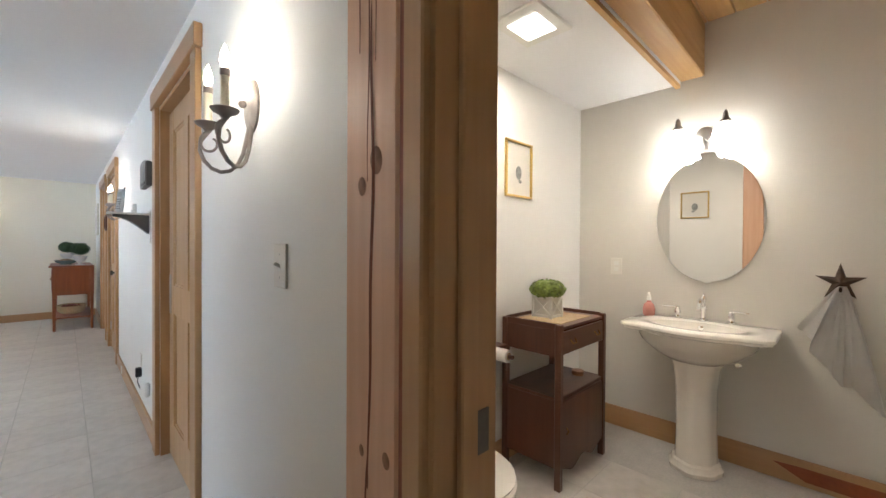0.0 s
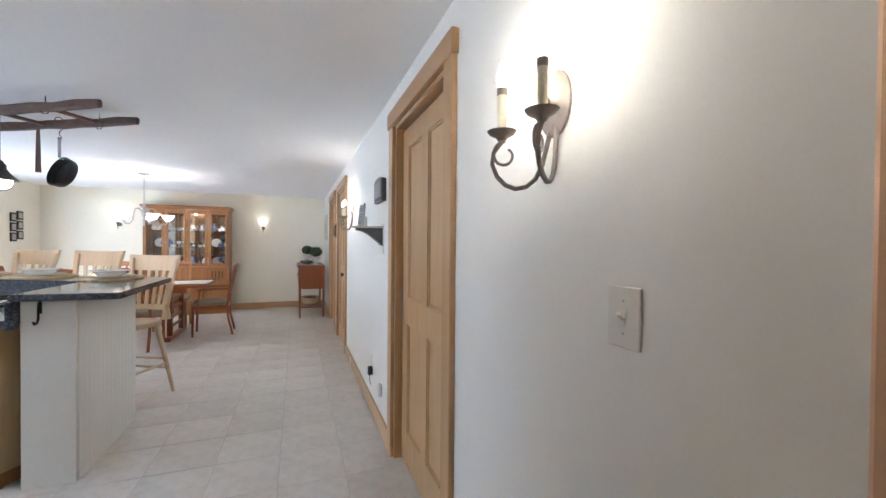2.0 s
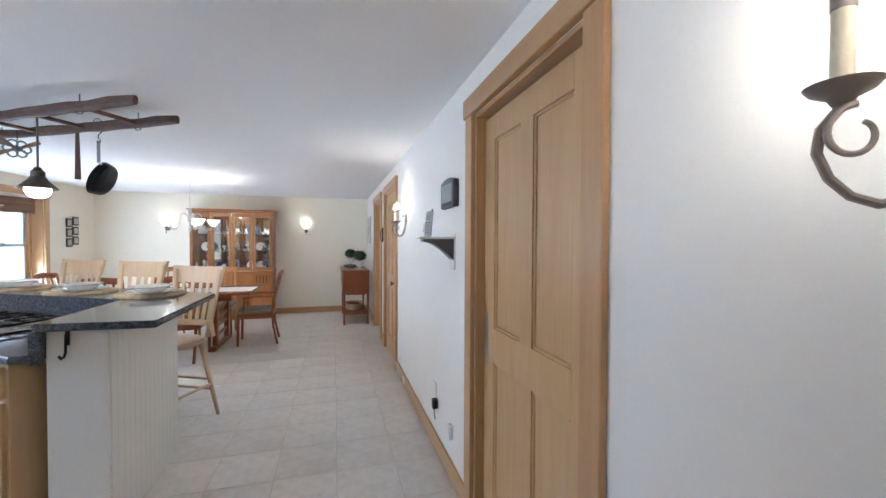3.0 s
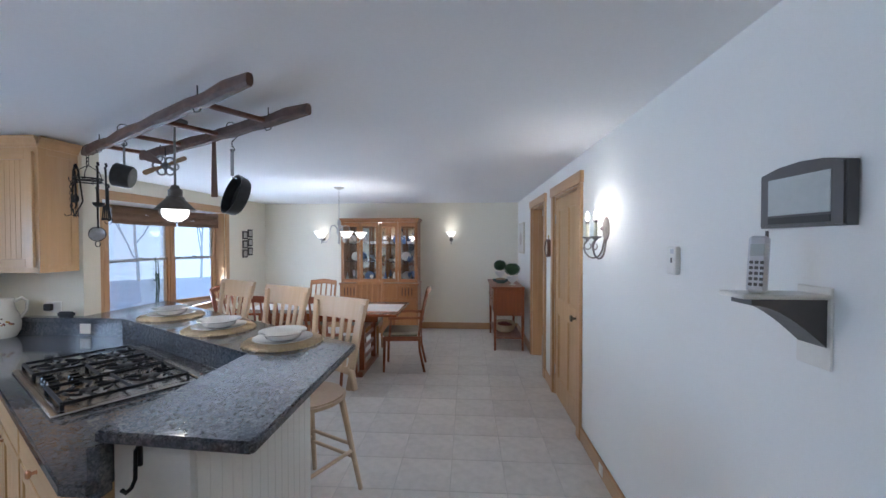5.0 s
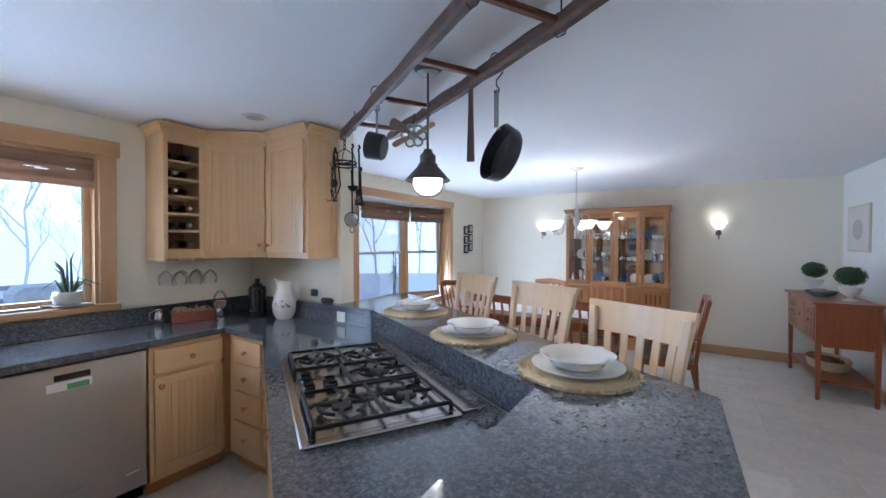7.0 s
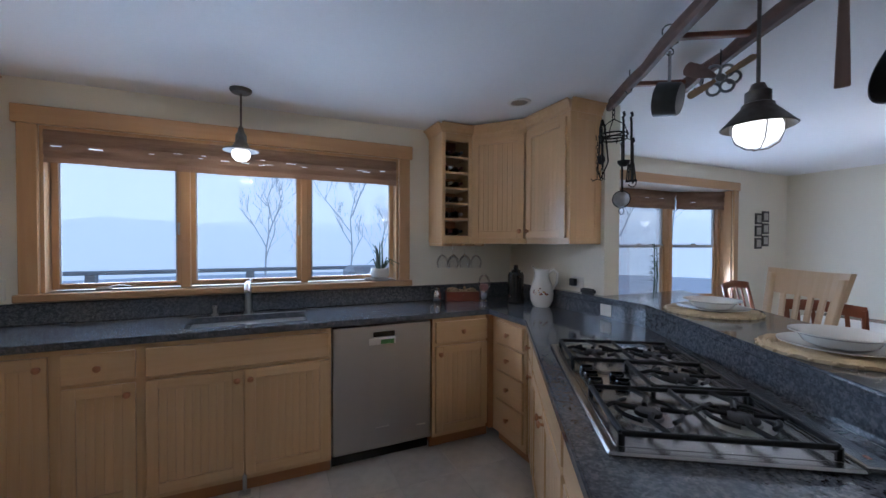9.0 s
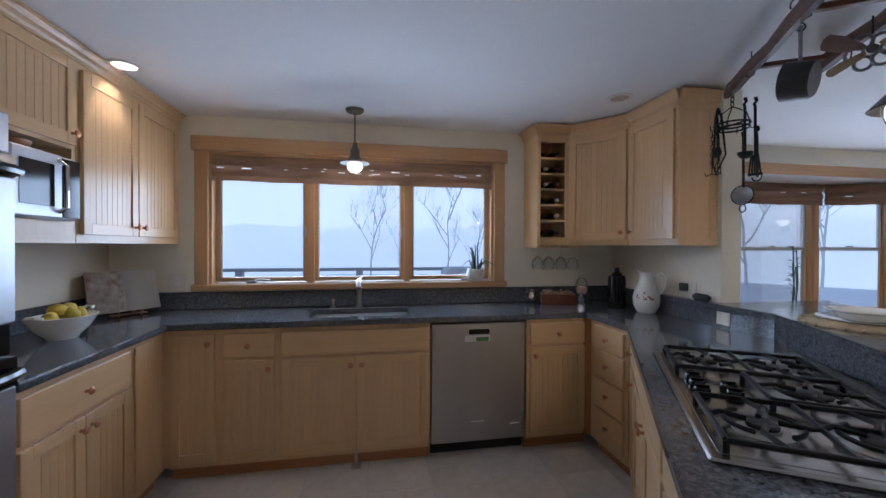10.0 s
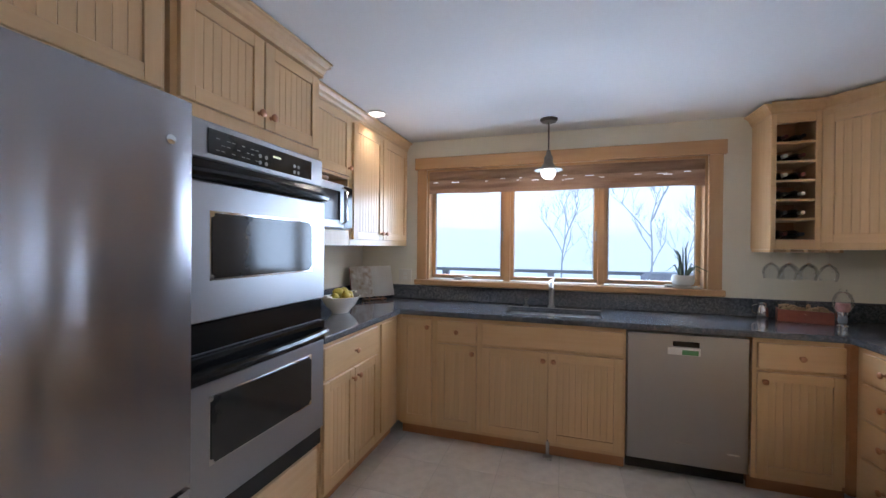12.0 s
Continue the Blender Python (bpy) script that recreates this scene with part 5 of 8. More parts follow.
# back-corner things
CORK = material("wine_corks", (0.50, 0.36, 0.22), 0.8, vary=0.25, scale=40)
TIN = material("red_box", (0.26, 0.07, 0.04), 0.5, vary=0.15)
e = thing("cork_box", pose(-3.10, 4.755, 0.915, 0, 0, 72), "open red wooden box filled with wine corks", "box")
part("side_board", box(-0.13, 0.13, -0.055, -0.047, 0, 0.075, 0.001), TIN, e)
part("side_board", box(-0.13, 0.13, 0.047, 0.055, 0, 0.075, 0.001), TIN, e)
part("end_board", box(-0.13, -0.122, -0.047, 0.047, 0, 0.075), TIN, e)
part("end_board", box(0.122, 0.13, -0.047, 0.047, 0, 0.075), TIN, e)
part("floor_board", box(-0.122, 0.122, -0.047, 0.047, 0, 0.008), TIN, e)
b = bmesh.new()
random.seed(12)
for i in range(70):
    x, y, z = random.uniform(-0.105, 0.105), random.uniform(-0.035, 0.035), random.uniform(0.03, 0.095)
    a, t = random.uniform(0, 6.28), random.uniform(-0.6, 0.6)
    d = Vector((math.cos(a) * math.cos(t), math.sin(a) * math.cos(t), math.sin(t))) * 0.021
    cyl(Vector((x, y, z)) - d, Vector((x, y, z)) + d, 0.0105, seg=8, bm=b)
corks = part("corks", b, CORK, e, "heap of wine corks")
corks["kind"] = "stuff"
SALT = material("pink_salt", (0.6, 0.3, 0.27), 0.5, vary=0.25, scale=60)
e = thing("grinder", pose(-2.90, 4.84, 0.915), "clear glass grinder with red and white contents", "grinder")
part("body", lathe([(0.028, 0), (0.028, 0.02), (0.016, 0.03), (0.024, 0.05), (0.03, 0.09), (0.03, 0.10)], seg=16), CHROME, e, "", True)
part("contents", lathe([(0.026, 0.101), (0.034, 0.12), (0.03, 0.15), (0.0, 0.15)], seg=16), SALT, e, "", True)
part("globe", lathe([(0.031, 0.10), (0.045, 0.13), (0.047, 0.16), (0.035, 0.20), (0.018, 0.215), (0.018, 0.23), (0, 0.23)], seg=20), GLASS, e, "clear glass globe", True)
e = thing("creamer", pose(-3.165, 4.565, 0.915), "small shiny metal cream jug", "jug")
part("body", lathe([(0.028, 0), (0.034, 0.02), (0.032, 0.06), (0.022, 0.085), (0.026, 0.1), (0.023, 0.1), (0.02, 0.085), (0, 0.01)], seg=18), CHROME, e, "", True)
part("handle", tube([(0, -0.026, 0.09), (0, -0.055, 0.08), (0, -0.055, 0.04), (0, -0.032, 0.03)], 0.004, 6), CHROME, e, "", True)
e = thing("coffee_grinder", pose(-2.83, 5.08, 0.915) @ Matrix.Diagonal((0.88, 0.88, 1.1, 1)), "black countertop appliance with a lidded top", "appliance")
part("body", lathe([(0.07, 0), (0.075, 0.015), (0.066, 0.07), (0.07, 0.19), (0.06, 0.215), (0, 0.215)], seg=20), BLACK, e, "", True)
part("lid", lathe([(0.04, 0.2155), (0.04, 0.23), (0.02, 0.236), (0.018, 0.265), (0, 0.267)], seg=16), BLACK, e, "", True)
part("handle", tube([(0.06, -0.02, 0.19), (0.11, -0.03, 0.18), (0.11, -0.03, 0.08), (0.065, -0.02, 0.06)], 0.01, 8), BLACK, e, "", True)
part("knob", lathe([(0.012, 0), (0.012, 0.012), (0, 0.014)], (0, 0, 0), 12), CHROME, e).matrix_local = pose(0.02, -0.07, 0.05, 90, 0, 0)
e = thing("pitcher", pose(-2.615, 5.155, 0.915, 0, 0, 48) @ Matrix.Diagonal((0.82, 0.82, 1.03, 1)), "white glazed ceramic pitcher with a floral motif", "pitcher")
b = lathe([(0.06, 0), (0.075, 0.008), (0.098, 0.05), (0.103, 0.10), (0.09, 0.15), (0.064, 0.20), (0.058, 0.235), (0.066, 0.262), (0.061, 0.262), (0.053, 0.235), (0.05, 0.2), (0.0, 0.03)], seg=28)
for v in b.verts:
    if v.co.z > 0.21 and v.co.x < -0.02:
        v.co.x -= (v.co.z - 0.21) * 0.3 * (-v.co.x / 0.06) ** 3
        v.co.z += 0.012 * max(0, -v.co.x / 0.066) ** 3
part("body", b, CERAMIC, e, "", True)
part("handle", tube([(0.058, 0, 0.24), (0.10, 0, 0.262), (0.135, 0, 0.235), (0.13, 0, 0.17), (0.095, 0, 0.125)], 0.011, 8, None, None, 1.3), CERAMIC, e, "", True)
FLOW = [material("motif_brown", (0.16, 0.08, 0.05), 0.3), material("motif_ochre", (0.55, 0.32, 0.06), 0.3), material("motif_rose", (0.35, 0.12, 0.12), 0.3)]
random.seed(9)
for i in range(22):
    a = radians(-95 + random.uniform(-42, 42))
    z = 0.115 + random.uniform(-0.022, 0.022)
    r = 0.1025 - max(0, z - 0.105) * 0.28
    blot = part("motif", lathe([(random.uniform(0.004, 0.009), 0), (0, 0.001)], seg=8), FLOW[i % 3], e)
    blot.matrix_local = pose(r * math.cos(a), r * math.sin(a), z) @ (Vector((math.cos(a), math.sin(a), 0)).to_track_quat("Z", "Y").to_matrix().to_4x4())
e = thing("butter_dish", pose(-2.29, YK - 0.035, 1.041, 0, 0, 0), "small black rounded dish on the bar ledge", "dish")
part("body", prism([(0.06 * math.cos(i * 0.4488) * (1.1 if i % 2 else 1), 0.024 * math.sin(i * 0.4488) - 0.002) for i in range(14)], 0, 0.036, 0.008), RUBBER, e, "", True)

# plates and mats on the bar
MAT = material("woven_seagrass", (0.60, 0.47, 0.30), 0.85, second=(0.44, 0.33, 0.19), scale=30, grain=90, bump=0.6, dist=0.003)


def place_setting(x, y):
    z = 1.0405
    m = thing("placemat", pose(x, y, z), "round braided seagrass placemat on the bar", "placemat", "place settings")
    rings = 15
    for k in range(rings):
        r = 0.012 + k * 0.0129
        b = bmesh.new()
        n = max(16, int(r * 260))
        pts = [(r * math.cos(2 * math.pi * i / n), r * math.sin(2 * math.pi * i / n), 0.005 + 0.0022 * math.sin(i * 2.1)) for i in range(n + 1)]
        tube(pts, 0.0115, 6, b, None, 0.55)
        if k == rings - 1:
            for i in range(0, n, 2):
                a = 2 * math.pi * i / n
                ball(((r + 0.006) * math.cos(a), (r + 0.006) * math.sin(a), 0.006), 0.008, 6, b, (1, 1, 0.7))
        for v in b.verts:
            v.co.z = max(0.0003, v.co.z)
        part("braid", b, MAT, m, "", True)
    p = thing("dinner_plate", pose(x, y, z + 0.0125), "white ceramic dinner plate on the mat", "plate", "place settings")
    part("dish", lathe([(0.0, 0), (0.09, 0), (0.108, 0.006), (0.15, 0.015), (0.15, 0.018), (0.106, 0.01), (0.085, 0.005), (0, 0.005)], seg=40), CERAMIC, p, "", True)
    q = thing("soup_bowl", pose(x, y, z + 0.0188), "white ceramic rimmed bowl on the plate", "bowl", "place settings")
    part("bowl", lathe([(0.0, 0), (0.06, 0), (0.085, 0.012), (0.098, 0.034), (0.122, 0.042), (0.122, 0.046), (0.096, 0.038), (0.08, 0.016), (0.055, 0.007), (0, 0.007)], seg=40), CERAMIC, q, "", True)


for x, y in ((-0.405, 4.69), (-0.94, 4.96), (-1.54, 5.33)):
    place_setting(x, y)
e = thing("outlet_plate", pose(-2.10, YK - 0.0765, 0.04), "white outlet plate in the granite riser", "outlet")
part("plate", box(-0.04, 0.04, -0.006, 0.0, 0.892, 0.962, 0.001), PLASTIC, e)
for s in (-1, 1):
    part("socket", box(s * 0.02 - 0.012, s * 0.02 + 0.012, -0.0085, -0.0055, 0.905, 0.949, 0.001), PLASTIC, e)

# fruit bowl, cookbook
LEMON = material("lemon_skin", (0.70, 0.53, 0.07), 0.45, vary=0.1, scale=30, grain=120, bump=0.3)
LIME = material("lime_skin", (0.14, 0.22, 0.04), 0.45, vary=0.1, scale=30, grain=120, bump=0.3)
e = thing("fruit_bowl", pose(-2.41, 1.87, 0.915) @ Matrix.Scale(1.2, 4), "white ceramic oval bowl with small handles", "bowl")
b = lathe([(0.0, 0.004), (0.055, 0), (0.06, 0.01), (0.10, 0.045), (0.13, 0.09), (0.125, 0.092), (0.095, 0.05), (0.05, 0.02), (0, 0.018)], seg=32, squash=0.78)
for v in b.verts:
    if v.co.z > 0.06:
        v.co.z += 0.25 * abs(v.co.x) ** 2 * 4 * (v.co.z - 0.06) * 8
part("dish", b, CERAMIC, e, "", True)
for s in (1, -1):
    part("ear", tube([(s * 0.122, 0.02, 0.098), (s * 0.15, 0.012, 0.105), (s * 0.15, -0.012, 0.105), (s * 0.122, -0.02, 0.098)], 0.007, 6), CERAMIC, e, "", True)
for i, (x, y, z, mt) in enumerate(((-0.06, 0.02, 0.085, LEMON), (0.0, 0.035, 0.095, LEMON), (0.06, 0.0, 0.088, LEMON), (0.01, -0.035, 0.085, LIME), (-0.045, -0.035, 0.08, LEMON), (0.025, 0.0, 0.118, LEMON), (-0.03, 0.0, 0.115, LEMON))):
    f = thing("lemon" if mt is LEMON else "lime", pose(-2.41 + x * 1.2, 1.87 + y * 1.2, 0.915 + z * 1.2, 20 * i, 15 * i, 50 * i), "yellow lemon in the bowl" if mt is LEMON else "green lime in the bowl", "fruit", "fruit in the bowl")
    part("fruit", lathe([(0, -0.042), (0.008, -0.038), (0.022, -0.026), (0.03, 0), (0.022, 0.026), (0.008, 0.038), (0, 0.042)], seg=16), mt, f, "", True)
PAGE = material("book_page", (0.84, 0.82, 0.78), 0.7, vary=0.03)
PIC1 = material("printed_photo", (0.80, 0.78, 0.74), 0.5, second=(0.34, 0.21, 0.10), scale=16, grain=30, bump=0)
e = thing("cookbook", pose(-3.03, 1.80, 0.93, 0, 0, 142), "open cookbook with a printed picture leaning on a stand", "book")
for s in (-1, 1):
    b = bmesh.new()
    n = 10
    rows = []
    for i in range(n + 1):
        u = i / n * 0.19
        bulge = 0.016 * math.sin(math.pi * (i / n) ** 0.6)
        rows.append([b.verts.new((s * u, z * 0.32 - bulge, z + 0.015)) for z in (0, 0.25)])
    for r0, r1 in zip(rows, rows[1:]):
        b.faces.new((r0[0], r1[0], r1[1], r0[1]))
    bmesh.ops.solidify(b, geom=b.faces[:], thickness=0.012)
    part("page_block", b, PAGE if s > 0 else PIC1, e, "printed picture page" if s < 0 else "plain white page", True)
part("cover", box(-0.19, 0.19, 0.0, 0.004, 0, 0.245), TIN, e).matrix_local = pose(0, 0.018, 0.014, -17.7, 0, 0)
stand = thing("book_stand", pose(-3.03, 1.80, 0.9145, 0, 0, 142), "small copper book stand with curled feet", "book stand")
for x in (-0.06, 0.06):
    part("foot", tube([(x, -0.035, 0.03), (x, -0.05, 0.015), (x, -0.035, 0.006), (x, 0.02, 0.008), (x, 0.1, 0.02)], 0.006, 8), COPPER, stand, "", True)
part("back_bar", tube([(-0.06, 0.1, 0.02), (-0.06, 0.13, 0.2), (0.06, 0.13, 0.2), (0.06, 0.1, 0.02)], 0.005, 6), COPPER, stand, "", True)
part("ledge", box(-0.1, 0.1, -0.035, 0.02, 0.008, 0.014, 0.002), COPPER, stand)

# hanging stem glasses under the wine rack
for r in range(2):
    for i in range(3):
        g = thing("wine_glass", pose(-3.14 + 0.13 * r, 4.60 + i * 0.10 + 0.03 * r, UB - 0.012, 180, 0, 0), "clear stem glass hanging upside down from the rack", "wine glass", "hanging glasses")
        part("foot", lathe([(0.036, 0), (0.036, 0.002), (0.005, 0.006), (0.004, 0.03), (0.004, 0.07), (0.012, 0.078)], seg=16), GLASS, g, "", True)
        part("bowl", lathe([(0.012, 0.0785), (0.034, 0.096), (0.046, 0.125), (0.046, 0.145), (0.039, 0.178)], seg=20), STEMGLASS, g, "", True)
e = thing("glass_rack", pose(0, 0, 0), "wooden stemware rails under the cabinet", "rack")
for i in range(5):
    y = 4.533 + i * 0.085
    part("rail", box(-3.22, -2.98, y - 0.012, y + 0.012, UB - 0.02, UB - 0.001, 0.003), MAPLEX, e)

# ---- lamps ----
FLAME = glow("candle_bulb", (1.0, 0.86, 0.62), 14.0)
SHADEW = glow("lit_opal_glass", (1.0, 0.93, 0.82), 1.3)
SHADEB = glow("lit_vanity_glass", (1.0, 0.95, 0.86), 5.0)
GLOBE = glow("lit_globe", (1.0, 0.95, 0.84), 2.6)
CANDLE = material("candle_sleeve", (0.74, 0.68, 0.52), 0.5, vary=0.04)
RIMW = material("white_shade_inside", (0.75, 0.73, 0.68), 0.5, vary=0.03)
SCONCE_W, CHAND_W, PEND_W, BATH_W = 1.5, 2.6, 13.0, 1.2


def spiral(c, r0, turns, start, n=22, plane="yz", sgn=1):
    out = []
    for i in range(n + 1):
        a = radians(start) + sgn * 2 * math.pi * turns * i / n
        r = r0 * (1 - 0.72 * i / n)
        d = (r * math.cos(a), r * math.sin(a))
        out.append((c[0], c[1] + d[0], c[2] + d[1]) if plane == "yz" else (c[0] + d[0], c[1], c[2] + d[1]))
    return out


def candle_sconce(y, z, label):
    """Two-arm iron sconce on the east wall; local x points out of the wall (world -x)."""
    e = thing("wall_sconce", pose(XE, y, z, 0, 0, 180), label, "wall lamp", "candle sconces")
    pl = part("back_plate", lathe([(0.0, 0), (0.062, 0), (0.062, 0.008), (0.052, 0.015), (0, 0.019)], seg=28, squash=1.0), SCONCE, e, "oval aged metal plate", True)
    pl.matrix_local = pose(0, 0, 0, 0, 90, 0) @ Matrix.Diagonal((1.25, 0.9, 0.8, 1.0))
    part("finial", ball((0.03, 0, 0.0), 0.012, 10), SCONCE, e, "", True)
    for s in (-1, 1):
        yy, xx = s * 0.083, 0.098
        arm = [(0.008, s * 0.012, -0.055), (0.016, s * 0.018, -0.10), (0.024, s * 0.024, -0.14), (0.038, s * 0.034, -0.172), (0.058, s * 0.047, -0.19), (0.082, s * 0.062, -0.194), (0.106, s * 0.077, -0.184), (0.126, s * 0.089, -0.162), (0.137, s * 0.096, -0.132), (0.134, s * 0.094, -0.104), (0.1153, yy, -0.078)]
        arm = [(ax * 0.85, ay, az) for ax, ay, az in arm]
        a = part("arm", tube(arm, 0.0058, 8), SCONCE, e, "curled iron arm", True)
        curl = []
        for i in range(20):
            t = i / 19
            an = math.radians(90 - 330 * t)
            r = 0.034 * (1 - 0.55 * t)
            curl.append((xx - 0.015 + r * math.cos(an) * 0.8 + 0.012, yy - s * 0.012 + s * r * math.cos(an) * 0.5, -0.112 + r * math.sin(an)))
        part("scroll", tube(curl, 0.0048, 7, None, 0.003), SCONCE, a, "", True)
        c = part("drip_cup", lathe([(0.008, -0.078), (0.014, -0.068), (0.03, -0.06), (0.036, -0.052), (0.034, -0.051), (0.02, -0.058), (0.0, -0.06)], (xx, yy, 0), 20), SCONCE, e, "", True)
        part("candle", lathe([(0.0115, -0.06), (0.0115, 0.035), (0, 0.035)], (xx, yy, 0), 14), CANDLE, c, "ivory candle sleeve", True)
        part("socket", lathe([(0.0125, 0.0355), (0.0125, 0.052), (0.009, 0.056), (0, 0.056)], (xx, yy, 0), 14), SCONCE, c, "", True)
        b = part("bulb", lathe([(0.006, 0.0565), (0.013, 0.072), (0.011, 0.092), (0.004, 0.112), (0, 0.122)], (xx, yy, 0), 12), FLAME, c, "lit flame-shaped bulb", True)
        b.visible_shadow = False
        w = pose(XE, y, z, 0, 0, 180) @ Vector((xx, yy, 0.085))
        bulb_lamp("sconce_light", w, SCONCE_W, WARM, 0.02)
    return e


candle_sconce(1.812, 1.652, "aged iron two-candle wall sconce, lit, near the bathroom")
candle_sconce(5.275, 1.662, "aged iron two-candle wall sconce, lit, beside a door")


def bell(r, h):
    """Open upward glass bell with a flared rim."""
    return [(0.022, 0.0), (0.03, 0.004), (r * 0.55, h * 0.3), (r * 0.72, h * 0.6), (r * 0.86, h * 0.85), (r, h), (r * 0.97, h), (r * 0.82, h * 0.84), (r * 0.68, h * 0.6), (r * 0.5, h * 0.3), (0.0, 0.012)]


for x, z in ((0.285, 1.668), (-2.08, 1.685)):
    e = thing("wall_sconce", pose(x, YN, z), "white opal glass uplight sconce on a bronze arm, lit", "wall lamp", "dining sconces")
    part("back_plate", lathe([(0.0, 0), (0.035, 0), (0.03, 0.012), (0, 0.014)], seg=18), PEWTER, e, "", True).matrix_local = pose(0, 0, -0.05, 90, 0, 0)
    part("arm", tube([(0, -0.01, -0.05), (0, -0.05, -0.075), (0, -0.09, -0.06), (0, -0.10, -0.02)], 0.008), PEWTER, e, "", True)
    part("finial", lathe([(0.0, -0.14), (0.008, -0.13), (0.006, -0.09), (0.02, -0.02), (0.028, -0.005), (0.0, -0.005)], (0, -0.10, 0), 14), PEWTER, e, "", True)
    g = part("shade", lathe(bell(0.095, 0.085), (0, -0.10, 0), 26), SHADEW, e, "lit white glass shade", True)
    bulb_lamp("uplight", (x, YN - 0.10, z + 0.05), 0.35, WARM, 0.02)
    g.visible_shadow = False

# chandelier over the table
CX, CY, CZ = -1.08, 7.60, 1.60
ceil_at = CK + (CD - CK) * (CY - 4.6) / (YN + 0.02 - 4.6)
e = thing("chandelier", pose(CX, CY, 0), "pewter chandelier with five white glass bell shades, lit", "chandelier")
part("canopy", lathe([(0.0, ceil_at - 0.03), (0.03, ceil_at - 0.026), (0.065, ceil_at - 0.008), (0.068, ceil_at - 0.001), (0, ceil_at - 0.001)], seg=20), NICKEL, e, "", True)
z = ceil_at - 0.03
i = 0
while z > 1.86:
    b = bmesh.new()
    pts = [(0.008 * math.cos(k * 0.7854) * (1 if i % 2 else 0), 0.008 * math.cos(k * 0.7854) * (0 if i % 2 else 1), z - 0.014 + 0.016 * math.sin(k * 0.7854)) for k in range(9)]
    tube(pts, 0.002, 4, b)
    part("chain_link", b, NICKEL, e)
    z -= 0.026
    i += 1
part("column", lathe([(0.0, 1.54), (0.012, 1.55), (0.02, 1.575), (0.012, 1.60), (0.015, 1.66), (0.034, 1.70), (0.03, 1.74), (0.014, 1.77), (0.022, 1.81), (0.02, 1.85), (0.005, 1.87), (0, 1.87)], seg=18), NICKEL, e, "", True)
for k in range(5):
    a = radians(20 + 72 * k)
    ca, sa = math.cos(a), math.sin(a)
    arm = [(0.02, 1.74), (0.07, 1.79), (0.12, 1.78), (0.14, 1.72), (0.15, 1.63), (0.19, 1.575), (0.25, 1.575), (0.275, 1.61)]
    am = part("arm", tube([(r * ca, r * sa, zz) for r, zz in arm], 0.007, 7), NICKEL, e, "curved arm", True)
    part("cup", lathe([(0.0, 1.60), (0.018, 1.605), (0.026, 1.625), (0.0, 1.626)], (0.275 * ca, 0.275 * sa, 0), 14), NICKEL, am, "", True)
    part("shade", lathe([(r, zz + 1.625) for r, zz in bell(0.085, 0.08)], (0.275 * ca, 0.275 * sa, 0), 24), SHADEW, e, "lit white glass bell shade", True).visible_shadow = False
    bulb_lamp("chandelier_light", (CX + 0.275 * ca, CY + 0.275 * sa, 1.675), CHAND_W * 0.6, WARM, 0.02)

# pendant under the pot rack
PX, PY = -1.095, 4.81
e = thing("pendant_lamp", pose(PX, PY, 0.037), "bronze barn pendant with a round caged globe, lit", "pendant lamp")
part("canopy", lathe([(0.0, CK - 0.037 - 0.03), (0.05, CK - 0.037 - 0.028), (0.065, CK - 0.037 - 0.012), (0.066, CK - 0.037 - 0.001), (0, CK - 0.037 - 0.001)], seg=24), PEWTER, e, "", True)
part("rod", cyl((0, 0, 1.83), (0, 0, CK - 0.037 - 0.028), 0.006, seg=8), PEWTER, e, "", True)
part("shade", lathe([(0.0, 1.865), (0.018, 1.862), (0.024, 1.845), (0.036, 1.835), (0.036, 1.80), (0.044, 1.795), (0.046, 1.785), (0.10, 1.725), (0.104, 1.722), (0.10, 1.719), (0.05, 1.775), (0.0, 1.78)], seg=32), PEWTER, e, "dark bronze cone shade", True)
gl = part("globe", lathe([(0.0, 1.655), (0.03, 1.66), (0.055, 1.677), (0.066, 1.70), (0.066, 1.725), (0.058, 1.745), (0.0, 1.75)], seg=48), GLOBE, e, "lit white globe", True)
gl.visible_shadow = False
for k in range(4):
    a = radians(45 + 90 * k)
    part("cage_wire", tube([(r * math.cos(a), r * math.sin(a), zz) for r, zz in ((0.075, 1.745), (0.074, 1.71), (0.06, 1.67), (0.03, 1.65), (0.0, 1.647))], 0.0022, 5), PEWTER, e, "", True)
bulb_lamp("pendant_light", (PX, PY, 1.727), PEND_W, (1.0, 0.86, 0.66), 0.06)

# pendant over the sink
QX, QY = -2.93, 3.205
e = thing("pendant_lamp", pose(QX, QY, 0.058), "small bronze pendant with a white globe over the sink, lit", "pendant lamp")
part("canopy", lathe([(0.0, CK - 0.058 - 0.025), (0.05, CK - 0.058 - 0.022), (0.06, CK - 0.058 - 0.01), (0.06, CK - 0.058 - 0.001), (0, CK - 0.058 - 0.001)], seg=24), PEWTER, e, "", True)
part("rod", cyl((0, 0, 1.98), (0, 0, CK - 0.058 - 0.022), 0.0055, seg=8), PEWTER, e, "", True)
part("cap", lathe([(0.0, 2.0), (0.012, 1.995), (0.02, 1.96), (0.03, 1.945), (0.032, 1.905), (0.05, 1.875), (0.094, 1.858), (0.096, 1.853), (0.05, 1.862), (0.0, 1.87)], seg=28), PEWTER, e, "dark bronze cap with a flared glass rim", True)
gl = part("globe", lathe([(0.0, 1.79), (0.03, 1.797), (0.046, 1.815), (0.05, 1.835), (0.045, 1.855), (0.0, 1.86)], seg=44), GLOBE, e, "lit white globe", True)
gl.visible_shadow = False
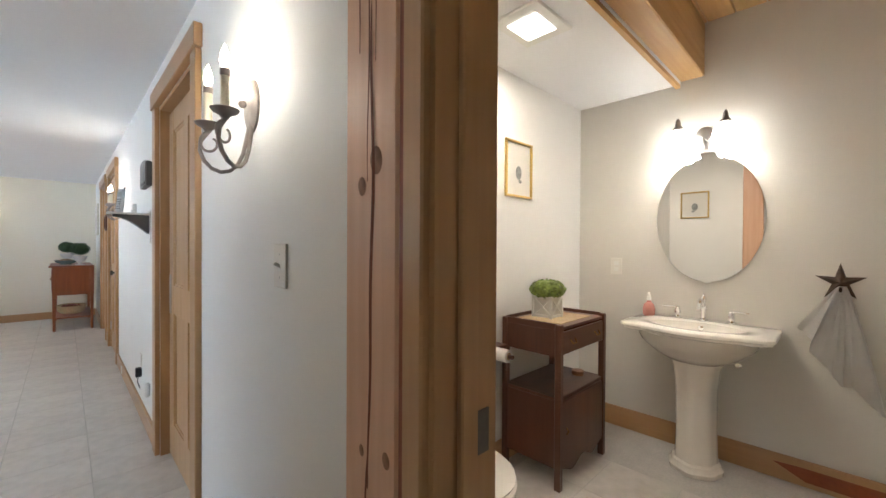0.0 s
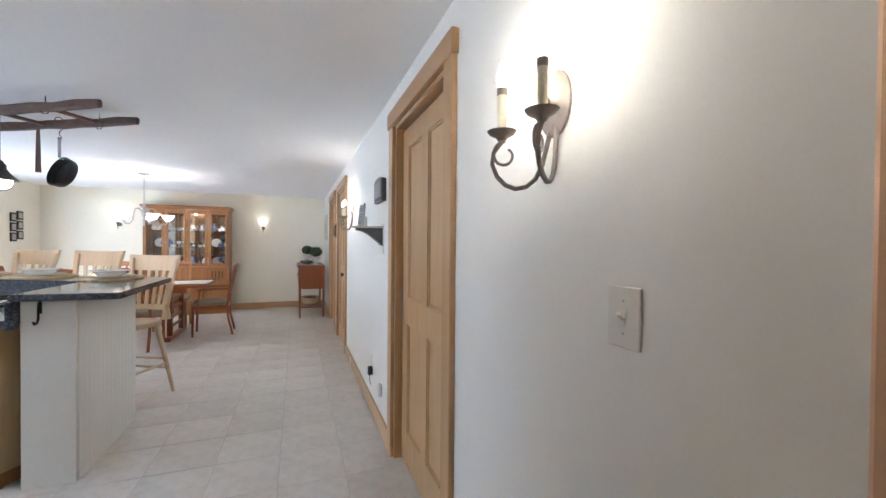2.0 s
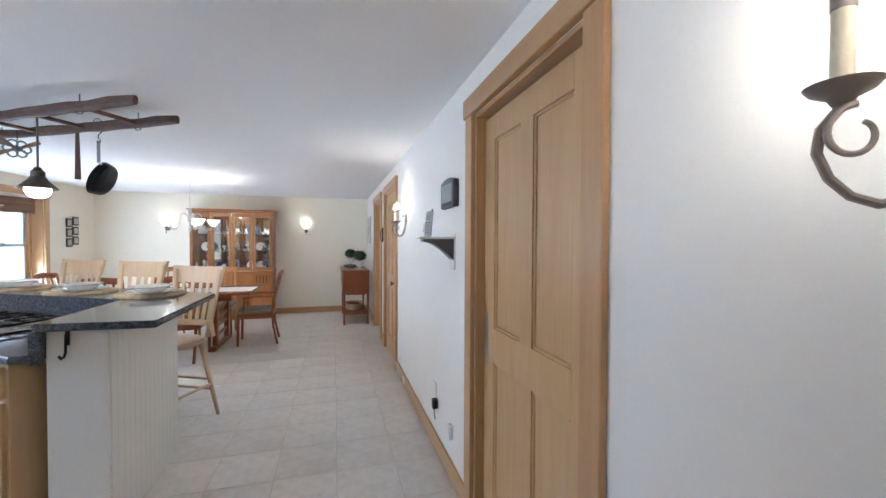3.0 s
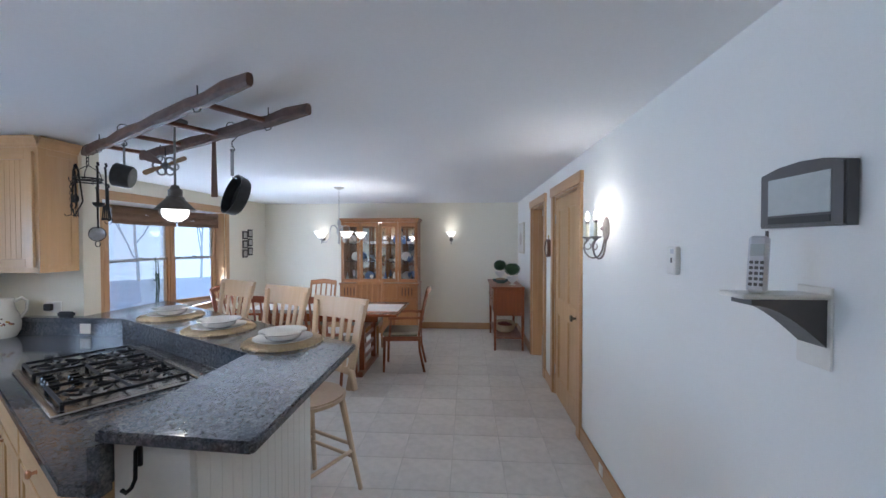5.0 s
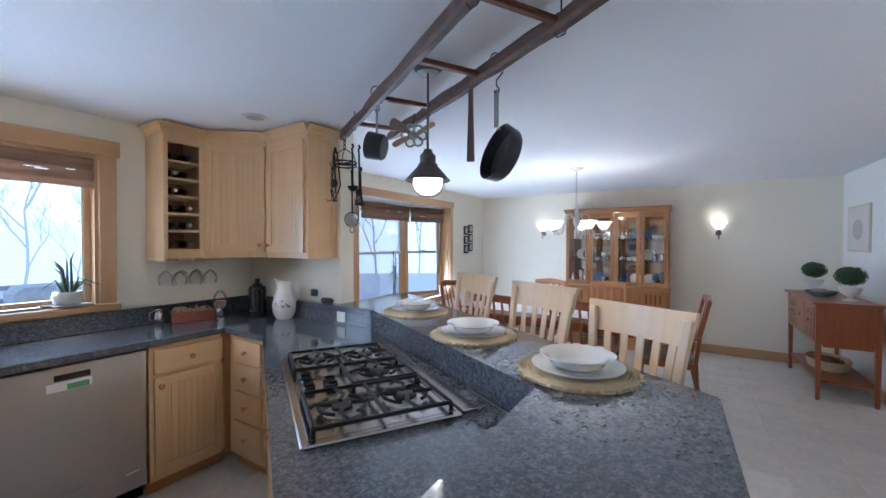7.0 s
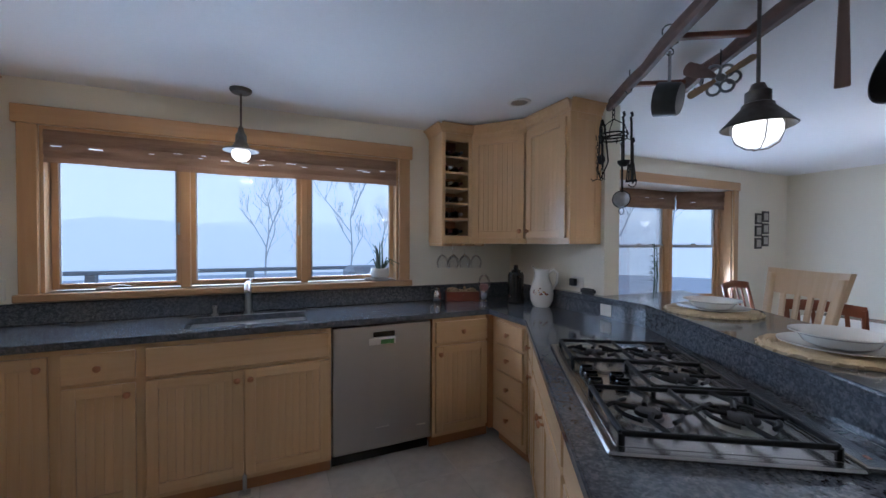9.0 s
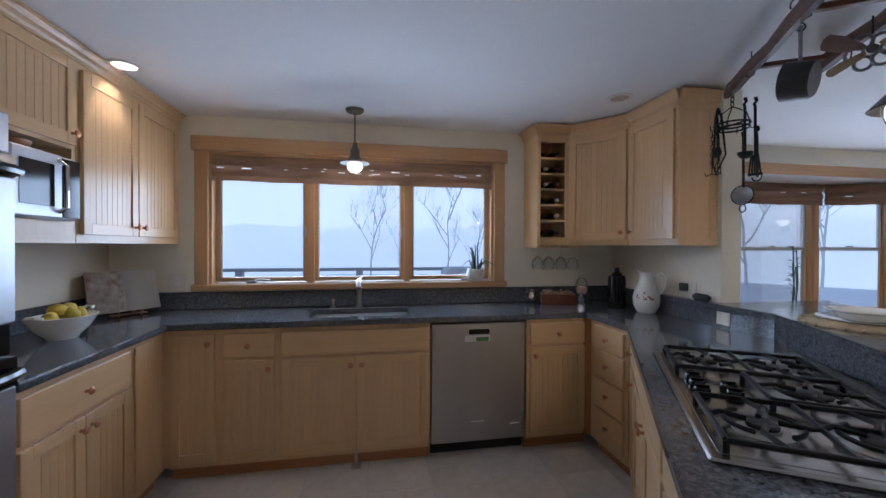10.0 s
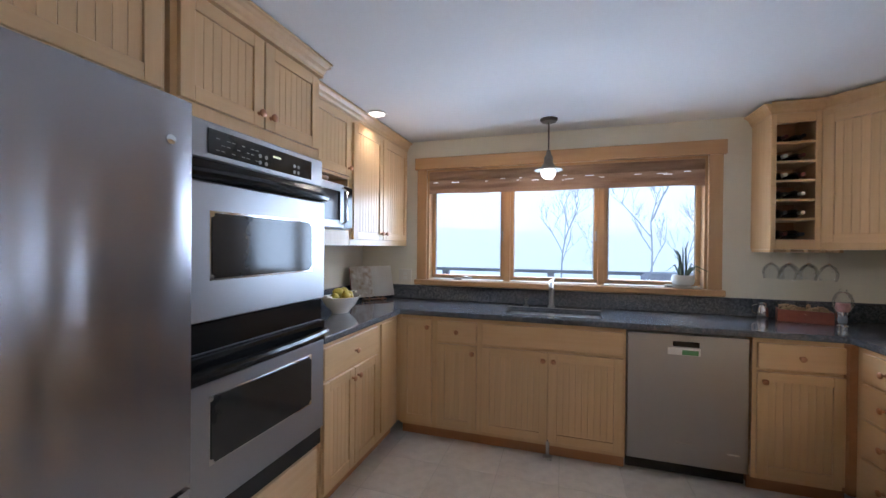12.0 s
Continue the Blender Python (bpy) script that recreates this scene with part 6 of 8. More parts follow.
bulb_lamp("sink_pendant_light", (QX, QY, 1.878), 8.0, (1.0, 0.86, 0.66), 0.05)

# recessed ceiling lights: one lit, one off
for x, y, lit in ((-2.50, 2.085, True), (-2.42, 4.81, False)):
    e = thing("recessed_light", pose(x, y, CK), "white recessed ceiling light, lit" if lit else "white recessed ceiling light, switched off", "ceiling light")
    part("trim_ring", lathe([(0.075, -0.0005), (0.075, -0.004), (0.055, -0.006), (0.052, -0.0005)], seg=28), WHITE, e, "", True)
    part("lens", lathe([(0.053, -0.003), (0.0, -0.0035)], seg=24), GLOBE if lit else NICKEL, e, "lit lens" if lit else "dark lens")
    if lit:
        lamp = new("downlight", bpy.data.lights.new("downlight", "SPOT"))
        lamp.data.energy, lamp.data.color, lamp.data.spot_size, lamp.data.spot_blend, lamp.data.shadow_soft_size = 8, (1.0, 0.88, 0.7), radians(110), 0.6, 0.05
        lamp.location = (x, y, CK - 0.02)

# ---- hanging pot rack: an old ladder with pots and tools ----
LA, LB = Vector((-0.255, 4.13, 2.197)), Vector((-2.10, 5.235, 2.197))
RA, RB = Vector((-0.165, 4.468, 2.197)), Vector((-1.82, 5.40, 2.197))
LD = (LB - LA).normalized()
e = thing("ladder_pot_rack", pose(0, 0, 0), "old wooden ladder hung from the ceiling as a pot rack", "pot rack")


def rail(a, b, name):
    bm = bmesh.new()
    n = 12
    d = (b - a)
    side = Vector((-d.y, d.x, 0)).normalized()
    rings = []
    for i in range(n + 1):
        p = a + d * i / n + side * 0.004 * math.sin(i * 1.9) + Vector((0, 0, 0.004 * math.sin(i * 2.7)))
        w, h = 0.021 + 0.003 * math.sin(i * 1.3), 0.030 + 0.003 * math.cos(i * 1.7)
        if i in (0, n):
            w, h = w * 0.7, h * 0.75
        rings.append([bm.verts.new(p + side * sx * w + Vector((0, 0, sz * h))) for sx, sz in ((-0.6, -1), (0.6, -1), (1, -0.5), (1, 0.5), (0.6, 1), (-0.6, 1), (-1, 0.5), (-1, -0.5))])
    for r0, r1 in zip(rings, rings[1:]):
        for k in range(8):
            bm.faces.new((r0[k], r0[(k + 1) % 8], r1[(k + 1) % 8], r1[k]))
    bm.faces.new(rings[0])
    bm.faces.new(rings[-1])
    part(name, bm, RUSTIC, e, "weathered dark wooden rail")


rail(LA, LB, "side_rail")
rail(RA, RB, "side_rail")
for f in (0.2, 0.41, 0.62, 0.835):
    p = LA + (LB - LA) * f
    q = RA + LD * ((p - RA).dot(LD))
    part("rung", beam(p, q, 0.03, 0.022, bevel=0.005), RUNG, e)
for base, f in ((LA, 0.20), (RA, 0.20), (LA, 0.835), (RA, 0.835)):
    p = LA + (LB - LA) * f
    if base is RA:
        p = RA + LD * ((p - RA).dot(LD))
    part("eye_hook", tube([(p.x, p.y, CK - 0.001), (p.x, p.y, 2.232), (p.x + 0.02, p.y, 2.197), (p.x + 0.012, p.y, 2.157), (p.x - 0.012, p.y, 2.152), (p.x - 0.024, p.y, 2.172)], 0.003, 6), IRON, e, "black ceiling hook", True)


def s_hook(p, r=0.02, drop=0.04, name="hook"):
    pts = arc((0, 0, 2.227), r * 1.5, 200, -10, 10) + [(r * 1.5, 0, 2.182), (0.0, 0, 2.167 - drop * 0.5)] + arc((0, 0, 2.147 - drop), r * 0.7, 90, -150, 8)
    h = thing(name, pose(p.x, p.y, 0, 0, 0, 58), "black iron S-hook on the ladder rail", "hook", "pot hooks")
    part("wire", tube(pts, 0.0028, 6), IRON, h, "", True)
    return 2.147 - drop


STEELP = material("dull_steel", (0.36, 0.36, 0.36), 0.35, 0.9, vary=0.15, scale=12)
PANBLACK = material("worn_black_pan", (0.055, 0.055, 0.058), 0.32, 0.5, vary=0.2, scale=14, bump=0.1)
DULLTIN = material("dull_tin", (0.075, 0.08, 0.082), 0.4, 0.7, vary=0.2, scale=12)
PADDLE = wood("weathered_paddle_wood", (0.25, 0.17, 0.135), (0.19, 0.12, 0.095), 0.6)
BLADE = wood("ornament_blade_wood", (0.40, 0.28, 0.17), (0.31, 0.20, 0.11), 0.5)
# big dark skillet
p = RA + LD * 0.70
zb = s_hook(p)
e = thing("saute_pan", pose(p.x, p.y, zb, 0, 0, -10), "black sauté pan hanging by its long steel handle", "pan")
part("handle", beam((0, 0, 0.0), (0, 0, -0.155), 0.022, 0.006, bevel=0.002), STEELP, e, "flat steel handle")
pan = part("pan", lathe([(0.0, 0.0), (0.088, 0.0), (0.096, 0.01), (0.102, 0.055), (0.098, 0.055), (0.092, 0.012), (0, 0.005)], seg=40), PANBLACK, e, "black pan body", True)
pan.matrix_local = pose(0.02, 0.01, -0.268, 0, 0, -118) @ pose(0, 0, 0, 0, 72, 0) @ pose(0, 0, -0.03) @ Matrix.Scale(1.16, 4)
for k in range(3):
    part("rivet", ball((0.014, -0.012 + 0.012 * k, -0.165), 0.004, 8), CHROME, e, "", True)
# wooden spatula
p = RA + LD * 0.91
e = thing("wooden_paddle", pose(p.x + 0.02, p.y - 0.03, 2.182, 0, 0, 20), "flat dark wooden stirring paddle hanging from a rung", "paddle")
part("blade", beam((0, 0, -0.01), (0, 0, -0.34), 0.02, 0.008, bevel=0.003, w1=0.036), PADDLE, e)
part("cord", tube([(0, 0, 0.012), (0, 0.006, 0.0), (0, 0, -0.014)], 0.002, 5), CANDLE, e)
# small saucepan
p = LA + LD * 1.35
zb = s_hook(p, 0.02, 0.0)
e = thing("saucepan", pose(p.x, p.y, zb, 0, 0, 30) @ Matrix.Scale(1.0, 4), "small grey saucepan hanging by its handle", "saucepan")
part("handle", beam((0, 0, 0.005), (0, 0, -0.14), 0.012, 0.005, bevel=0.002), STEELP, e)
pan = part("pot", lathe([(0.0, 0.0), (0.058, 0.0), (0.064, 0.008), (0.068, 0.085), (0.065, 0.085), (0.06, 0.01), (0, 0.005)], seg=26), DULLTIN, e, "", True)
pan.matrix_local = pose(0.0, 0.0, -0.19, 0, 0, 172) @ pose(0, 0, 0, 0, 78, 0) @ pose(0, 0, -0.04)


def utensil(name, p, top, length, head, label, tilt=0):
    e = thing(name, pose(p.x, p.y, top, tilt, 0, 25), label, "utensil", "hanging utensils")
    part("handle", tube([(0.0, 0, 0), (0.006, 0, -0.02), (-0.004, 0, -0.03), (0, 0, -0.05), (0.002, 0.003, -length)], 0.008, 6, None, 0.006), IRON, e, "", True)
    if head == "ladle":
        part("bowl", lathe([(0.0, -0.028), (0.018, -0.024), (0.032, -0.008), (0.034, 0.006), (0.031, 0.006), (0.028, -0.006), (0, -0.022)], (0, 0.01, -length), 18), IRON, e, "", True)
    elif head == "skimmer":
        d = part("disc", lathe([(0.0, -0.012), (0.03, -0.008), (0.046, 0.004), (0.046, 0.007), (0.028, -0.003), (0, -0.007)], seg=22), STEELP, e, "perforated round disc", True)
        d.matrix_local = pose(0, 0, -length - 0.04, 80, 0, 0)
        part("rim_wire", tube([(0.049 * math.cos(i * 0.5236), -0.006, -length - 0.04 + 0.049 * math.sin(i * 0.5236)) for i in range(13)], 0.003, 5), IRON, e, "", True)
        part("end_loop", tube([(0.014 * math.cos(i * 0.5236), 0, -length - 0.108 + 0.02 * math.sin(i * 0.5236)) for i in range(13)], 0.003, 5), IRON, e, "", True)
    elif head == "spatula":
        for x in (-0.024, -0.012, 0.0, 0.012, 0.024):
            part("slat", beam((x * 0.6, 0, -length + 0.01), (x, 0.004, -length - 0.085), 0.0075, 0.003), IRON, e)
        part("tip", beam((-0.029, 0.004, -length - 0.088), (0.029, 0.004, -length - 0.088), 0.004, 0.014), IRON, e)
    elif head == "fork":
        for s in (-0.012, 0, 0.012):
            part("tine", tube([(0, 0, -length), (s, 0, -length - 0.02), (s, 0.004, -length - 0.07)], 0.0025, 5), IRON, e)
    elif head == "spoon":
        part("bowl", ball((0, 0, -length - 0.025), 0.022, 10, None, (1, 0.35, 1.4)), IRON, e, "", True)
    elif head == "hook":
        part("hook", tube(arc((0.0, 0, -length), 0.02, 180, 360, 8) + [(0.024, 0, -length + 0.02)], 0.003, 5), IRON, e, "", True)
    return e


q = LA + LD * 2.05
e = thing("utensil_ring", pose(q.x, q.y, 2.0), "black iron ring holder hung from a chain with utensils", "rack")
for r, z in ((0.078, 0.006), (0.074, -0.014)):
    part("ring", tube([(r * math.cos(i * 0.2618), r * math.sin(i * 0.2618), z) for i in range(25)], 0.005, 6), IRON, e, "", True)
part("cross_bar", tube([(-0.078, 0, 0.004), (0.078, 0, 0.004)], 0.004, 6), IRON, e, "", True)
for k in range(3):
    a = radians(30 + 120 * k)
    part("stay", tube([(0.077 * math.cos(a), 0.077 * math.sin(a), 0.0), (0.06 * math.cos(a), 0.06 * math.sin(a), 0.06), (0, 0, 0.10)], 0.003, 5), IRON, e, "", True)
for k in range(3):
    c = Vector((0, 0, 0.112 + k * 0.026))
    u = Vector((1, 0, 0)) if k % 2 else Vector((0, 1, 0))
    part("chain_link", tube([tuple(c + u * 0.009 * math.cos(i * 0.5236) + Vector((0, 0, 0.017 * math.sin(i * 0.5236)))) for i in range(13)], 0.0026, 5), IRON, e, "", True)
part("rail_hook", tube([(0, 0, 0.178), (0.034, 0, 0.19), (0.036, 0, 0.22), (0, 0, 0.242), (-0.032, 0, 0.225), (-0.036, 0, 0.20)], 0.0035, 6), IRON, e, "black iron hook over the rail", True)
for k in range(6):
    a = radians(60 * k)
    part("prong", tube([(0.074 * math.cos(a), 0.074 * math.sin(a), -0.012), (0.094 * math.cos(a), 0.094 * math.sin(a), -0.022), (0.098 * math.cos(a), 0.098 * math.sin(a), 0.008)], 0.003, 5), IRON, e, "", True)
for dx, dy, top, ln, hd, lb in ((-0.03, -0.06, 2.09, 0.20, "spoon", "long black spoon hanging from the ring"), (0.0, -0.085, 1.99, 0.18, "fork", "black iron fork hanging from the ring"),
                                (0.07, 0.0, 2.12, 0.28, "ladle", "black ladle with a long handle hanging beside the ring"), (0.085, 0.045, 2.12, 0.30, "spatula", "slotted black spatula hanging beside the ring"),
                                (0.045, 0.02, 1.98, 0.31, "skimmer", "round perforated strainer hanging low"), (0.075, 0.07, 1.98, 0.26, "hook", "black iron hook hanging from the ring")):
    utensil("kitchen_utensil", q + Vector((dx, dy, 0)), top, ln, hd, lb)
# old fireplace tongs and a chain with a double hook
e = thing("iron_tongs", pose(q.x - 0.035, q.y - 0.05, 2.10, 0, 0, 35), "old black iron tongs hanging from the ring", "tongs", "hanging utensils")
part("arm", tube([(0, 0, 0), (-0.012, 0, -0.05), (-0.016, 0, -0.18), (-0.024, 0, -0.29), (-0.006, 0, -0.35)], 0.006, 6, None, 0.004), IRON, e, "", True)
part("arm", tube([(0, 0, 0), (0.014, 0, -0.05), (0.026, 0, -0.17), (0.034, 0, -0.25), (-0.004, 0, -0.34)], 0.006, 6, None, 0.004), IRON, e, "", True)
part("pivot", ball((0, 0, -0.02), 0.011, 8), IRON, e, "", True)
e = thing("hook_chain", pose(q.x - 0.075, q.y - 0.045, 1.985, 0, 0, 35), "thin iron chain ending in a double hook", "chain", "hanging utensils")
for k in range(9):
    z = -0.016 - 0.0215 * k
    u = Vector((1, 0, 0)) if k % 2 else Vector((0, 1, 0))
    part("link", tube([tuple(u * 0.007 * math.cos(i * 0.7854) + Vector((0, 0, z + 0.014 * math.sin(i * 0.7854)))) for i in range(9)], 0.002, 5), IRON, e, "", True)
part("double_hook", tube([(-0.034, 0, -0.222), (-0.026, 0, -0.236), (0, 0, -0.226), (0, 0, -0.198), (0, 0, -0.226), (0.026, 0, -0.236), (0.034, 0, -0.222)], 0.003, 5), IRON, e, "", True)

# ring ornament with wooden propeller blades
e = thing("hanging_ornament", pose(-1.37, 5.08, 2.066, 0, 0, 33), "metal ring ornament with wooden propeller blades", "ornament")
for k in range(6):
    a = radians(60 * k)
    part("ring", tube([(0.045 * math.cos(a) + 0.024 * math.cos(i * 0.5236), 0.012 * math.sin(a * 2), 0.04 * math.sin(a) + 0.024 * math.sin(i * 0.5236)) for i in range(13)], 0.006, 6), STEELP, e, "", True)
part("hub", cyl((0, -0.024, 0), (0, 0.024, 0), 0.016), STEELP, e, "", True)
for a, r1, h1 in ((28, 0.13, 0.03), (208, 0.13, 0.03), (152, 0.145, 0.055)):
    c, z = math.cos(radians(a)), math.sin(radians(a))
    part("blade", prism([(0.02, -0.007), (r1 * 0.6, -h1 / 2), (r1 * 0.93, -h1 / 2), (r1, -h1 / 5), (r1, h1 / 5), (r1 * 0.93, h1 / 2), (r1 * 0.6, h1 / 2), (0.02, 0.007)], -0.003, 0.003, 0.001), BLADE if a != 152 else PADDLE, e).matrix_local = pose(0, -0.026, 0) @ Matrix.Rotation(radians(-a), 4, "Y") @ Matrix.Rotation(radians(72), 4, "X")
part("hanger", tube([(0, 0, 0.06), (0.0, -0.01, 0.09), (0.0, -0.015, 0.118)], 0.003, 5), IRON, e)

# ---- stools and dining room ----
def bar_stool(m):
    """Birch swivel-less bar stool; front faces -y, origin on the floor under the seat."""
    e = thing("bar_stool", m, "pale birch bar stool with a slatted curved backrest", "stool", "bar stools")
    b = prism([(0.21 * math.cos(a) * (1.0 if abs(math.cos(a)) < 0.9 else 0.97), 0.20 * math.sin(a)) for a in [radians(i * 15) for i in range(24)]], 0.60, 0.635, 0.01)
    part("seat", b, STOOLW, e)
    for sx in (-1, 1):
        for sy, dy in ((-1, -0.19), (1, 0.21)):
            part("leg", beam((sx * 0.13, sy * 0.12, 0.60), (sx * 0.195, dy, 0.0), 0.034, 0.034, bevel=0.008, w1=0.026, h1=0.026), STOOLW, e)
    for z, s in ((0.22, 0.17), (0.30, 0.16)):
        part("stretcher", tube([(-s, -s * 0.97, z), (s, -s * 0.97, z)], 0.011), STOOLW, e, "", True)
        part("stretcher", tube([(-s, s * 1.02, z), (s, s * 1.02, z)], 0.011), STOOLW, e, "", True)
    for sx in (-1, 1):
        part("stretcher", tube([(sx * 0.168, -0.155, 0.26), (sx * 0.168, 0.175, 0.26)], 0.011), STOOLW, e, "", True)
    # back: two posts, a bowed top rail and five slats
    bow = lambda x: 0.045 * (1 - (x / 0.22) ** 2)
    for sx in (-1, 1):
        part("back_post", beam((sx * 0.155, 0.155, 0.63), (sx * 0.20, 0.235, 1.15), 0.036, 0.024, bevel=0.005), STOOLW, e)

    def bowed(z0, z1, y0, w0, w1, name, t=0.022):
        bm = bmesh.new()
        rows = []
        for i in range(13):
            s = -1 + i / 6
            r = []
            for z, w, yy in ((z0, w0, y0), (z1, w1, y0 + (z1 - z0) * 0.16)):
                for o in (0, t):
                    r.append(bm.verts.new((s * w, yy + bow(s * 0.22) + o, z + (0.008 * s * s if z == z1 else -0.006 * (1 - s * s)))))
            rows.append(r)
        for a, c in zip(rows, rows[1:]):
            for i, j in ((0, 1), (1, 3), (3, 2), (2, 0)):
                bm.faces.new((a[i], a[j], c[j], c[i]))
        for r in (rows[0], rows[-1]):
            bm.faces.new((r[0], r[1], r[3], r[2]))
        part(name, bm, STOOLW, e)

    bowed(1.045, 1.17, 0.215, 0.205, 0.225, "top_rail")
    bowed(0.71, 0.745, 0.165, 0.165, 0.168, "lower_rail", 0.02)
    for i in range(5):
        x = -0.125 + i * 0.0625
        part("slat", beam((x * 0.9, 0.172 + bow(x), 0.735), (x * 1.12, 0.222 + bow(x * 1.1), 1.055), 0.032, 0.010, bevel=0.003), STOOLW, e)
    for sx in (-1, 1):
        part("arm_block", beam((sx * 0.19, 0.165, 0.635), (sx * 0.17, 0.16, 0.76), 0.03, 0.04, bevel=0.006), STOOLW, e)
    return e


SP = -27.0
SIZE = Matrix.Diagonal((1.08, 1.08, 1.025, 1))
first = bar_stool(pose(-0.39, 4.98, 0, 0, 0, SP) @ SIZE)
copy_thing(first, pose(-0.94, 5.32, 0, 0, 0, SP - 2) @ SIZE)
copy_thing(first, pose(-1.58, 5.72, 0, 0, 0, SP - 3) @ SIZE)

# dining table with runner
TX0, TX1, TY0, TY1 = -2.15, -0.22, 7.0, 7.95
e = thing("dining_table", pose(0, 0, 0), "cherry trestle dining table with a long top", "table")
part("tabletop", box(TX0, TX1, TY0, TY1, 0.725, 0.752, 0.006), CHERRYX, e)
part("apron", box(TX0 + 0.25, TX1 - 0.25, TY0 + 0.12, TY0 + 0.145, 0.64, 0.7245), CHERRYX, e)
part("apron", box(TX0 + 0.25, TX1 - 0.25, TY1 - 0.145, TY1 - 0.12, 0.64, 0.7245), CHERRYX, e)
for x in (TX0 + 0.42, TX1 - 0.45):
    tr = part("trestle", box(x - 0.035, x + 0.035, TY0 + 0.1, TY1 - 0.1, 0.665, 0.7245, 0.004), CHERRY, e)
    part("foot", beam((x, TY0 + 0.08, 0.03), (x, TY1 - 0.08, 0.03), 0.07, 0.06, bevel=0.01), CHERRY, tr)
    for yy in (TY0 + 0.2, TY1 - 0.2):
        part("post", box(x - 0.03, x + 0.03, yy - 0.03, yy + 0.03, 0.06, 0.665, 0.004), CHERRY, tr)
    for i in range(4):
        z = 0.16 + i * 0.12
        part("slat", box(x - 0.01, x + 0.01, TY0 + 0.23, TY1 - 0.23, z, z + 0.045, 0.003), CHERRY, tr)
part("long_stretcher", box(TX0 + 0.45, TX1 - 0.48, (TY0 + TY1) / 2 - 0.02, (TY0 + TY1) / 2 + 0.02, 0.28, 0.36, 0.004), CHERRYX, e)
LINEN = material("white_linen", (0.74, 0.73, 0.70), 0.9, vary=0.05, scale=8, grain=120, bump=0.3)
e = thing("table_runner", pose(0, 0, 0), "white linen runner along the table", "table runner")
part("cloth", box(TX0 + 0.02, TX1 - 0.03, 7.22, 7.72, 0.7525, 0.7555, 0.001), LINEN, e)
CUSH = material("sage_seat_fabric", (0.30, 0.27, 0.20), 0.9, vary=0.12, scale=20, grain=150, bump=0.4)


def dining_chair(m, arms, wood_a=CHERRY):
    e = thing("dining_chair", m, "cherry dining armchair with a padded seat" if arms else "cherry dining chair with a padded seat", "chair", "dining chairs")
    for sx in (-1, 1):
        part("leg", beam((sx * 0.2, -0.21, 0.43), (sx * 0.2, -0.22, 0), 0.036, 0.036, bevel=0.005, w1=0.026, h1=0.026), wood_a, e)
        part("back_post", tube([(sx * 0.19, 0.27, 0.0), (sx * 0.19, 0.215, 0.25), (sx * 0.19, 0.205, 0.45), (sx * 0.19, 0.235, 0.70), (sx * 0.19, 0.30, 0.98)], 0.017, 6), wood_a, e, "", True)
        part("side_rail", box(sx * 0.2 - 0.012, sx * 0.2 + 0.012, -0.20, 0.20, 0.38, 0.435, 0.003), wood_a, e)
        if arms:
            part("arm", tube([(sx * 0.215, 0.235, 0.66), (sx * 0.235, 0.05, 0.665), (sx * 0.23, -0.16, 0.655)], 0.017, 7, None, None, 0.7), wood_a, e, "", True)
            part("arm_post", tube([(sx * 0.225, -0.13, 0.65), (sx * 0.215, -0.15, 0.43)], 0.014, 6), wood_a, e, "", True)
    part("front_rail", box(-0.19, 0.19, -0.222, -0.198, 0.38, 0.435, 0.003), wood_a, e)
    part("back_rail", box(-0.175, 0.175, 0.195, 0.215, 0.38, 0.435, 0.003), wood_a, e)
    part("cushion", box(-0.215, 0.215, -0.235, 0.195, 0.436, 0.485, 0.018), CUSH, e, "sage padded seat")
    part("top_rail", tube([(-0.2, 0.298, 0.965), (0, 0.335, 0.985), (0.2, 0.298, 0.965)], 0.035, 8, None, None, 0.35), wood_a, e, "", True)
    part("lower_rail", tube([(-0.185, 0.222, 0.60), (0, 0.245, 0.60), (0.185, 0.222, 0.60)], 0.018, 8, None, None, 0.5), wood_a, e, "", True)
    for i in range(4):
        x = -0.12 + i * 0.08
        part("splat", beam((x, 0.238, 0.61), (x, 0.315, 0.955), 0.022, 0.009, bevel=0.002), wood_a, e)
    return e


ch = dining_chair(pose(-0.225, 7.50, 0, 0, 0, -86), True)
copy_thing(ch, pose(-2.3, 7.47, 0, 0, 0, 90))
side = dining_chair(pose(-0.86, 8.08, 0, 0, 0, 4), False, wood("pale_cherry", (0.45, 0.21, 0.085), (0.36, 0.155, 0.06), 0.35))
copy_thing(side, pose(-1.6, 8.08, 0, 0, 0, -3))
ch2 = dining_chair(pose(-0.92, 6.88, 0, 0, 0, 178), False)
copy_thing(ch2, pose(-1.62, 6.88, 0, 0, 0, 182))

# hutch
HX0, HX1, HF, HT = -1.612, -0.278, 9.27, 1.985
e = thing("china_hutch", pose(0, 0, 0), "oak china hutch with four glass doors over a cupboard", "hutch")
HB = YN - 0.005
part("side", box(HX0, HX0 + 0.03, HF + 0.012, HB, 0.87, HT - 0.07), OAK, e)
part("side", box(HX1 - 0.03, HX1, HF + 0.012, HB, 0.87, HT - 0.07), OAK, e)
part("back", box(HX0 + 0.03, HX1 - 0.03, HB - 0.012, HB, 0.87, HT - 0.07), material("mirrored_back", (0.62, 0.62, 0.61), 0.06, 1.0, vary=0.03, bump=0), e, "mirrored back panel")
part("top", box(HX0, HX1, HF + 0.012, HB, HT - 0.07, HT - 0.03), OAK, e)
part("cornice", box(HX0 - 0.035, HX1 + 0.035, HF - 0.035, HB, HT - 0.03, HT, 0.008), OAK, e)
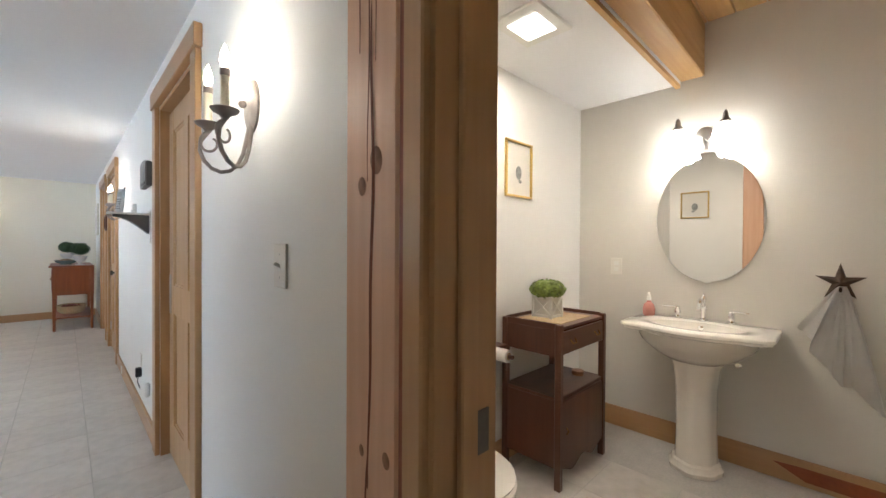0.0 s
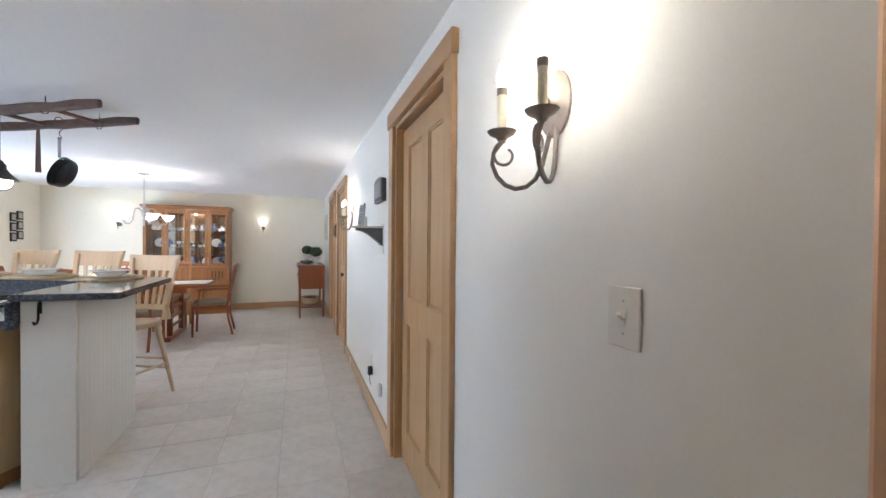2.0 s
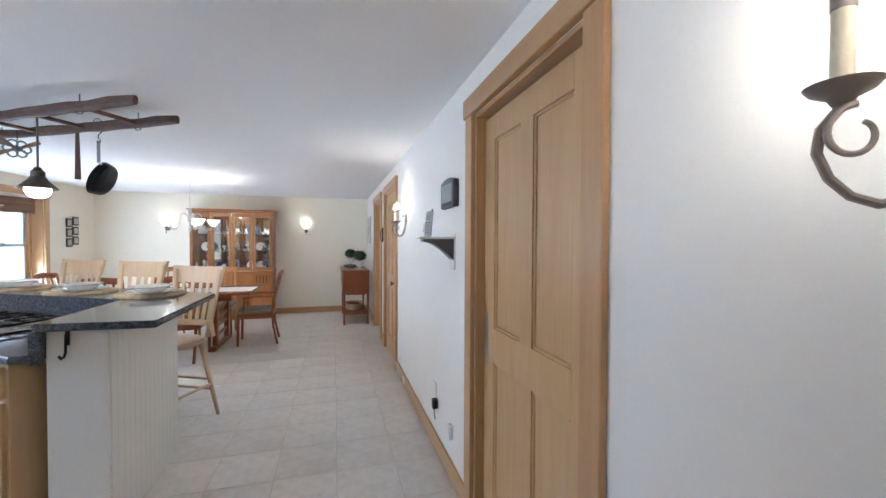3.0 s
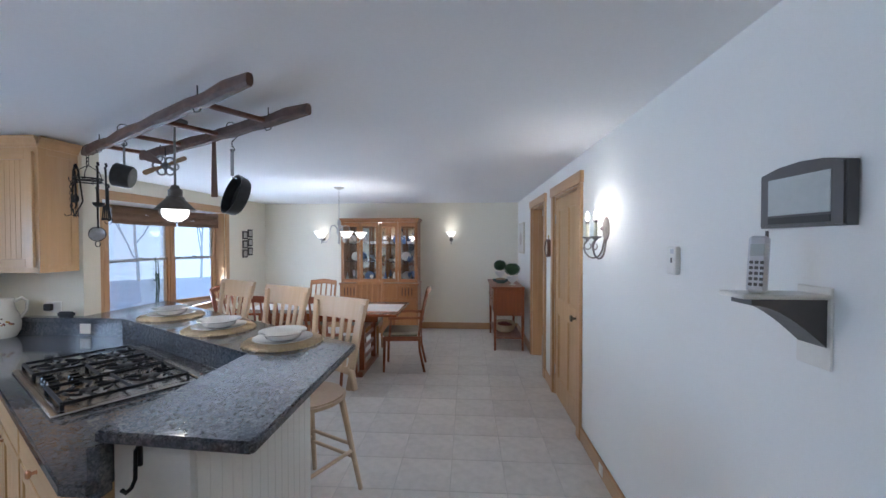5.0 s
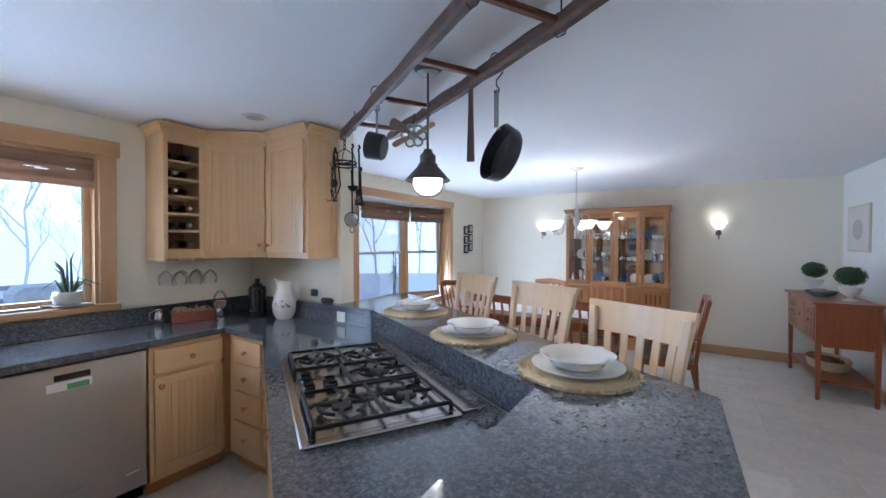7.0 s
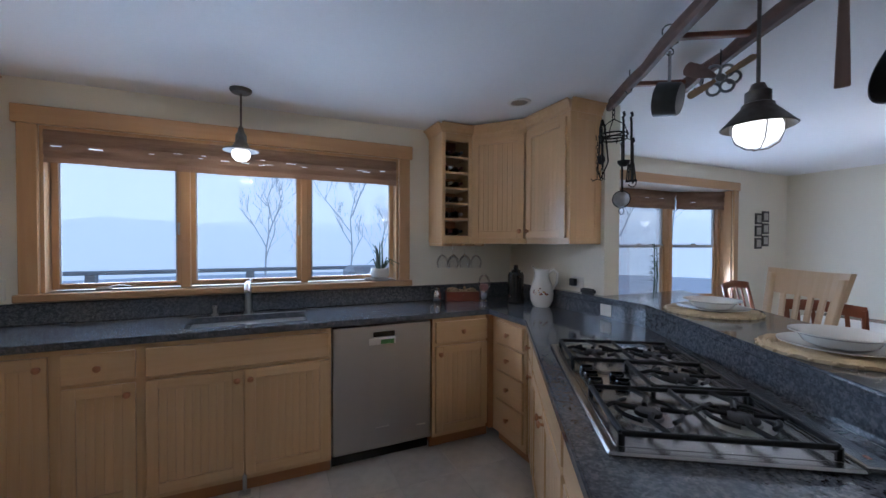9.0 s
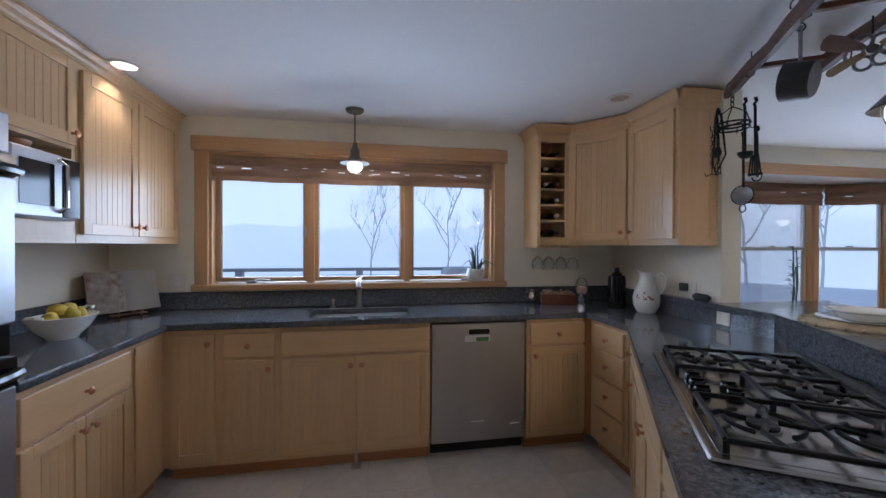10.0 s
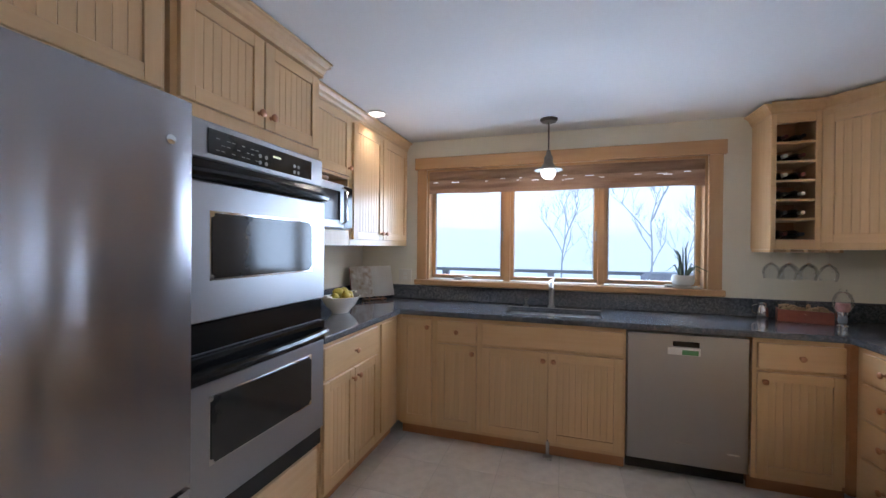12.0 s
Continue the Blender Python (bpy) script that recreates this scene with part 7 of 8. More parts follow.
part("cornice", box(HX0 - 0.018, HX1 + 0.018, HF - 0.016, HB, HT - 0.06, HT - 0.0305, 0.006), OAK, e)
part("base_body", box(HX0 - 0.01, HX1 + 0.01, HF - 0.04, HB, 0.06, 0.835), OAK, e)
part("base_top", box(HX0 - 0.025, HX1 + 0.025, HF - 0.06, HB, 0.836, 0.869, 0.006), OAK, e)
part("plinth", box(HX0, HX1, HF - 0.02, HB, 0, 0.0595), OAK, e)
wd = (HX1 - HX0) / 4
for i in range(4):
    x0 = HX0 + i * wd
    d = part("door", box(x0 + 0.004, x0 + 0.05, HF - 0.012, HF + 0.01, 0.88, HT - 0.075, 0.003), OAK, e, "glass-fronted oak door")
    part("stile", box(x0 + wd - 0.05, x0 + wd - 0.004, HF - 0.012, HF + 0.01, 0.88, HT - 0.075, 0.003), OAK, d)
    part("rail", box(x0 + 0.05, x0 + wd - 0.05, HF - 0.011, HF + 0.01, 0.88, 0.94, 0.003), OAK, d)
    part("rail", box(x0 + 0.05, x0 + wd - 0.05, HF - 0.011, HF + 0.01, HT - 0.145, HT - 0.075, 0.003), OAK, d)
    g = part("pane", box(x0 + 0.05, x0 + wd - 0.05, HF - 0.002, HF + 0.001, 0.94, HT - 0.145), GLASS, d)
    g.visible_shadow = False
    dd = part("cupboard_door", box(x0 + 0.012, x0 + wd - 0.012, HF - 0.058, HF - 0.0405, 0.09, 0.60, 0.004), OAK, e)
    part("panel", box(x0 + 0.07, x0 + wd - 0.07, HF - 0.062, HF - 0.0585, 0.15, 0.54, 0.003), OAK, dd)
    dr = part("drawer_front", box(x0 + 0.012, x0 + wd - 0.012, HF - 0.058, HF - 0.0405, 0.62, 0.82, 0.004), OAK, e)
    if i in (0, 3):
        for k in range(4):
            xx = x0 + 0.07 + k * 0.055
            part("lattice", box(xx, xx + 0.018, HF - 0.066, HF - 0.0585, 0.66, 0.79, 0.002), WALNUT, dr)
    part("knob", ball((x0 + wd / 2, HF - 0.068, 0.715 if i in (1, 2) else 0.64), 0.011, 8), BRASS, dr)
for z in (1.22, 1.53):
    g = part("glass_shelf", box(HX0 + 0.031, HX1 - 0.031, HF + 0.06, HB - 0.014, z, z + 0.008), GLASS, e, "glass shelf")
random.seed(31)
CHINA = [CERAMIC, GLASS, CHROME, material("blue_china", (0.16, 0.24, 0.42), 0.15, vary=0.1, bump=0), BRASS]
for z0 in (0.871, 1.229, 1.539):
    for i in range(4):
        for k in range(3):
            x = HX0 + i * wd + 0.08 + k * 0.085 + random.uniform(-0.01, 0.01)
            y = HF + random.uniform(0.12, 0.24)
            r, h = random.uniform(0.022, 0.036), random.uniform(0.07, 0.2)
            kind = random.choice(("glass", "vase", "plate", "cup"))
            mt = random.choice(CHINA)
            if kind == "plate":
                o = thing("china_plate", pose(x, HB - 0.05, z0 + 0.085, 78, 0, 0), "decorative china plate standing in the hutch", "plate", "china in the hutch")
                part("dish", lathe([(0.0, 0), (0.05, 0), (0.082, 0.012), (0.082, 0.016), (0.048, 0.006), (0, 0.005)], seg=24), random.choice((CERAMIC, CHINA[3])), o, "", True)
            elif kind == "cup":
                o = thing("china_cup", pose(x, y, z0), "small china cup on a hutch shelf", "cup", "china in the hutch")
                part("bowl", lathe([(0.018, 0), (0.026, 0.01), (0.036, 0.05), (0.033, 0.05), (0.022, 0.012), (0, 0.008)], seg=16), CERAMIC, o, "", True)
                part("handle", tube([(0.033, 0, 0.042), (0.052, 0, 0.036), (0.048, 0, 0.016), (0.028, 0, 0.014)], 0.004, 6), CERAMIC, o, "", True)
            else:
                o = thing("goblet" if kind == "glass" else "vase", pose(x, y, z0), "shiny goblet on a hutch shelf" if kind == "glass" else "small decorative vase on a hutch shelf", "goblet" if kind == "glass" else "vase", "china in the hutch")
                prof = [(r * 0.9, 0), (r * 0.85, 0.004), (0.005, 0.01), (0.005, h * 0.45), (r, h * 0.65), (r * 0.95, h), (r * 0.9, h), (r * 0.9, h * 0.66), (0, h * 0.5)] if kind == "glass" else [(r * 0.7, 0), (r, h * 0.3), (r * 0.8, h * 0.6), (r * 0.35, h * 0.8), (r * 0.5, h), (r * 0.42, h), (0, h * 0.8)]
                part("body", lathe(prof, seg=16), mt, o, "", True)
# lamp without a fixture, added to brighten the hutch shelves
hl = bulb_lamp("hutch_fill", ((HX0 + HX1) / 2, HF + 0.18, HT - 0.09), 1.2, WARM, 0.03)

# console by the dining doorway
SX0, SX1, SY0, SY1, SH = 0.955, 1.40, 8.29, 9.44, 0.93
e = thing("console_table", pose(0, 0, 0), "tall reddish cherry console table with small drawers and a low shelf", "console table")
part("top", box(SX0 - 0.03, SX1 - 0.002, SY0 - 0.035, SY1 + 0.035, SH - 0.024, SH, 0.006), CHERRY, e)
part("body", box(SX0 + 0.012, SX1 - 0.004, SY0 + 0.012, SY1 - 0.012, SH - 0.40, SH - 0.0245), CHERRY, e)
for x in (SX0, SX1 - 0.05):
    for y in (SY0, SY1 - 0.05):
        part("leg", beam((x + 0.023, y + 0.025, SH - 0.025), (x + 0.023, y + 0.025, 0), 0.048, 0.046, bevel=0.004, w1=0.03, h1=0.03), CHERRY, e)
part("shelf", box(SX0 + 0.02, SX1 - 0.02, SY0 + 0.03, SY1 - 0.03, 0.17, 0.19, 0.003), CHERRY, e)
part("end_arch", box(SX0 + 0.05, SX1 - 0.055, SY0 + 0.005, SY0 + 0.011, SH - 0.42, SH - 0.03), CHERRY, e)
for i in range(3):
    y0 = SY0 + 0.06 + i * (SY1 - SY0 - 0.12) / 3
    y1 = y0 + (SY1 - SY0 - 0.12) / 3 - 0.012
    d = part("drawer_front", box(SX0 - 0.003, SX0 + 0.0115, y0, y1, SH - 0.38, SH - 0.05, 0.003), CHERRY, e)
    if i != 1:
        for k in range(3):
            for j in range(2):
                part("inset", box(SX0 - 0.006, SX0 - 0.0032, y0 + 0.06 + j * 0.12, y0 + 0.15 + j * 0.12, SH - 0.35 + k * 0.095, SH - 0.28 + k * 0.095), WALNUT, d)
    part("knob", ball((SX0 - 0.014, (y0 + y1) / 2, SH - 0.2), 0.011, 8), BRASS, d)
TOPI = material("boxwood_leaf", (0.035, 0.085, 0.025), 0.7, vary=0.3, scale=40)
URN = material("white_urn", (0.66, 0.65, 0.62), 0.5, vary=0.06)


def leaf_ball(r, n, seed, flat, size=0.013):
    rnd = random.Random(seed)
    b = bmesh.new()
    for i in range(n):
        u, v = rnd.uniform(-1, 1), rnd.uniform(0, 6.283)
        rr = r * rnd.uniform(0.82, 1.05)
        d = Vector((math.sqrt(1 - u * u) * math.cos(v), math.sqrt(1 - u * u) * math.sin(v), u))
        p = Vector((d.x * rr, d.y * rr, d.z * rr * flat))
        t = d.cross(Vector((rnd.uniform(-1, 1), rnd.uniform(-1, 1), rnd.uniform(-1, 1)))).normalized()
        s = t.cross((d + Vector((rnd.uniform(-.7, .7), rnd.uniform(-.7, .7), rnd.uniform(-.7, .7)))).normalized())
        l, w = size * rnd.uniform(0.7, 1.4), size * 0.5
        b.faces.new([b.verts.new(p + t * l), b.verts.new(p + s * w), b.verts.new(p - t * l), b.verts.new(p - s * w)])
    ball((0, 0, 0), r * 0.85, 14, b, (1, 1, flat))
    return b


for x, y, r in ((1.25, 8.55, 0.115), (1.115, 9.13, 0.105)):
    e = thing("topiary", pose(x, y, SH + (0.0005 if y < 8.8 else 0.0305)), "clipped round boxwood ball in a white footed urn", "plant", "topiaries")
    part("urn", lathe([(0.05, 0), (0.05, 0.008), (0.02, 0.018), (0.02, 0.04), (0.06, 0.065), (0.08, 0.11), (0.085, 0.13), (0.078, 0.13), (0, 0.1)], seg=24), URN, e, "", True)
    fo = part("foliage", leaf_ball(r, 900, int(y * 100), 0.8), TOPI, e, "dense clipped green leaves")
    fo.location = (0, 0, 0.15 + r * 0.75)
BLUEG = material("blue_green_glaze", (0.16, 0.22, 0.22), 0.25, vary=0.2, scale=18)
e = thing("serving_bowl", pose(1.10, 8.80, SH + 0.0005), "shallow blue-grey footed bowl with dried fruit", "bowl")
part("dish", lathe([(0.06, 0), (0.065, 0.01), (0.11, 0.03), (0.13, 0.06), (0.125, 0.062), (0.1, 0.036), (0, 0.02)], seg=28), BLUEG, e, "", True)
part("contents", leaf_ball(0.075, 200, 5, 0.45, 0.016), CORK, e, "dried brown pods").location = (0, 0, 0.05)
e = thing("basket", pose(1.16, 8.80, 0.1905), "oval wicker basket on the low console shelf", "basket")
b = lathe([(0.11, 0), (0.15, 0.03), (0.17, 0.12), (0.16, 0.12), (0.14, 0.035), (0, 0.01)], seg=28, squash=1.5)
part("bowl", b, MAT, e, "", True)
part("contents", leaf_ball(0.12, 160, 8, 0.5, 0.03), TIN, e, "dark red contents").location = (0, 0, 0.07)

# pictures
PAPER = material("drawing_paper", (0.62, 0.58, 0.52), 0.8, second=(0.70, 0.67, 0.62), scale=6, grain=20, bump=0)
INK = material("sepia_sketch", (0.42, 0.34, 0.30), 0.8, second=(0.60, 0.55, 0.50), scale=18, grain=60, bump=0)
FRAMEP = material("pale_frame", (0.62, 0.56, 0.44), 0.45, vary=0.08)
e = thing("framed_picture", pose(XE - 0.022, 9.17, 1.64), "sepia sketch in a thin pale frame on the wall", "picture")
part("frame", box(0.0, 0.02, -0.30, 0.30, -0.25, 0.25, 0.003), FRAMEP, e)
part("sheet", box(-0.0022, -0.0002, -0.275, 0.275, -0.225, 0.225), PAPER, e)
sk = part("sketch", lathe([(0.11, 0), (0.0, 0.0006)], seg=20, squash=1.3), INK, e)
sk.matrix_local = pose(-0.0025, 0.0, -0.01, 0, -90, 0)
DARKF = material("dark_photo_frame", (0.03, 0.022, 0.018), 0.4, vary=0.15)
PHOTO = material("old_photos", (0.30, 0.27, 0.24), 0.5, second=(0.55, 0.52, 0.48), scale=14, grain=40, bump=0)
e = thing("photo_frame_cluster", pose(XD, 9.11, 1.548), "cluster of six small dark photo frames on the wall", "picture")
for r in range(3):
    for c_ in range(2):
        y, z = -0.085 + c_ * 0.155 + (0.0), 0.155 - r * 0.155 + (0.02 if c_ else -0.012)
        f = part("frame", box(0.001, 0.018, y - 0.07, y + 0.07, z - 0.07, z + 0.07, 0.003), DARKF, e, "dark square frame")
        part("photo", box(0.0182, 0.0192, y - 0.045, y + 0.045, z - 0.045, z + 0.045), PHOTO, f)
# bamboo in the bay
e = thing("potted_bamboo", pose(XD - 0.22, 7.42, bz0 + 0.0005), "lucky bamboo in a small dark square pot on the sill", "plant")
part("pot", prism([(-0.075, -0.05), (0.075, -0.05), (0.085, 0.0), (0.075, 0.05), (-0.075, 0.05), (-0.085, 0)], 0, 0.085, 0.006), WALNUT, e)
random.seed(77)
for k in range(5):
    x, y = random.uniform(-0.03, 0.03), random.uniform(-0.02, 0.02)
    h = random.uniform(0.4, 0.68)
    st = part("stem", tube([(x, y, 0.08), (x + 0.01, y + 0.01, h * 0.5), (x - 0.01, y + 0.015, h)], 0.006, 6), LEAF, e)
    for j in range(6):
        z = h * (0.45 + 0.1 * j)
        a = random.uniform(0, 6.28)
        l = random.uniform(0.06, 0.12)
        b = bmesh.new()
        v = [Vector((x, y, z)), Vector((x + l * 0.5 * math.cos(a) - 0.01 * math.sin(a), y + l * 0.5 * math.sin(a) + 0.01 * math.cos(a), z + 0.03)), Vector((x + l * math.cos(a), y + l * math.sin(a), z + 0.015)), Vector((x + l * 0.5 * math.cos(a) + 0.01 * math.sin(a), y + l * 0.5 * math.sin(a) - 0.01 * math.cos(a), z + 0.03))]
        b.faces.new([b.verts.new(q) for q in v])
        part("leaf", b, LEAF, st)

# ---- things on the east wall ----
def switch_plate(name, m, w, h, kind, label):
    e = thing(name, m, label, "switch" if kind == "switch" else "outlet")
    part("plate", box(-w / 2, w / 2, -0.006, 0.0, -h / 2, h / 2, 0.002), PLASTIC, e)
    if kind == "switch":
        part("slot", box(-0.006, 0.006, -0.0066, -0.0062, -0.013, 0.013), WHITE, e)
        part("toggle", beam((0, -0.005, -0.002), (0, -0.02, 0.007), 0.009, 0.009, bevel=0.002), PLASTIC, e, "raised toggle")
        for z in (-0.03, 0.03):
            part("screw", lathe([(0.003, 0), (0, 0.0008)], seg=8), NICKEL, e).matrix_local = pose(0, -0.006, z, 90, 0, 0)
    else:
        for z in (-0.02, 0.02):
            part("socket", box(-0.016, 0.016, -0.0075, -0.0062, z - 0.014, z + 0.014, 0.001), WHITE, e)
    return e


RW = -90
switch_plate("light_switch", pose(XE, 1.60, 1.19, 0, 0, RW), 0.075, 0.114, "switch", "ivory toggle light switch on the wall")
switch_plate("wall_outlet", pose(XE, 4.15, 0.39, 0, 0, RW), 0.07, 0.114, "outlet", "white wall outlet above the baseboard")
e = thing("power_adapter", pose(XE - 0.009, 4.06, 0.335, 0, 0, RW), "black plug-in power adapter with a cord", "adapter")
part("brick", box(-0.02, 0.02, -0.035, 0, -0.032, 0.032, 0.004), RUBBER, e)
part("cord", tube([(0, -0.02, -0.032), (0.0, -0.022, -0.07), (-0.02, -0.01, -0.11), (-0.05, -0.004, -0.13)], 0.003, 5), RUBBER, e)
e = thing("night_light", pose(XE, 3.75, 0.29, 0, 0, RW), "small white lit plug-in night light", "night light")
part("body", box(-0.022, 0.022, -0.028, 0, -0.045, 0.045, 0.008), WHITE, e)
e = thing("baseboard_vent", pose(XE - 0.016, 5.30, 0.06, 0, 0, RW), "small white plate on the baseboard", "outlet")
part("plate", box(-0.035, 0.035, -0.005, 0, -0.035, 0.035, 0.002), WHITE, e)
e = thing("thermostat", pose(XE, 4.43, 1.495, 0, 0, RW), "white wall thermostat with a small grey display", "thermostat")
part("body", box(-0.035, 0.035, -0.025, 0, -0.06, 0.06, 0.004), WHITE, e)
part("display", box(0.0, 0.026, -0.0262, -0.0252, 0.03, 0.05), MWP, e, "grey display")
part("slider", box(0.006, 0.012, -0.028, -0.0252, -0.01, 0.012), RUBBER, e)
DARKP = material("charcoal_plastic", (0.09, 0.085, 0.082), 0.4, vary=0.08)
SCREEN = material("pale_screen", (0.46, 0.48, 0.47), 0.2, second=(0.40, 0.43, 0.42), scale=4, bump=0)
e = thing("alarm_keypad", pose(XE, 3.775, 1.70, 0, 0, RW) @ Matrix.Scale(1.14, 4), "charcoal alarm keypad with an arched top and pale screen", "keypad")
b = prism([(-0.115, -0.075), (0.115, -0.075), (0.115, 0.06), (0.06, 0.073), (0, 0.077), (-0.06, 0.073), (-0.115, 0.06)], 0, 0.03, 0.004)
bmesh.ops.rotate(b, verts=b.verts, matrix=Matrix.Rotation(radians(90), 3, "X"))
part("case", b, DARKP, e)
part("screen", box(-0.085, 0.085, -0.0325, -0.0302, -0.045, 0.045, 0.001), SCREEN, e, "pale grey-green screen")
part("key_row", box(-0.085, 0.085, -0.0325, -0.0302, -0.066, -0.05, 0.001), RUBBER, e)
e = thing("phone_shelf", pose(XE, 3.755, 1.43, 0, 0, RW) @ Matrix.Scale(1.05, 4), "pale phone cradle on a curved dark wall bracket", "phone stand")
part("wall_plate", box(-0.05, 0.05, -0.006, 0.0, -0.17, 0.03, 0.003), PLASTIC, e)
b = bmesh.new()
rows = []
for i in range(11):
    t = i / 10
    y = -0.008 - 0.17 * t
    lo = -0.115 + 0.1 * math.sin(t * math.pi / 2)
    rows.append([b.verts.new((sx * (0.04 - 0.004 * t), y, z)) for sx in (-1, 1) for z in (lo, 0.0)])
for a, c in zip(rows, rows[1:]):
    for i, j in ((0, 1), (1, 3), (3, 2), (2, 0)):
        b.faces.new((a[i], a[j], c[j], c[i]))
for r in (rows[0], rows[-1]):
    b.faces.new((r[0], r[1], r[3], r[2]))
part("bracket", b, DARKP, e, "curved charcoal bracket")
part("top_tray", box(-0.048, 0.048, -0.205, 0.0, 0.0005, 0.012, 0.004), PLASTIC, e, "ivory tray")
e = thing("cordless_phone", pose(XE - 0.155, 3.745, 1.4435, 0, 0, RW) @ pose(0, 0, 0, -8, 0, 40) @ Matrix.Scale(0.9, 4), "silver cordless phone standing in its cradle", "phone")
part("handset", box(-0.024, 0.024, -0.014, 0.014, 0, 0.165, 0.008), MWP, e)
part("display", box(-0.017, 0.017, -0.0158, -0.0142, 0.105, 0.14, 0.001), SCREEN, e)
for r in range(5):
    for c_ in range(3):
        part("key", box(-0.017 + c_ * 0.0125, -0.008 + c_ * 0.0125, -0.0162, -0.0142, 0.018 + r * 0.016, 0.027 + r * 0.016, 0.001), DARKP, e)
part("antenna", cyl((0.015, 0.004, 0.16), (0.015, 0.004, 0.18), 0.005, 0.004, 8), DARKP, e)
e = thing("wall_clock", pose(XE, 7.02, 1.508, 0, -90, 0) @ Matrix.Scale(1.15, 4), "round wooden-rimmed wall clock or barometer", "clock")
part("rim", lathe([(0.085, 0), (0.088, 0.015), (0.085, 0.03), (0.07, 0.036), (0.068, 0.03), (0.068, 0.0)], seg=28), WALNUT, e, "dark wooden rim", True)
part("face", lathe([(0.068, 0.026), (0.0, 0.027)], seg=28), FRAMEP, e, "pale face")
part("hand", box(-0.003, 0.003, -0.045, 0.0, 0.0275, 0.029), RUBBER, e)
part("ring", tube([(0.085 + 0.018 * math.cos(i * 0.5236) + 0.018, 0.018 * math.sin(i * 0.5236), 0.012) for i in range(13)], 0.003, 5), BRASS, e)
# kitchen outlets on the north wall
switch_plate("wall_outlet", pose(-2.42, YK, 1.105), 0.115, 0.075, "outlet", "pale outlet with a black plug")
e = thing("plug", pose(-2.44, YK - 0.009, 1.105), "black square plug in the outlet", "plug")
part("body", box(-0.025, 0.025, -0.03, 0, -0.025, 0.025, 0.004), RUBBER, e)
switch_plate("wall_outlet", pose(XW, 1.99, 1.11, 0, 0, 90), 0.12, 0.115, "outlet", "cream double outlet beside the window")

# ---- bathroom ----
e = thing("pedestal_basin", pose(XB, 1.148, 0) @ Matrix.Diagonal((1.09, 1.1, 1.012, 1)), "white porcelain pedestal washbasin with a wide rim", "washbasin")
def rim_ring(k, z, grow=0.0, n=72):
    """One loop of the washbasin's outline, from the hollow (k=0) to the outer edge (k=1)."""
    out, cx = [], -0.225
    for i in range(n):
        a = 2 * math.pi * i / n
        dx, dy = math.cos(a), math.sin(a)
        r = 0.0
        while r < 0.5:
            x, y = cx + dx * r, dy * r
            s = abs(y) / 0.322
            front = 0.40 if s > 0.62 else 0.412 + 0.045 * (1 - (s / 0.62) ** 2)
            front -= 0.05 * max(0, s - 0.86) / 0.14
            if x > -0.004 or s > 1 or -x > front:
                break
            r += 0.002
        inner = 1 / math.sqrt((dx / 0.13) ** 2 + (dy / 0.205) ** 2)
        rr = inner + (r + grow - inner) * k
        out.append((cx + dx * rr, dy * rr, z))
    return out


def loft(loops, close=True):
    b = bmesh.new()
    vs = [[b.verts.new(p) for p in loop] for loop in loops]
    n = len(vs[0])
    for u, v in zip(vs, vs[1:]):
        for i in range(n):
            b.faces.new((u[i], u[(i + 1) % n], v[(i + 1) % n], v[i]))
    if close:
        b.faces.new(vs[-1])
    return b


part("rim", loft([rim_ring(0.0, 0.792), rim_ring(0.08, 0.799), rim_ring(0.55, 0.801), rim_ring(0.62, 0.797), rim_ring(0.92, 0.796), rim_ring(1.0, 0.791, -0.003), rim_ring(1.0, 0.780), rim_ring(1.0, 0.776, -0.010), rim_ring(1.0, 0.764, -0.012), rim_ring(1.0, 0.760, -0.022), rim_ring(0.3, 0.757)], False), PORCELAIN, e, "", True)
hol = []
for k, z in ((1.0, 0.7925), (0.97, 0.775), (0.86, 0.73), (0.62, 0.695), (0.3, 0.682), (0.06, 0.68)):
    hol.append([(-0.225 + (x + 0.225) * k, y * k, z) for x, y, _ in rim_ring(0.0, z)])
part("basin_hollow", loft(hol), PORCELAIN, e, "", True)
part("bowl", lathe([(0.0, 0.60), (0.10, 0.605), (0.15, 0.64), (0.205, 0.70), (0.225, 0.758)], (-0.222, 0, 0), 32, squash=1.2), PORCELAIN, e, "", True)
part("overflow", lathe([(0.012, 0), (0.0, 0.003)], seg=12), CHROME, e).matrix_local = pose(-0.103, 0, 0.765, 0, -75, 0)
b = lathe([(0.135, 0.0), (0.138, 0.022), (0.128, 0.03), (0.122, 0.05), (0.108, 0.058), (0.104, 0.2), (0.106, 0.45), (0.118, 0.56), (0.14, 0.62), (0.0, 0.62)], (-0.185, 0, 0), 32, squash=0.86)
for v in b.verts:
    a = math.atan2(v.co.y, v.co.x + 0.185)
    f = 1 + 0.035 * math.cos(8 * a)
    v.co.x, v.co.y = -0.185 + (v.co.x + 0.185) * f, v.co.y * f
part("pedestal", b, PORCELAIN, e, "fluted porcelain pedestal", True)
e = thing("basin_faucet", pose(XB - 0.055, 1.148, 0.811) @ Matrix.Scale(1.08, 4), "chrome three-piece faucet with lever handles", "faucet")
part("spout_base", lathe([(0.024, 0), (0.024, 0.006), (0.013, 0.014), (0.012, 0.05), (0.018, 0.062), (0.018, 0.075), (0.011, 0.085), (0.011, 0.11), (0.016, 0.12), (0.008, 0.132), (0.0, 0.15)], seg=16), CHROME, e, "", True)
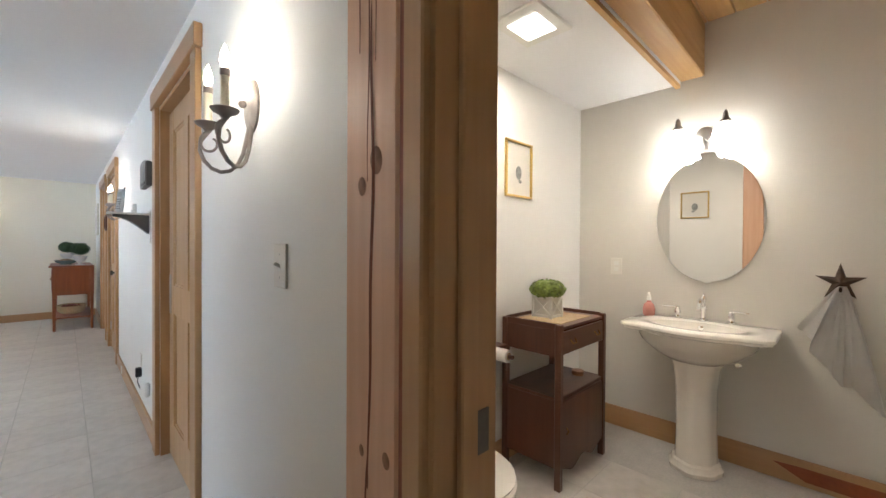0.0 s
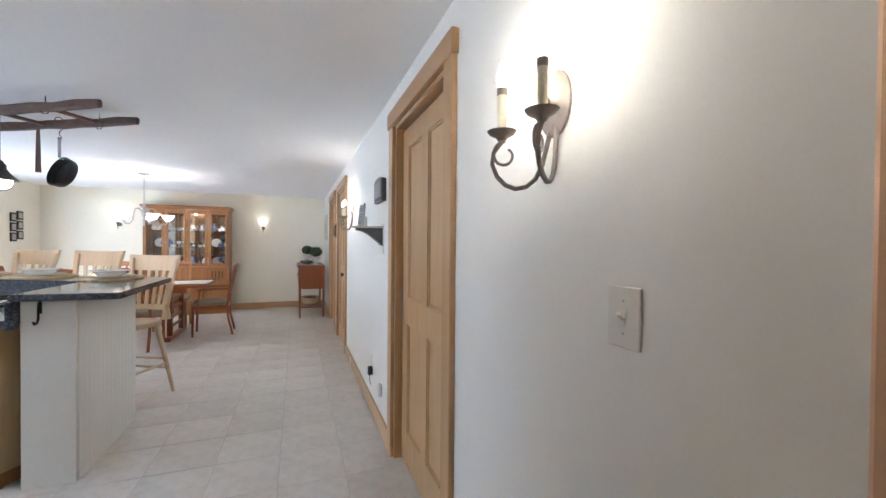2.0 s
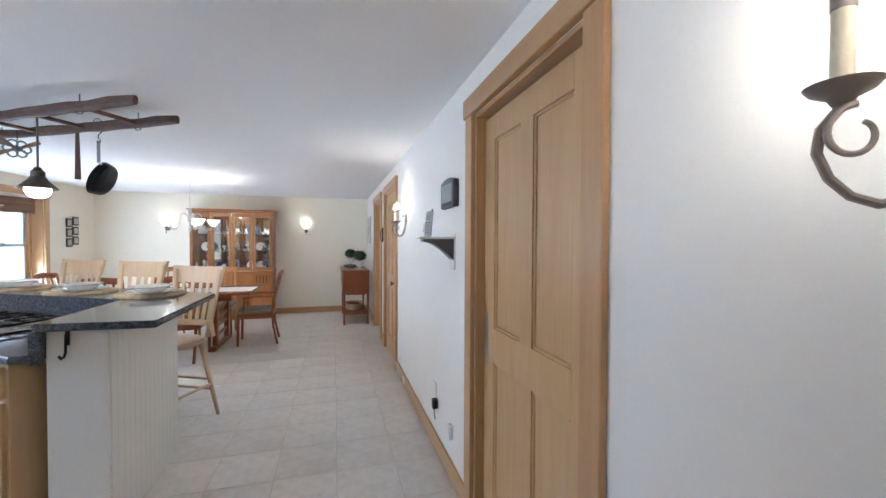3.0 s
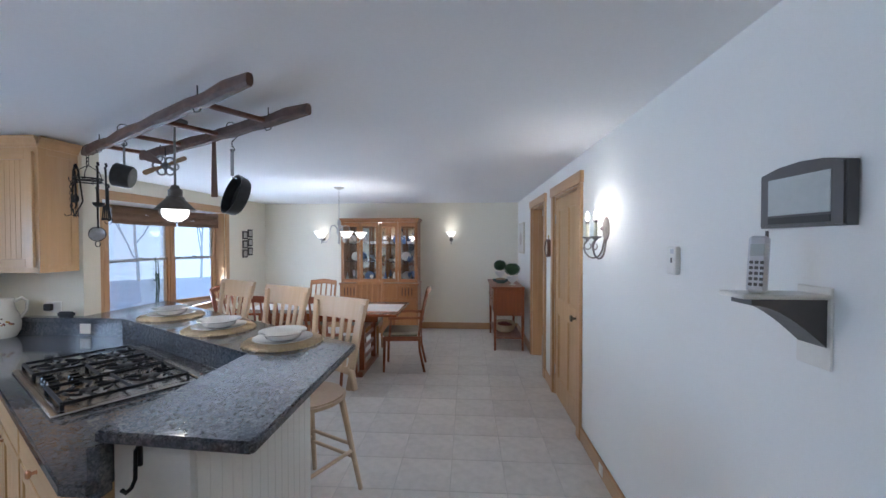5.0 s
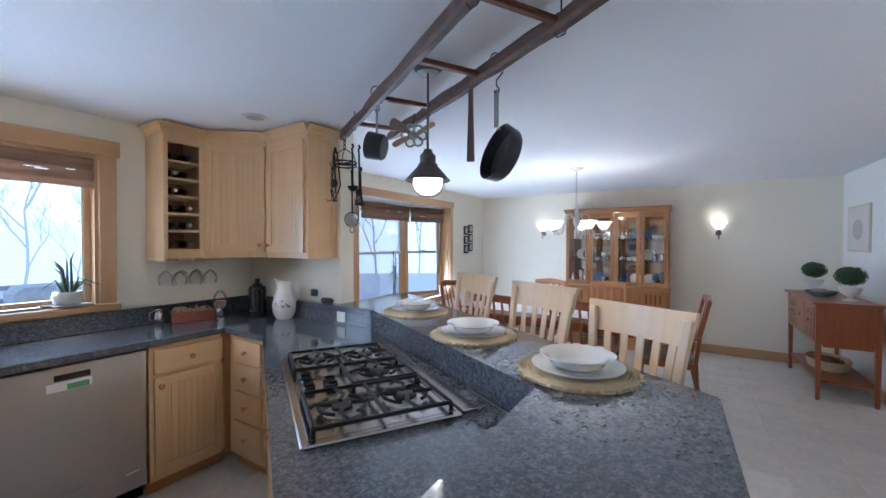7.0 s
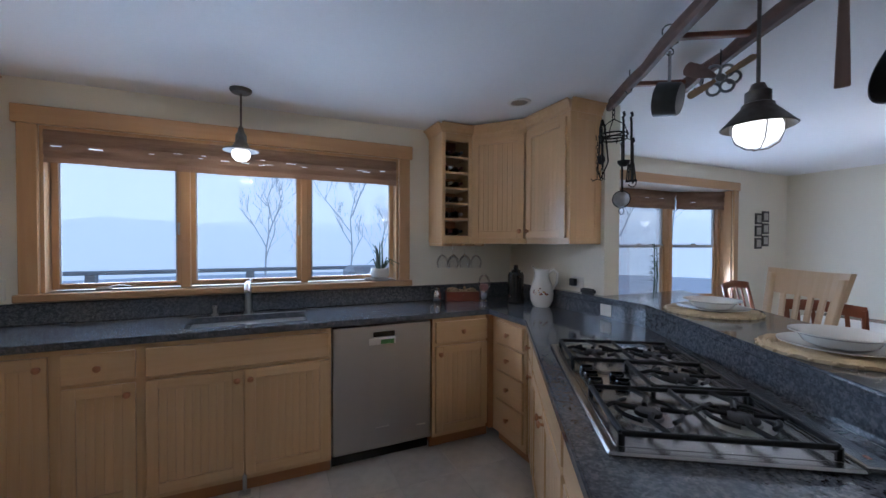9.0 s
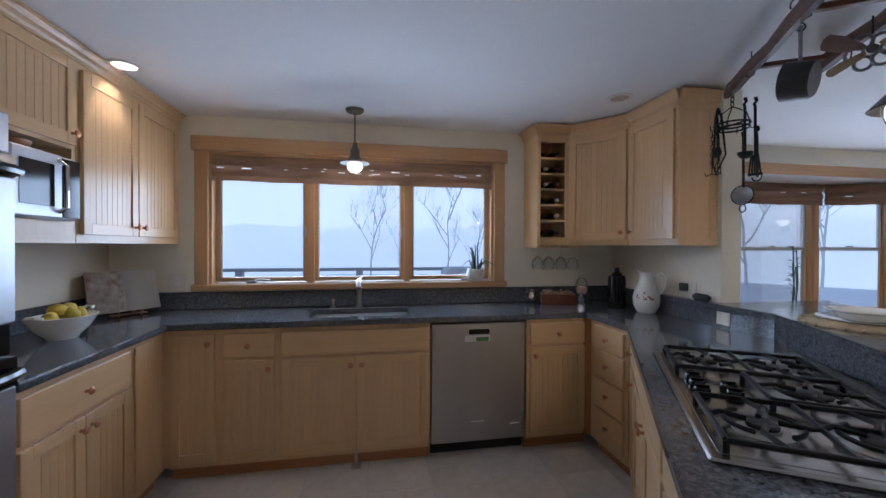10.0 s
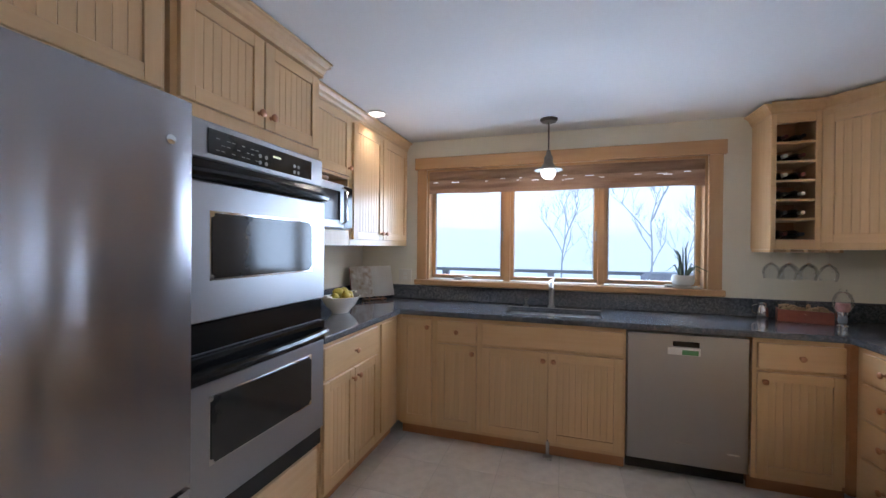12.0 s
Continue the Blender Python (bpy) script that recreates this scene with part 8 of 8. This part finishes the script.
part("spout", tube([(0, 0, 0.07), (-0.03, 0, 0.105), (-0.065, 0, 0.115), (-0.095, 0, 0.10), (-0.105, 0, 0.07)], 0.0095, 8, None, 0.011), CHROME, e, "", True)
for s in (-1, 1):
    h = part("handle_base", lathe([(0.024, 0), (0.024, 0.006), (0.012, 0.014), (0.018, 0.034), (0.011, 0.05), (0.013, 0.06), (0.0, 0.066)], (0, s * 0.125, 0), 16), CHROME, e, "", True)
    part("lever", tube([(0, s * 0.12, 0.058), (-0.004, s * 0.15, 0.063), (-0.006, s * 0.20, 0.060)], 0.0065, 8, None, 0.005), CHROME, h, "", True)
SOAPP = material("pink_soap", (0.55, 0.25, 0.2), 0.2, vary=0.05)
e = thing("soap_bottle", pose(XB - 0.09, 1.435, 0.806) @ Matrix.Scale(1.08, 4), "small clear bottle with pink soap and a white pump", "soap bottle")
part("bottle", lathe([(0.024, 0), (0.032, 0.01), (0.034, 0.04), (0.026, 0.07), (0.012, 0.08), (0.012, 0.09), (0, 0.09)], seg=18), SOAPP, e, "", True)
part("pump", lathe([(0.012, 0.0905), (0.011, 0.11), (0.007, 0.115), (0.006, 0.135), (0.0, 0.137)], seg=12), WHITE, e, "", True)
part("nozzle", tube([(0, 0, 0.132), (-0.025, 0, 0.13)], 0.005, 6), WHITE, e)
e = thing("supply_valve", pose(XB - 0.002, 0.99, 0.58), "small chrome water valve under the basin", "valve")
part("stem", cyl((0, 0, 0), (-0.06, 0, 0), 0.008, seg=8), CHROME, e, "", True)
part("knob", ball((-0.06, -0.012, 0.0), 0.02, 10, None, (0.5, 1, 0.8)), CHROME, e, "", True)

MIRROR = material("mirror_silver", (0.86, 0.86, 0.85), 0.01, 1.0, vary=0.0, bump=0)
e = thing("oval_mirror", pose(XB - 0.002, 1.143, 1.413, 0, -90, 0) @ Matrix.Diagonal((1.09, 1.09, 1, 1)), "frameless oval mirror with a scalloped crest", "mirror")
pts = [(0.345 * math.cos(radians(i * 2.5)), 0.25 * math.sin(radians(i * 2.5))) for i in range(144)]
pts = [(x + (0.022 if abs(y) < 0.034 and x > 0 else 0.0) - (0.012 if 0.05 < abs(y) < 0.075 and x > 0 else 0.0) - (0.008 if abs(y) < 0.02 and x < 0 else 0.0), y) for x, y in pts]
part("glass", prism(pts, 0.0, 0.006), MIRROR, e, "silvered glass")
part("bevel_edge", tube([(x * 1.0, y * 1.0, 0.004) for x, y in pts + pts[:1]], 0.0016, 5), CHROME, e)
e = thing("vanity_light", pose(XB, 1.159, 1.895) @ Matrix.Scale(1.09, 4), "two-lamp nickel vanity light with white glass shades, lit", "wall lamp")
part("back_plate", lathe([(0.0, 0), (0.052, 0), (0.05, 0.01), (0.03, 0.018), (0, 0.02)], seg=24), NICKEL, e, "round nickel plate", True).matrix_local = pose(0, 0, 0, 0, -90, 0) @ Matrix.Diagonal((1.3, 1, 1, 1))
for s in (-1, 1):
    y = s * 0.108
    part("arm", tube([(-0.015, 0, 0.0), (-0.06, s * 0.03, -0.03), (-0.09, s * 0.09, 0.02), (-0.10, y, 0.10)], 0.007, 7), NICKEL, e, "", True)
    part("cap", lathe([(0.024, 0.045), (0.026, 0.055), (0.014, 0.07), (0.012, 0.095), (0.005, 0.11), (0, 0.112)], (-0.10, y, 0), 16), NICKEL, e, "", True)
    sh = part("shade", lathe([(0.026, 0.045), (0.045, 0.035), (0.056, 0.0), (0.062, -0.05), (0.07, -0.085), (0.067, -0.085), (0.057, -0.048), (0.05, 0.0), (0.0, 0.03)], (-0.10, y, 0), 22), SHADEB, e, "lit white bell shade", True)
    sh.visible_shadow = False
    bulb_lamp("vanity_light_bulb", (XB - 0.13, 1.159 + y * 1.09, 1.822), BATH_W, WARM, 0.05)
STAR = material("rusty_star", (0.13, 0.085, 0.06), 0.6, 0.5, vary=0.3, scale=30, bump=0.4)
e = thing("star_hook", pose(XB, 0.584, 1.072, 0, -90, 0) @ Matrix.Scale(1.1, 4), "rusty metal barn star towel hook", "towel hook")
b = bmesh.new()
top = b.verts.new((0, 0, 0.028))
ring = []
for i in range(10):
    r = 0.088 if i % 2 == 0 else 0.03
    a = radians(i * 36)
    ring.append(b.verts.new((r * math.cos(a), r * math.sin(a), 0.003)))
for i in range(10):
    b.faces.new((ring[i], ring[(i + 1) % 10], top))
b.faces.new(ring)
part("star", b, STAR, e)
part("peg", tube([(-0.02, 0, 0.03), (-0.035, 0, 0.06), (-0.02, 0, 0.075)], 0.006, 6), STAR, e)
TOWEL = material("white_terry", (0.84, 0.82, 0.78), 0.95, vary=0.03, scale=12, grain=220, bump=0.8, dist=0.004)
e = thing("hand_towel", pose(XB - 0.06, 0.576, 1.056) @ Matrix.Scale(1.12, 4), "white terry hand towel draped from the star hook", "towel")
b = bmesh.new()
rows = []
HEM = ((0.145, -0.20), (0.095, -0.25), (0.105, -0.305), (0.045, -0.36), (0.0, -0.44), (-0.03, -0.425), (-0.115, -0.53), (-0.13, -0.525))
n, k = 42, 24
for j in range(k + 1):
    t = j / k
    r = []
    for i in range(n + 1):
        u = i / n * (len(HEM) - 1)
        m = min(len(HEM) - 2, int(u))
        hy, hz = (HEM[m][q] + (HEM[m + 1][q] - HEM[m][q]) * (u - m) for q in (0, 1))
        fold = 0.011 * math.sin(i * 0.55 + 0.5 * t) * min(1, t * 2.0) + 0.002 * math.sin(i * 1.9 + 4 * t)
        r.append(b.verts.new((fold, hy * t ** 0.85 + 0.012 * (1 - 2 * i / n) * (1 - t), hz * t - 0.012 * t * (1 - t))))
    rows.append(r)
for a, c_ in zip(rows, rows[1:]):
    for i in range(n):
        b.faces.new((a[i], a[i + 1], c_[i + 1], c_[i]))
bmesh.ops.solidify(b, geom=b.faces[:], thickness=0.008)
part("cloth", b, TOWEL, e, "", True)

switch_plate("wall_outlet", pose(XB, 1.675, 1.108, 0, 0, RW), 0.075, 0.115, "outlet", "ivory outlet plate on the bathroom wall")
GOLD = material("gold_frame", (0.62, 0.42, 0.13), 0.3, 0.8, vary=0.12)
BOT = material("botanical_print", (0.66, 0.64, 0.58), 0.7, vary=0.03)
LEAFP = material("printed_leaf", (0.30, 0.31, 0.29), 0.7, vary=0.2, scale=30)


def gilt_picture(m, w, h, label):
    e = thing("framed_print", m, label, "picture", "gilt prints")
    part("frame", box(-w / 2, w / 2, -0.018, 0, h / 2 - 0.014, h / 2, 0.003), GOLD, e)
    part("frame", box(-w / 2, w / 2, -0.018, 0, -h / 2, -h / 2 + 0.014, 0.003), GOLD, e)
    part("frame", box(-w / 2, -w / 2 + 0.014, -0.018, 0, -h / 2 + 0.014, h / 2 - 0.014, 0.003), GOLD, e)
    part("frame", box(w / 2 - 0.014, w / 2, -0.018, 0, -h / 2 + 0.014, h / 2 - 0.014, 0.003), GOLD, e)
    part("print", box(-w / 2 + 0.014, w / 2 - 0.014, -0.006, -0.001, -h / 2 + 0.014, h / 2 - 0.014), BOT, e, "pale botanical print")
    lf = part("leaf_motif", lathe([(0.03, 0), (0.0, 0.0006)], seg=14, squash=1.4), LEAFP, e)
    lf.matrix_local = pose(0, -0.0065, -0.02, 90, 0, 0)
    lf2 = part("leaf_motif", lathe([(0.018, 0), (0.0, 0.0006)], seg=10, squash=0.6), LEAFP, e)
    lf2.matrix_local = pose(0.015, -0.0065, -0.07, 90, 0, 0)


gilt_picture(pose(3.03, YB, 1.702), 0.27, 0.335, "botanical print in a thin gold frame")
gilt_picture(pose(XE + 0.13, 1.70, 1.705, 0, 0, 90), 0.27, 0.29, "square botanical print in a thin gold frame")

# washstand
KX0, KX1, KY0, KY1, KH = 2.855, 3.40, 1.562, 1.925, 0.845
e = thing("washstand", pose(0, 0, 0), "small dark walnut washstand with a drawer, open shelf and cupboard", "washstand")
for x in (KX0, KX1 - 0.034):
    for y in (KY0, KY1 - 0.034):
        part("post", box(x, x + 0.034, y, y + 0.034, 0.0, KH, 0.004), WALNUT, e)
part("top", box(KX0 + 0.01, KX1 - 0.01, KY0 + 0.01, KY1 - 0.01, KH - 0.03, KH - 0.015), WALNUTX, e)
part("gallery", box(KX0 + 0.034, KX1 - 0.034, KY1 - 0.016, KY1 - 0.006, KH - 0.015, KH + 0.004), WALNUTX, e)
part("gallery", box(KX0 + 0.006, KX0 + 0.016, KY0 + 0.034, KY1 - 0.034, KH - 0.015, KH + 0.004), WALNUT, e)
part("gallery", box(KX1 - 0.016, KX1 - 0.006, KY0 + 0.034, KY1 - 0.034, KH - 0.015, KH + 0.004), WALNUT, e)
dr = part("drawer_front", box(KX0 + 0.036, KX1 - 0.036, KY0 + 0.004, KY0 + 0.02, KH - 0.155, KH - 0.04, 0.003), WALNUTX, e)
for x in (KX0 + 0.13, KX1 - 0.13):
    part("bail_pull", tube([(x - 0.025, KY0 + 0.002, KH - 0.085), (x - 0.02, KY0 - 0.012, KH - 0.105), (x + 0.02, KY0 - 0.012, KH - 0.105), (x + 0.025, KY0 + 0.002, KH - 0.085)], 0.003, 6), BRASS, dr, "brass bail pull", True)
part("side_apron", box(KX0 + 0.008, KX0 + 0.02, KY0 + 0.034, KY1 - 0.034, KH - 0.165, KH - 0.03), WALNUT, e)
part("side_apron", box(KX1 - 0.02, KX1 - 0.008, KY0 + 0.034, KY1 - 0.034, KH - 0.165, KH - 0.03), WALNUT, e)
part("shelf", box(KX0 + 0.012, KX1 - 0.012, KY0 + 0.012, KY1 - 0.012, 0.455, 0.47), WALNUTX, e)
cd = part("cupboard_door", box(KX0 + 0.036, KX1 - 0.036, KY0 + 0.004, KY0 + 0.02, 0.12, 0.45, 0.003), WALNUT, e)
part("door_pull", tube([(KX0 + 0.07, KY0 + 0.002, 0.31), (KX0 + 0.07, KY0 - 0.012, 0.295), (KX0 + 0.07, KY0 + 0.0, 0.275)], 0.003, 6), BRASS, cd, "small brass pull", True)
part("side_panel", box(KX0 + 0.008, KX0 + 0.02, KY0 + 0.034, KY1 - 0.034, 0.11, 0.455), WALNUT, e)
part("side_panel", box(KX1 - 0.02, KX1 - 0.008, KY0 + 0.034, KY1 - 0.034, 0.11, 0.455), WALNUT, e)
part("bottom", box(KX0 + 0.02, KX1 - 0.02, KY0 + 0.02, KY1 - 0.012, 0.10, 0.115), WALNUT, e)
b = bmesh.new()
n = 16
rows = []
for i in range(n + 1):
    x = KX0 + 0.034 + (KX1 - KX0 - 0.068) * i / n
    rows.append([b.verts.new((x, KY0 + 0.008 + o, z)) for o in (0, 0.012) for z in (0.085 + 0.02 * math.cos(i * math.pi * 4 / n), 0.119)])
for a, c_ in zip(rows, rows[1:]):
    for i, j in ((0, 1), (1, 3), (3, 2), (2, 0)):
        b.faces.new((a[i], a[j], c_[j], c_[i]))
part("scalloped_apron", b, WALNUT, e)
e = thing("woven_mat", pose(3.13, 1.745, KH - 0.0145), "pale woven mat on the washstand", "mat")
part("weave", box(-0.18, 0.18, -0.13, 0.13, 0, 0.004, 0.001), MAT, e)
e = thing("planter_box", pose(3.09, 1.775, KH - 0.0098) @ Matrix.Scale(1.1, 4), "white lattice planter box with a leafy green plant", "plant")
for sx, sy, rz in ((0, -0.055, 0), (0, 0.055, 0), (-0.055, 0, 90), (0.055, 0, 90)):
    f = part("side", box(-0.055, 0.055, -0.004, 0.004, 0.004, 0.016, 0.001), WHITE, e, "white lattice side")
    f.matrix_local = pose(sx, sy, 0, 0, 0, rz)
    part("rail", box(-0.055, 0.055, -0.004, 0.004, 0.10, 0.112, 0.001), WHITE, f)
    part("post", box(-0.059, -0.047, -0.0045, 0.0045, 0.0, 0.114, 0.001), WHITE, f)
    part("brace", beam((-0.05, 0, 0.014), (0.05, 0, 0.102), 0.005, 0.009), WHITE, f)
    part("brace", beam((0.05, 0, 0.014), (-0.05, 0, 0.102), 0.005, 0.009), WHITE, f)
part("liner", box(-0.05, 0.05, -0.05, 0.05, 0.003, 0.105), CERAMIC, e)
GREEN = material("bright_leaf", (0.30, 0.40, 0.08), 0.6, vary=0.35, scale=40)
part("foliage", leaf_ball(0.09, 620, 3, 0.55, 0.017), GREEN, e, "small bright green leaves").location = (0, 0, 0.145)
e = thing("soap_dish", pose(3.30, 1.69, 0.4705), "small round orange tin on the shelf", "tin")
part("tin", lathe([(0.035, 0), (0.035, 0.025), (0.0, 0.027)], seg=18), COPPER, e, "", True)

# toilet and paper
e = thing("toilet", pose(2.12, YB + 0.1, 0), "white porcelain toilet with a closed lid", "toilet")
part("bowl", lathe([(0.11, 0.0), (0.12, 0.03), (0.10, 0.12), (0.14, 0.26), (0.185, 0.36), (0.19, 0.395), (0.0, 0.395)], (0, -0.47, 0), 28, squash=1.22), PORCELAIN, e, "", True)
part("seat", lathe([(0.0, 0.396), (0.195, 0.396), (0.2, 0.405), (0.195, 0.415), (0.0, 0.415)], (0, -0.46, 0), 30, squash=1.2), PORCELAIN, e, "", True)
part("lid", lathe([(0.0, 0.4155), (0.193, 0.4155), (0.196, 0.425), (0.18, 0.436), (0.0, 0.44)], (0, -0.46, 0), 30, squash=1.2), PORCELAIN, e, "", True)
part("tank", box(-0.22, 0.22, -0.20, -0.105, 0.38, 0.72, 0.02), PORCELAIN, e)
part("tank_lid", box(-0.23, 0.23, -0.21, -0.103, 0.7205, 0.755, 0.01), PORCELAIN, e)
e = thing("toilet_paper", pose(2.68, 1.80, 0.687), "white toilet roll on a wooden holder beside the washstand", "toilet roll")
part("roll", cyl((-0.0, -0.05, 0), (0.0, 0.05, 0), 0.033, seg=22), LINEN, e, "", True)
part("core", cyl((-0.0, -0.0505, 0), (0.0, -0.0502, 0), 0.02, seg=14), CORK, e)
part("spindle", cyl((0, -0.075, 0), (0, 0.075, 0), 0.011, seg=10), WALNUT, e)
part("bracket", box(-0.02, 0.16, 0.076, 0.155, -0.012, 0.012, 0.003), WALNUT, e)

# fan light
e = thing("ceiling_fan_light", pose(2.607, 1.583, 2.258), "square white bathroom fan with a lit lens", "ceiling light")
part("grille", box(-0.15, 0.15, -0.125, 0.125, -0.014, -0.0005, 0.006), WHITE, e)
part("lens", box(-0.085, 0.085, -0.075, 0.075, -0.02, -0.0145, 0.004), GLOBE, e, "lit white lens")
area_lamp("fan_light", (2.607, 1.583, 2.233), (2.607, 1.583, 0), 0.16, 0.15, 6.5, (1.0, 0.86, 0.68))

# dome of the light added out of view in the next room
e = bpy.data.objects["ceiling_light"]
part("dome", lathe([(0.0, -0.10), (0.06, -0.095), (0.11, -0.07), (0.135, -0.03), (0.14, -0.001), (0.0, -0.001)], seg=24), GLOBE, e, "lit white dome", True).visible_shadow = False
# beyond the open doorway
COAT = material("dark_coat", (0.02, 0.02, 0.025), 0.9, vary=0.2, scale=20, bump=0.4)
e = thing("hanging_coat", pose(2.02, 9.10, 0.52), "dark coat hanging on the open door", "coat")
b = lathe([(0.0, 0.0), (0.10, 0.0), (0.12, 0.08), (0.10, 0.4), (0.085, 0.7), (0.04, 0.88), (0.02, 0.95), (0, 0.95)], seg=40, squash=0.6)
for v in b.verts:
    f = 1 + 0.16 * math.cos(7 * math.atan2(v.co.y, v.co.x) + v.co.z * 3)
    v.co.x, v.co.y = v.co.x * f + 0.01 * math.sin(v.co.z * 9), v.co.y * f
part("cloth", b, COAT, e, "", True)
part("hanger_hook", tube([(0, 0, 0.94), (0, 0, 1.0), (0.0, 0.05, 1.02)], 0.004, 6), NICKEL, e)

# ---- floor tiles ----
TS = 0.36
tile_me = None


def tile_mesh():
    b = box(-TS / 2 + 0.0025, TS / 2 - 0.0025, -TS / 2 + 0.0025, TS / 2 - 0.0025, -0.012, 0.0, 0.0015)
    me = bpy.data.meshes.new("tile")
    b.to_mesh(me)
    b.free()
    me.materials.append(TILE)
    return me


tile_me = tile_mesh()
floor_ob = bpy.data.objects["floor"]
rest = bmesh.new()
rest_count, tile_count = 0, 0
for ix in range(-12, 8):
    for iy in range(-5, 33):
        x, y = 0.465 + (ix + 0.5) * TS, 0.062 + (iy + 0.5) * TS
        if y > YN or x > XB:
            continue
        if x < -3.3 or (y < YS and x < -0.1) or (x > XE + 0.28 and y > 2.0 and y < 5.0):
            continue
        near = (1.4 < y < 7.6 and -0.75 < x < XE) or (x < -0.75 and 2.2 < y < 4.6 and x > -2.8) or (XE < x < XB and 0.2 < y < YB)
        if near and tile_count < 300:
            t = new("tile", tile_me)
            t.parent = floor_ob
            t.location = (x, y, 0)
            tile_count += 1
        else:
            box(x - TS / 2 + 0.0025, x + TS / 2 - 0.0025, y - TS / 2 + 0.0025, y + TS / 2 - 0.0025, -0.012, 0, bm=rest)
rest_ob = part("far_tiles", rest, TILE, floor_ob)
rest_ob["kind"] = "stuff"
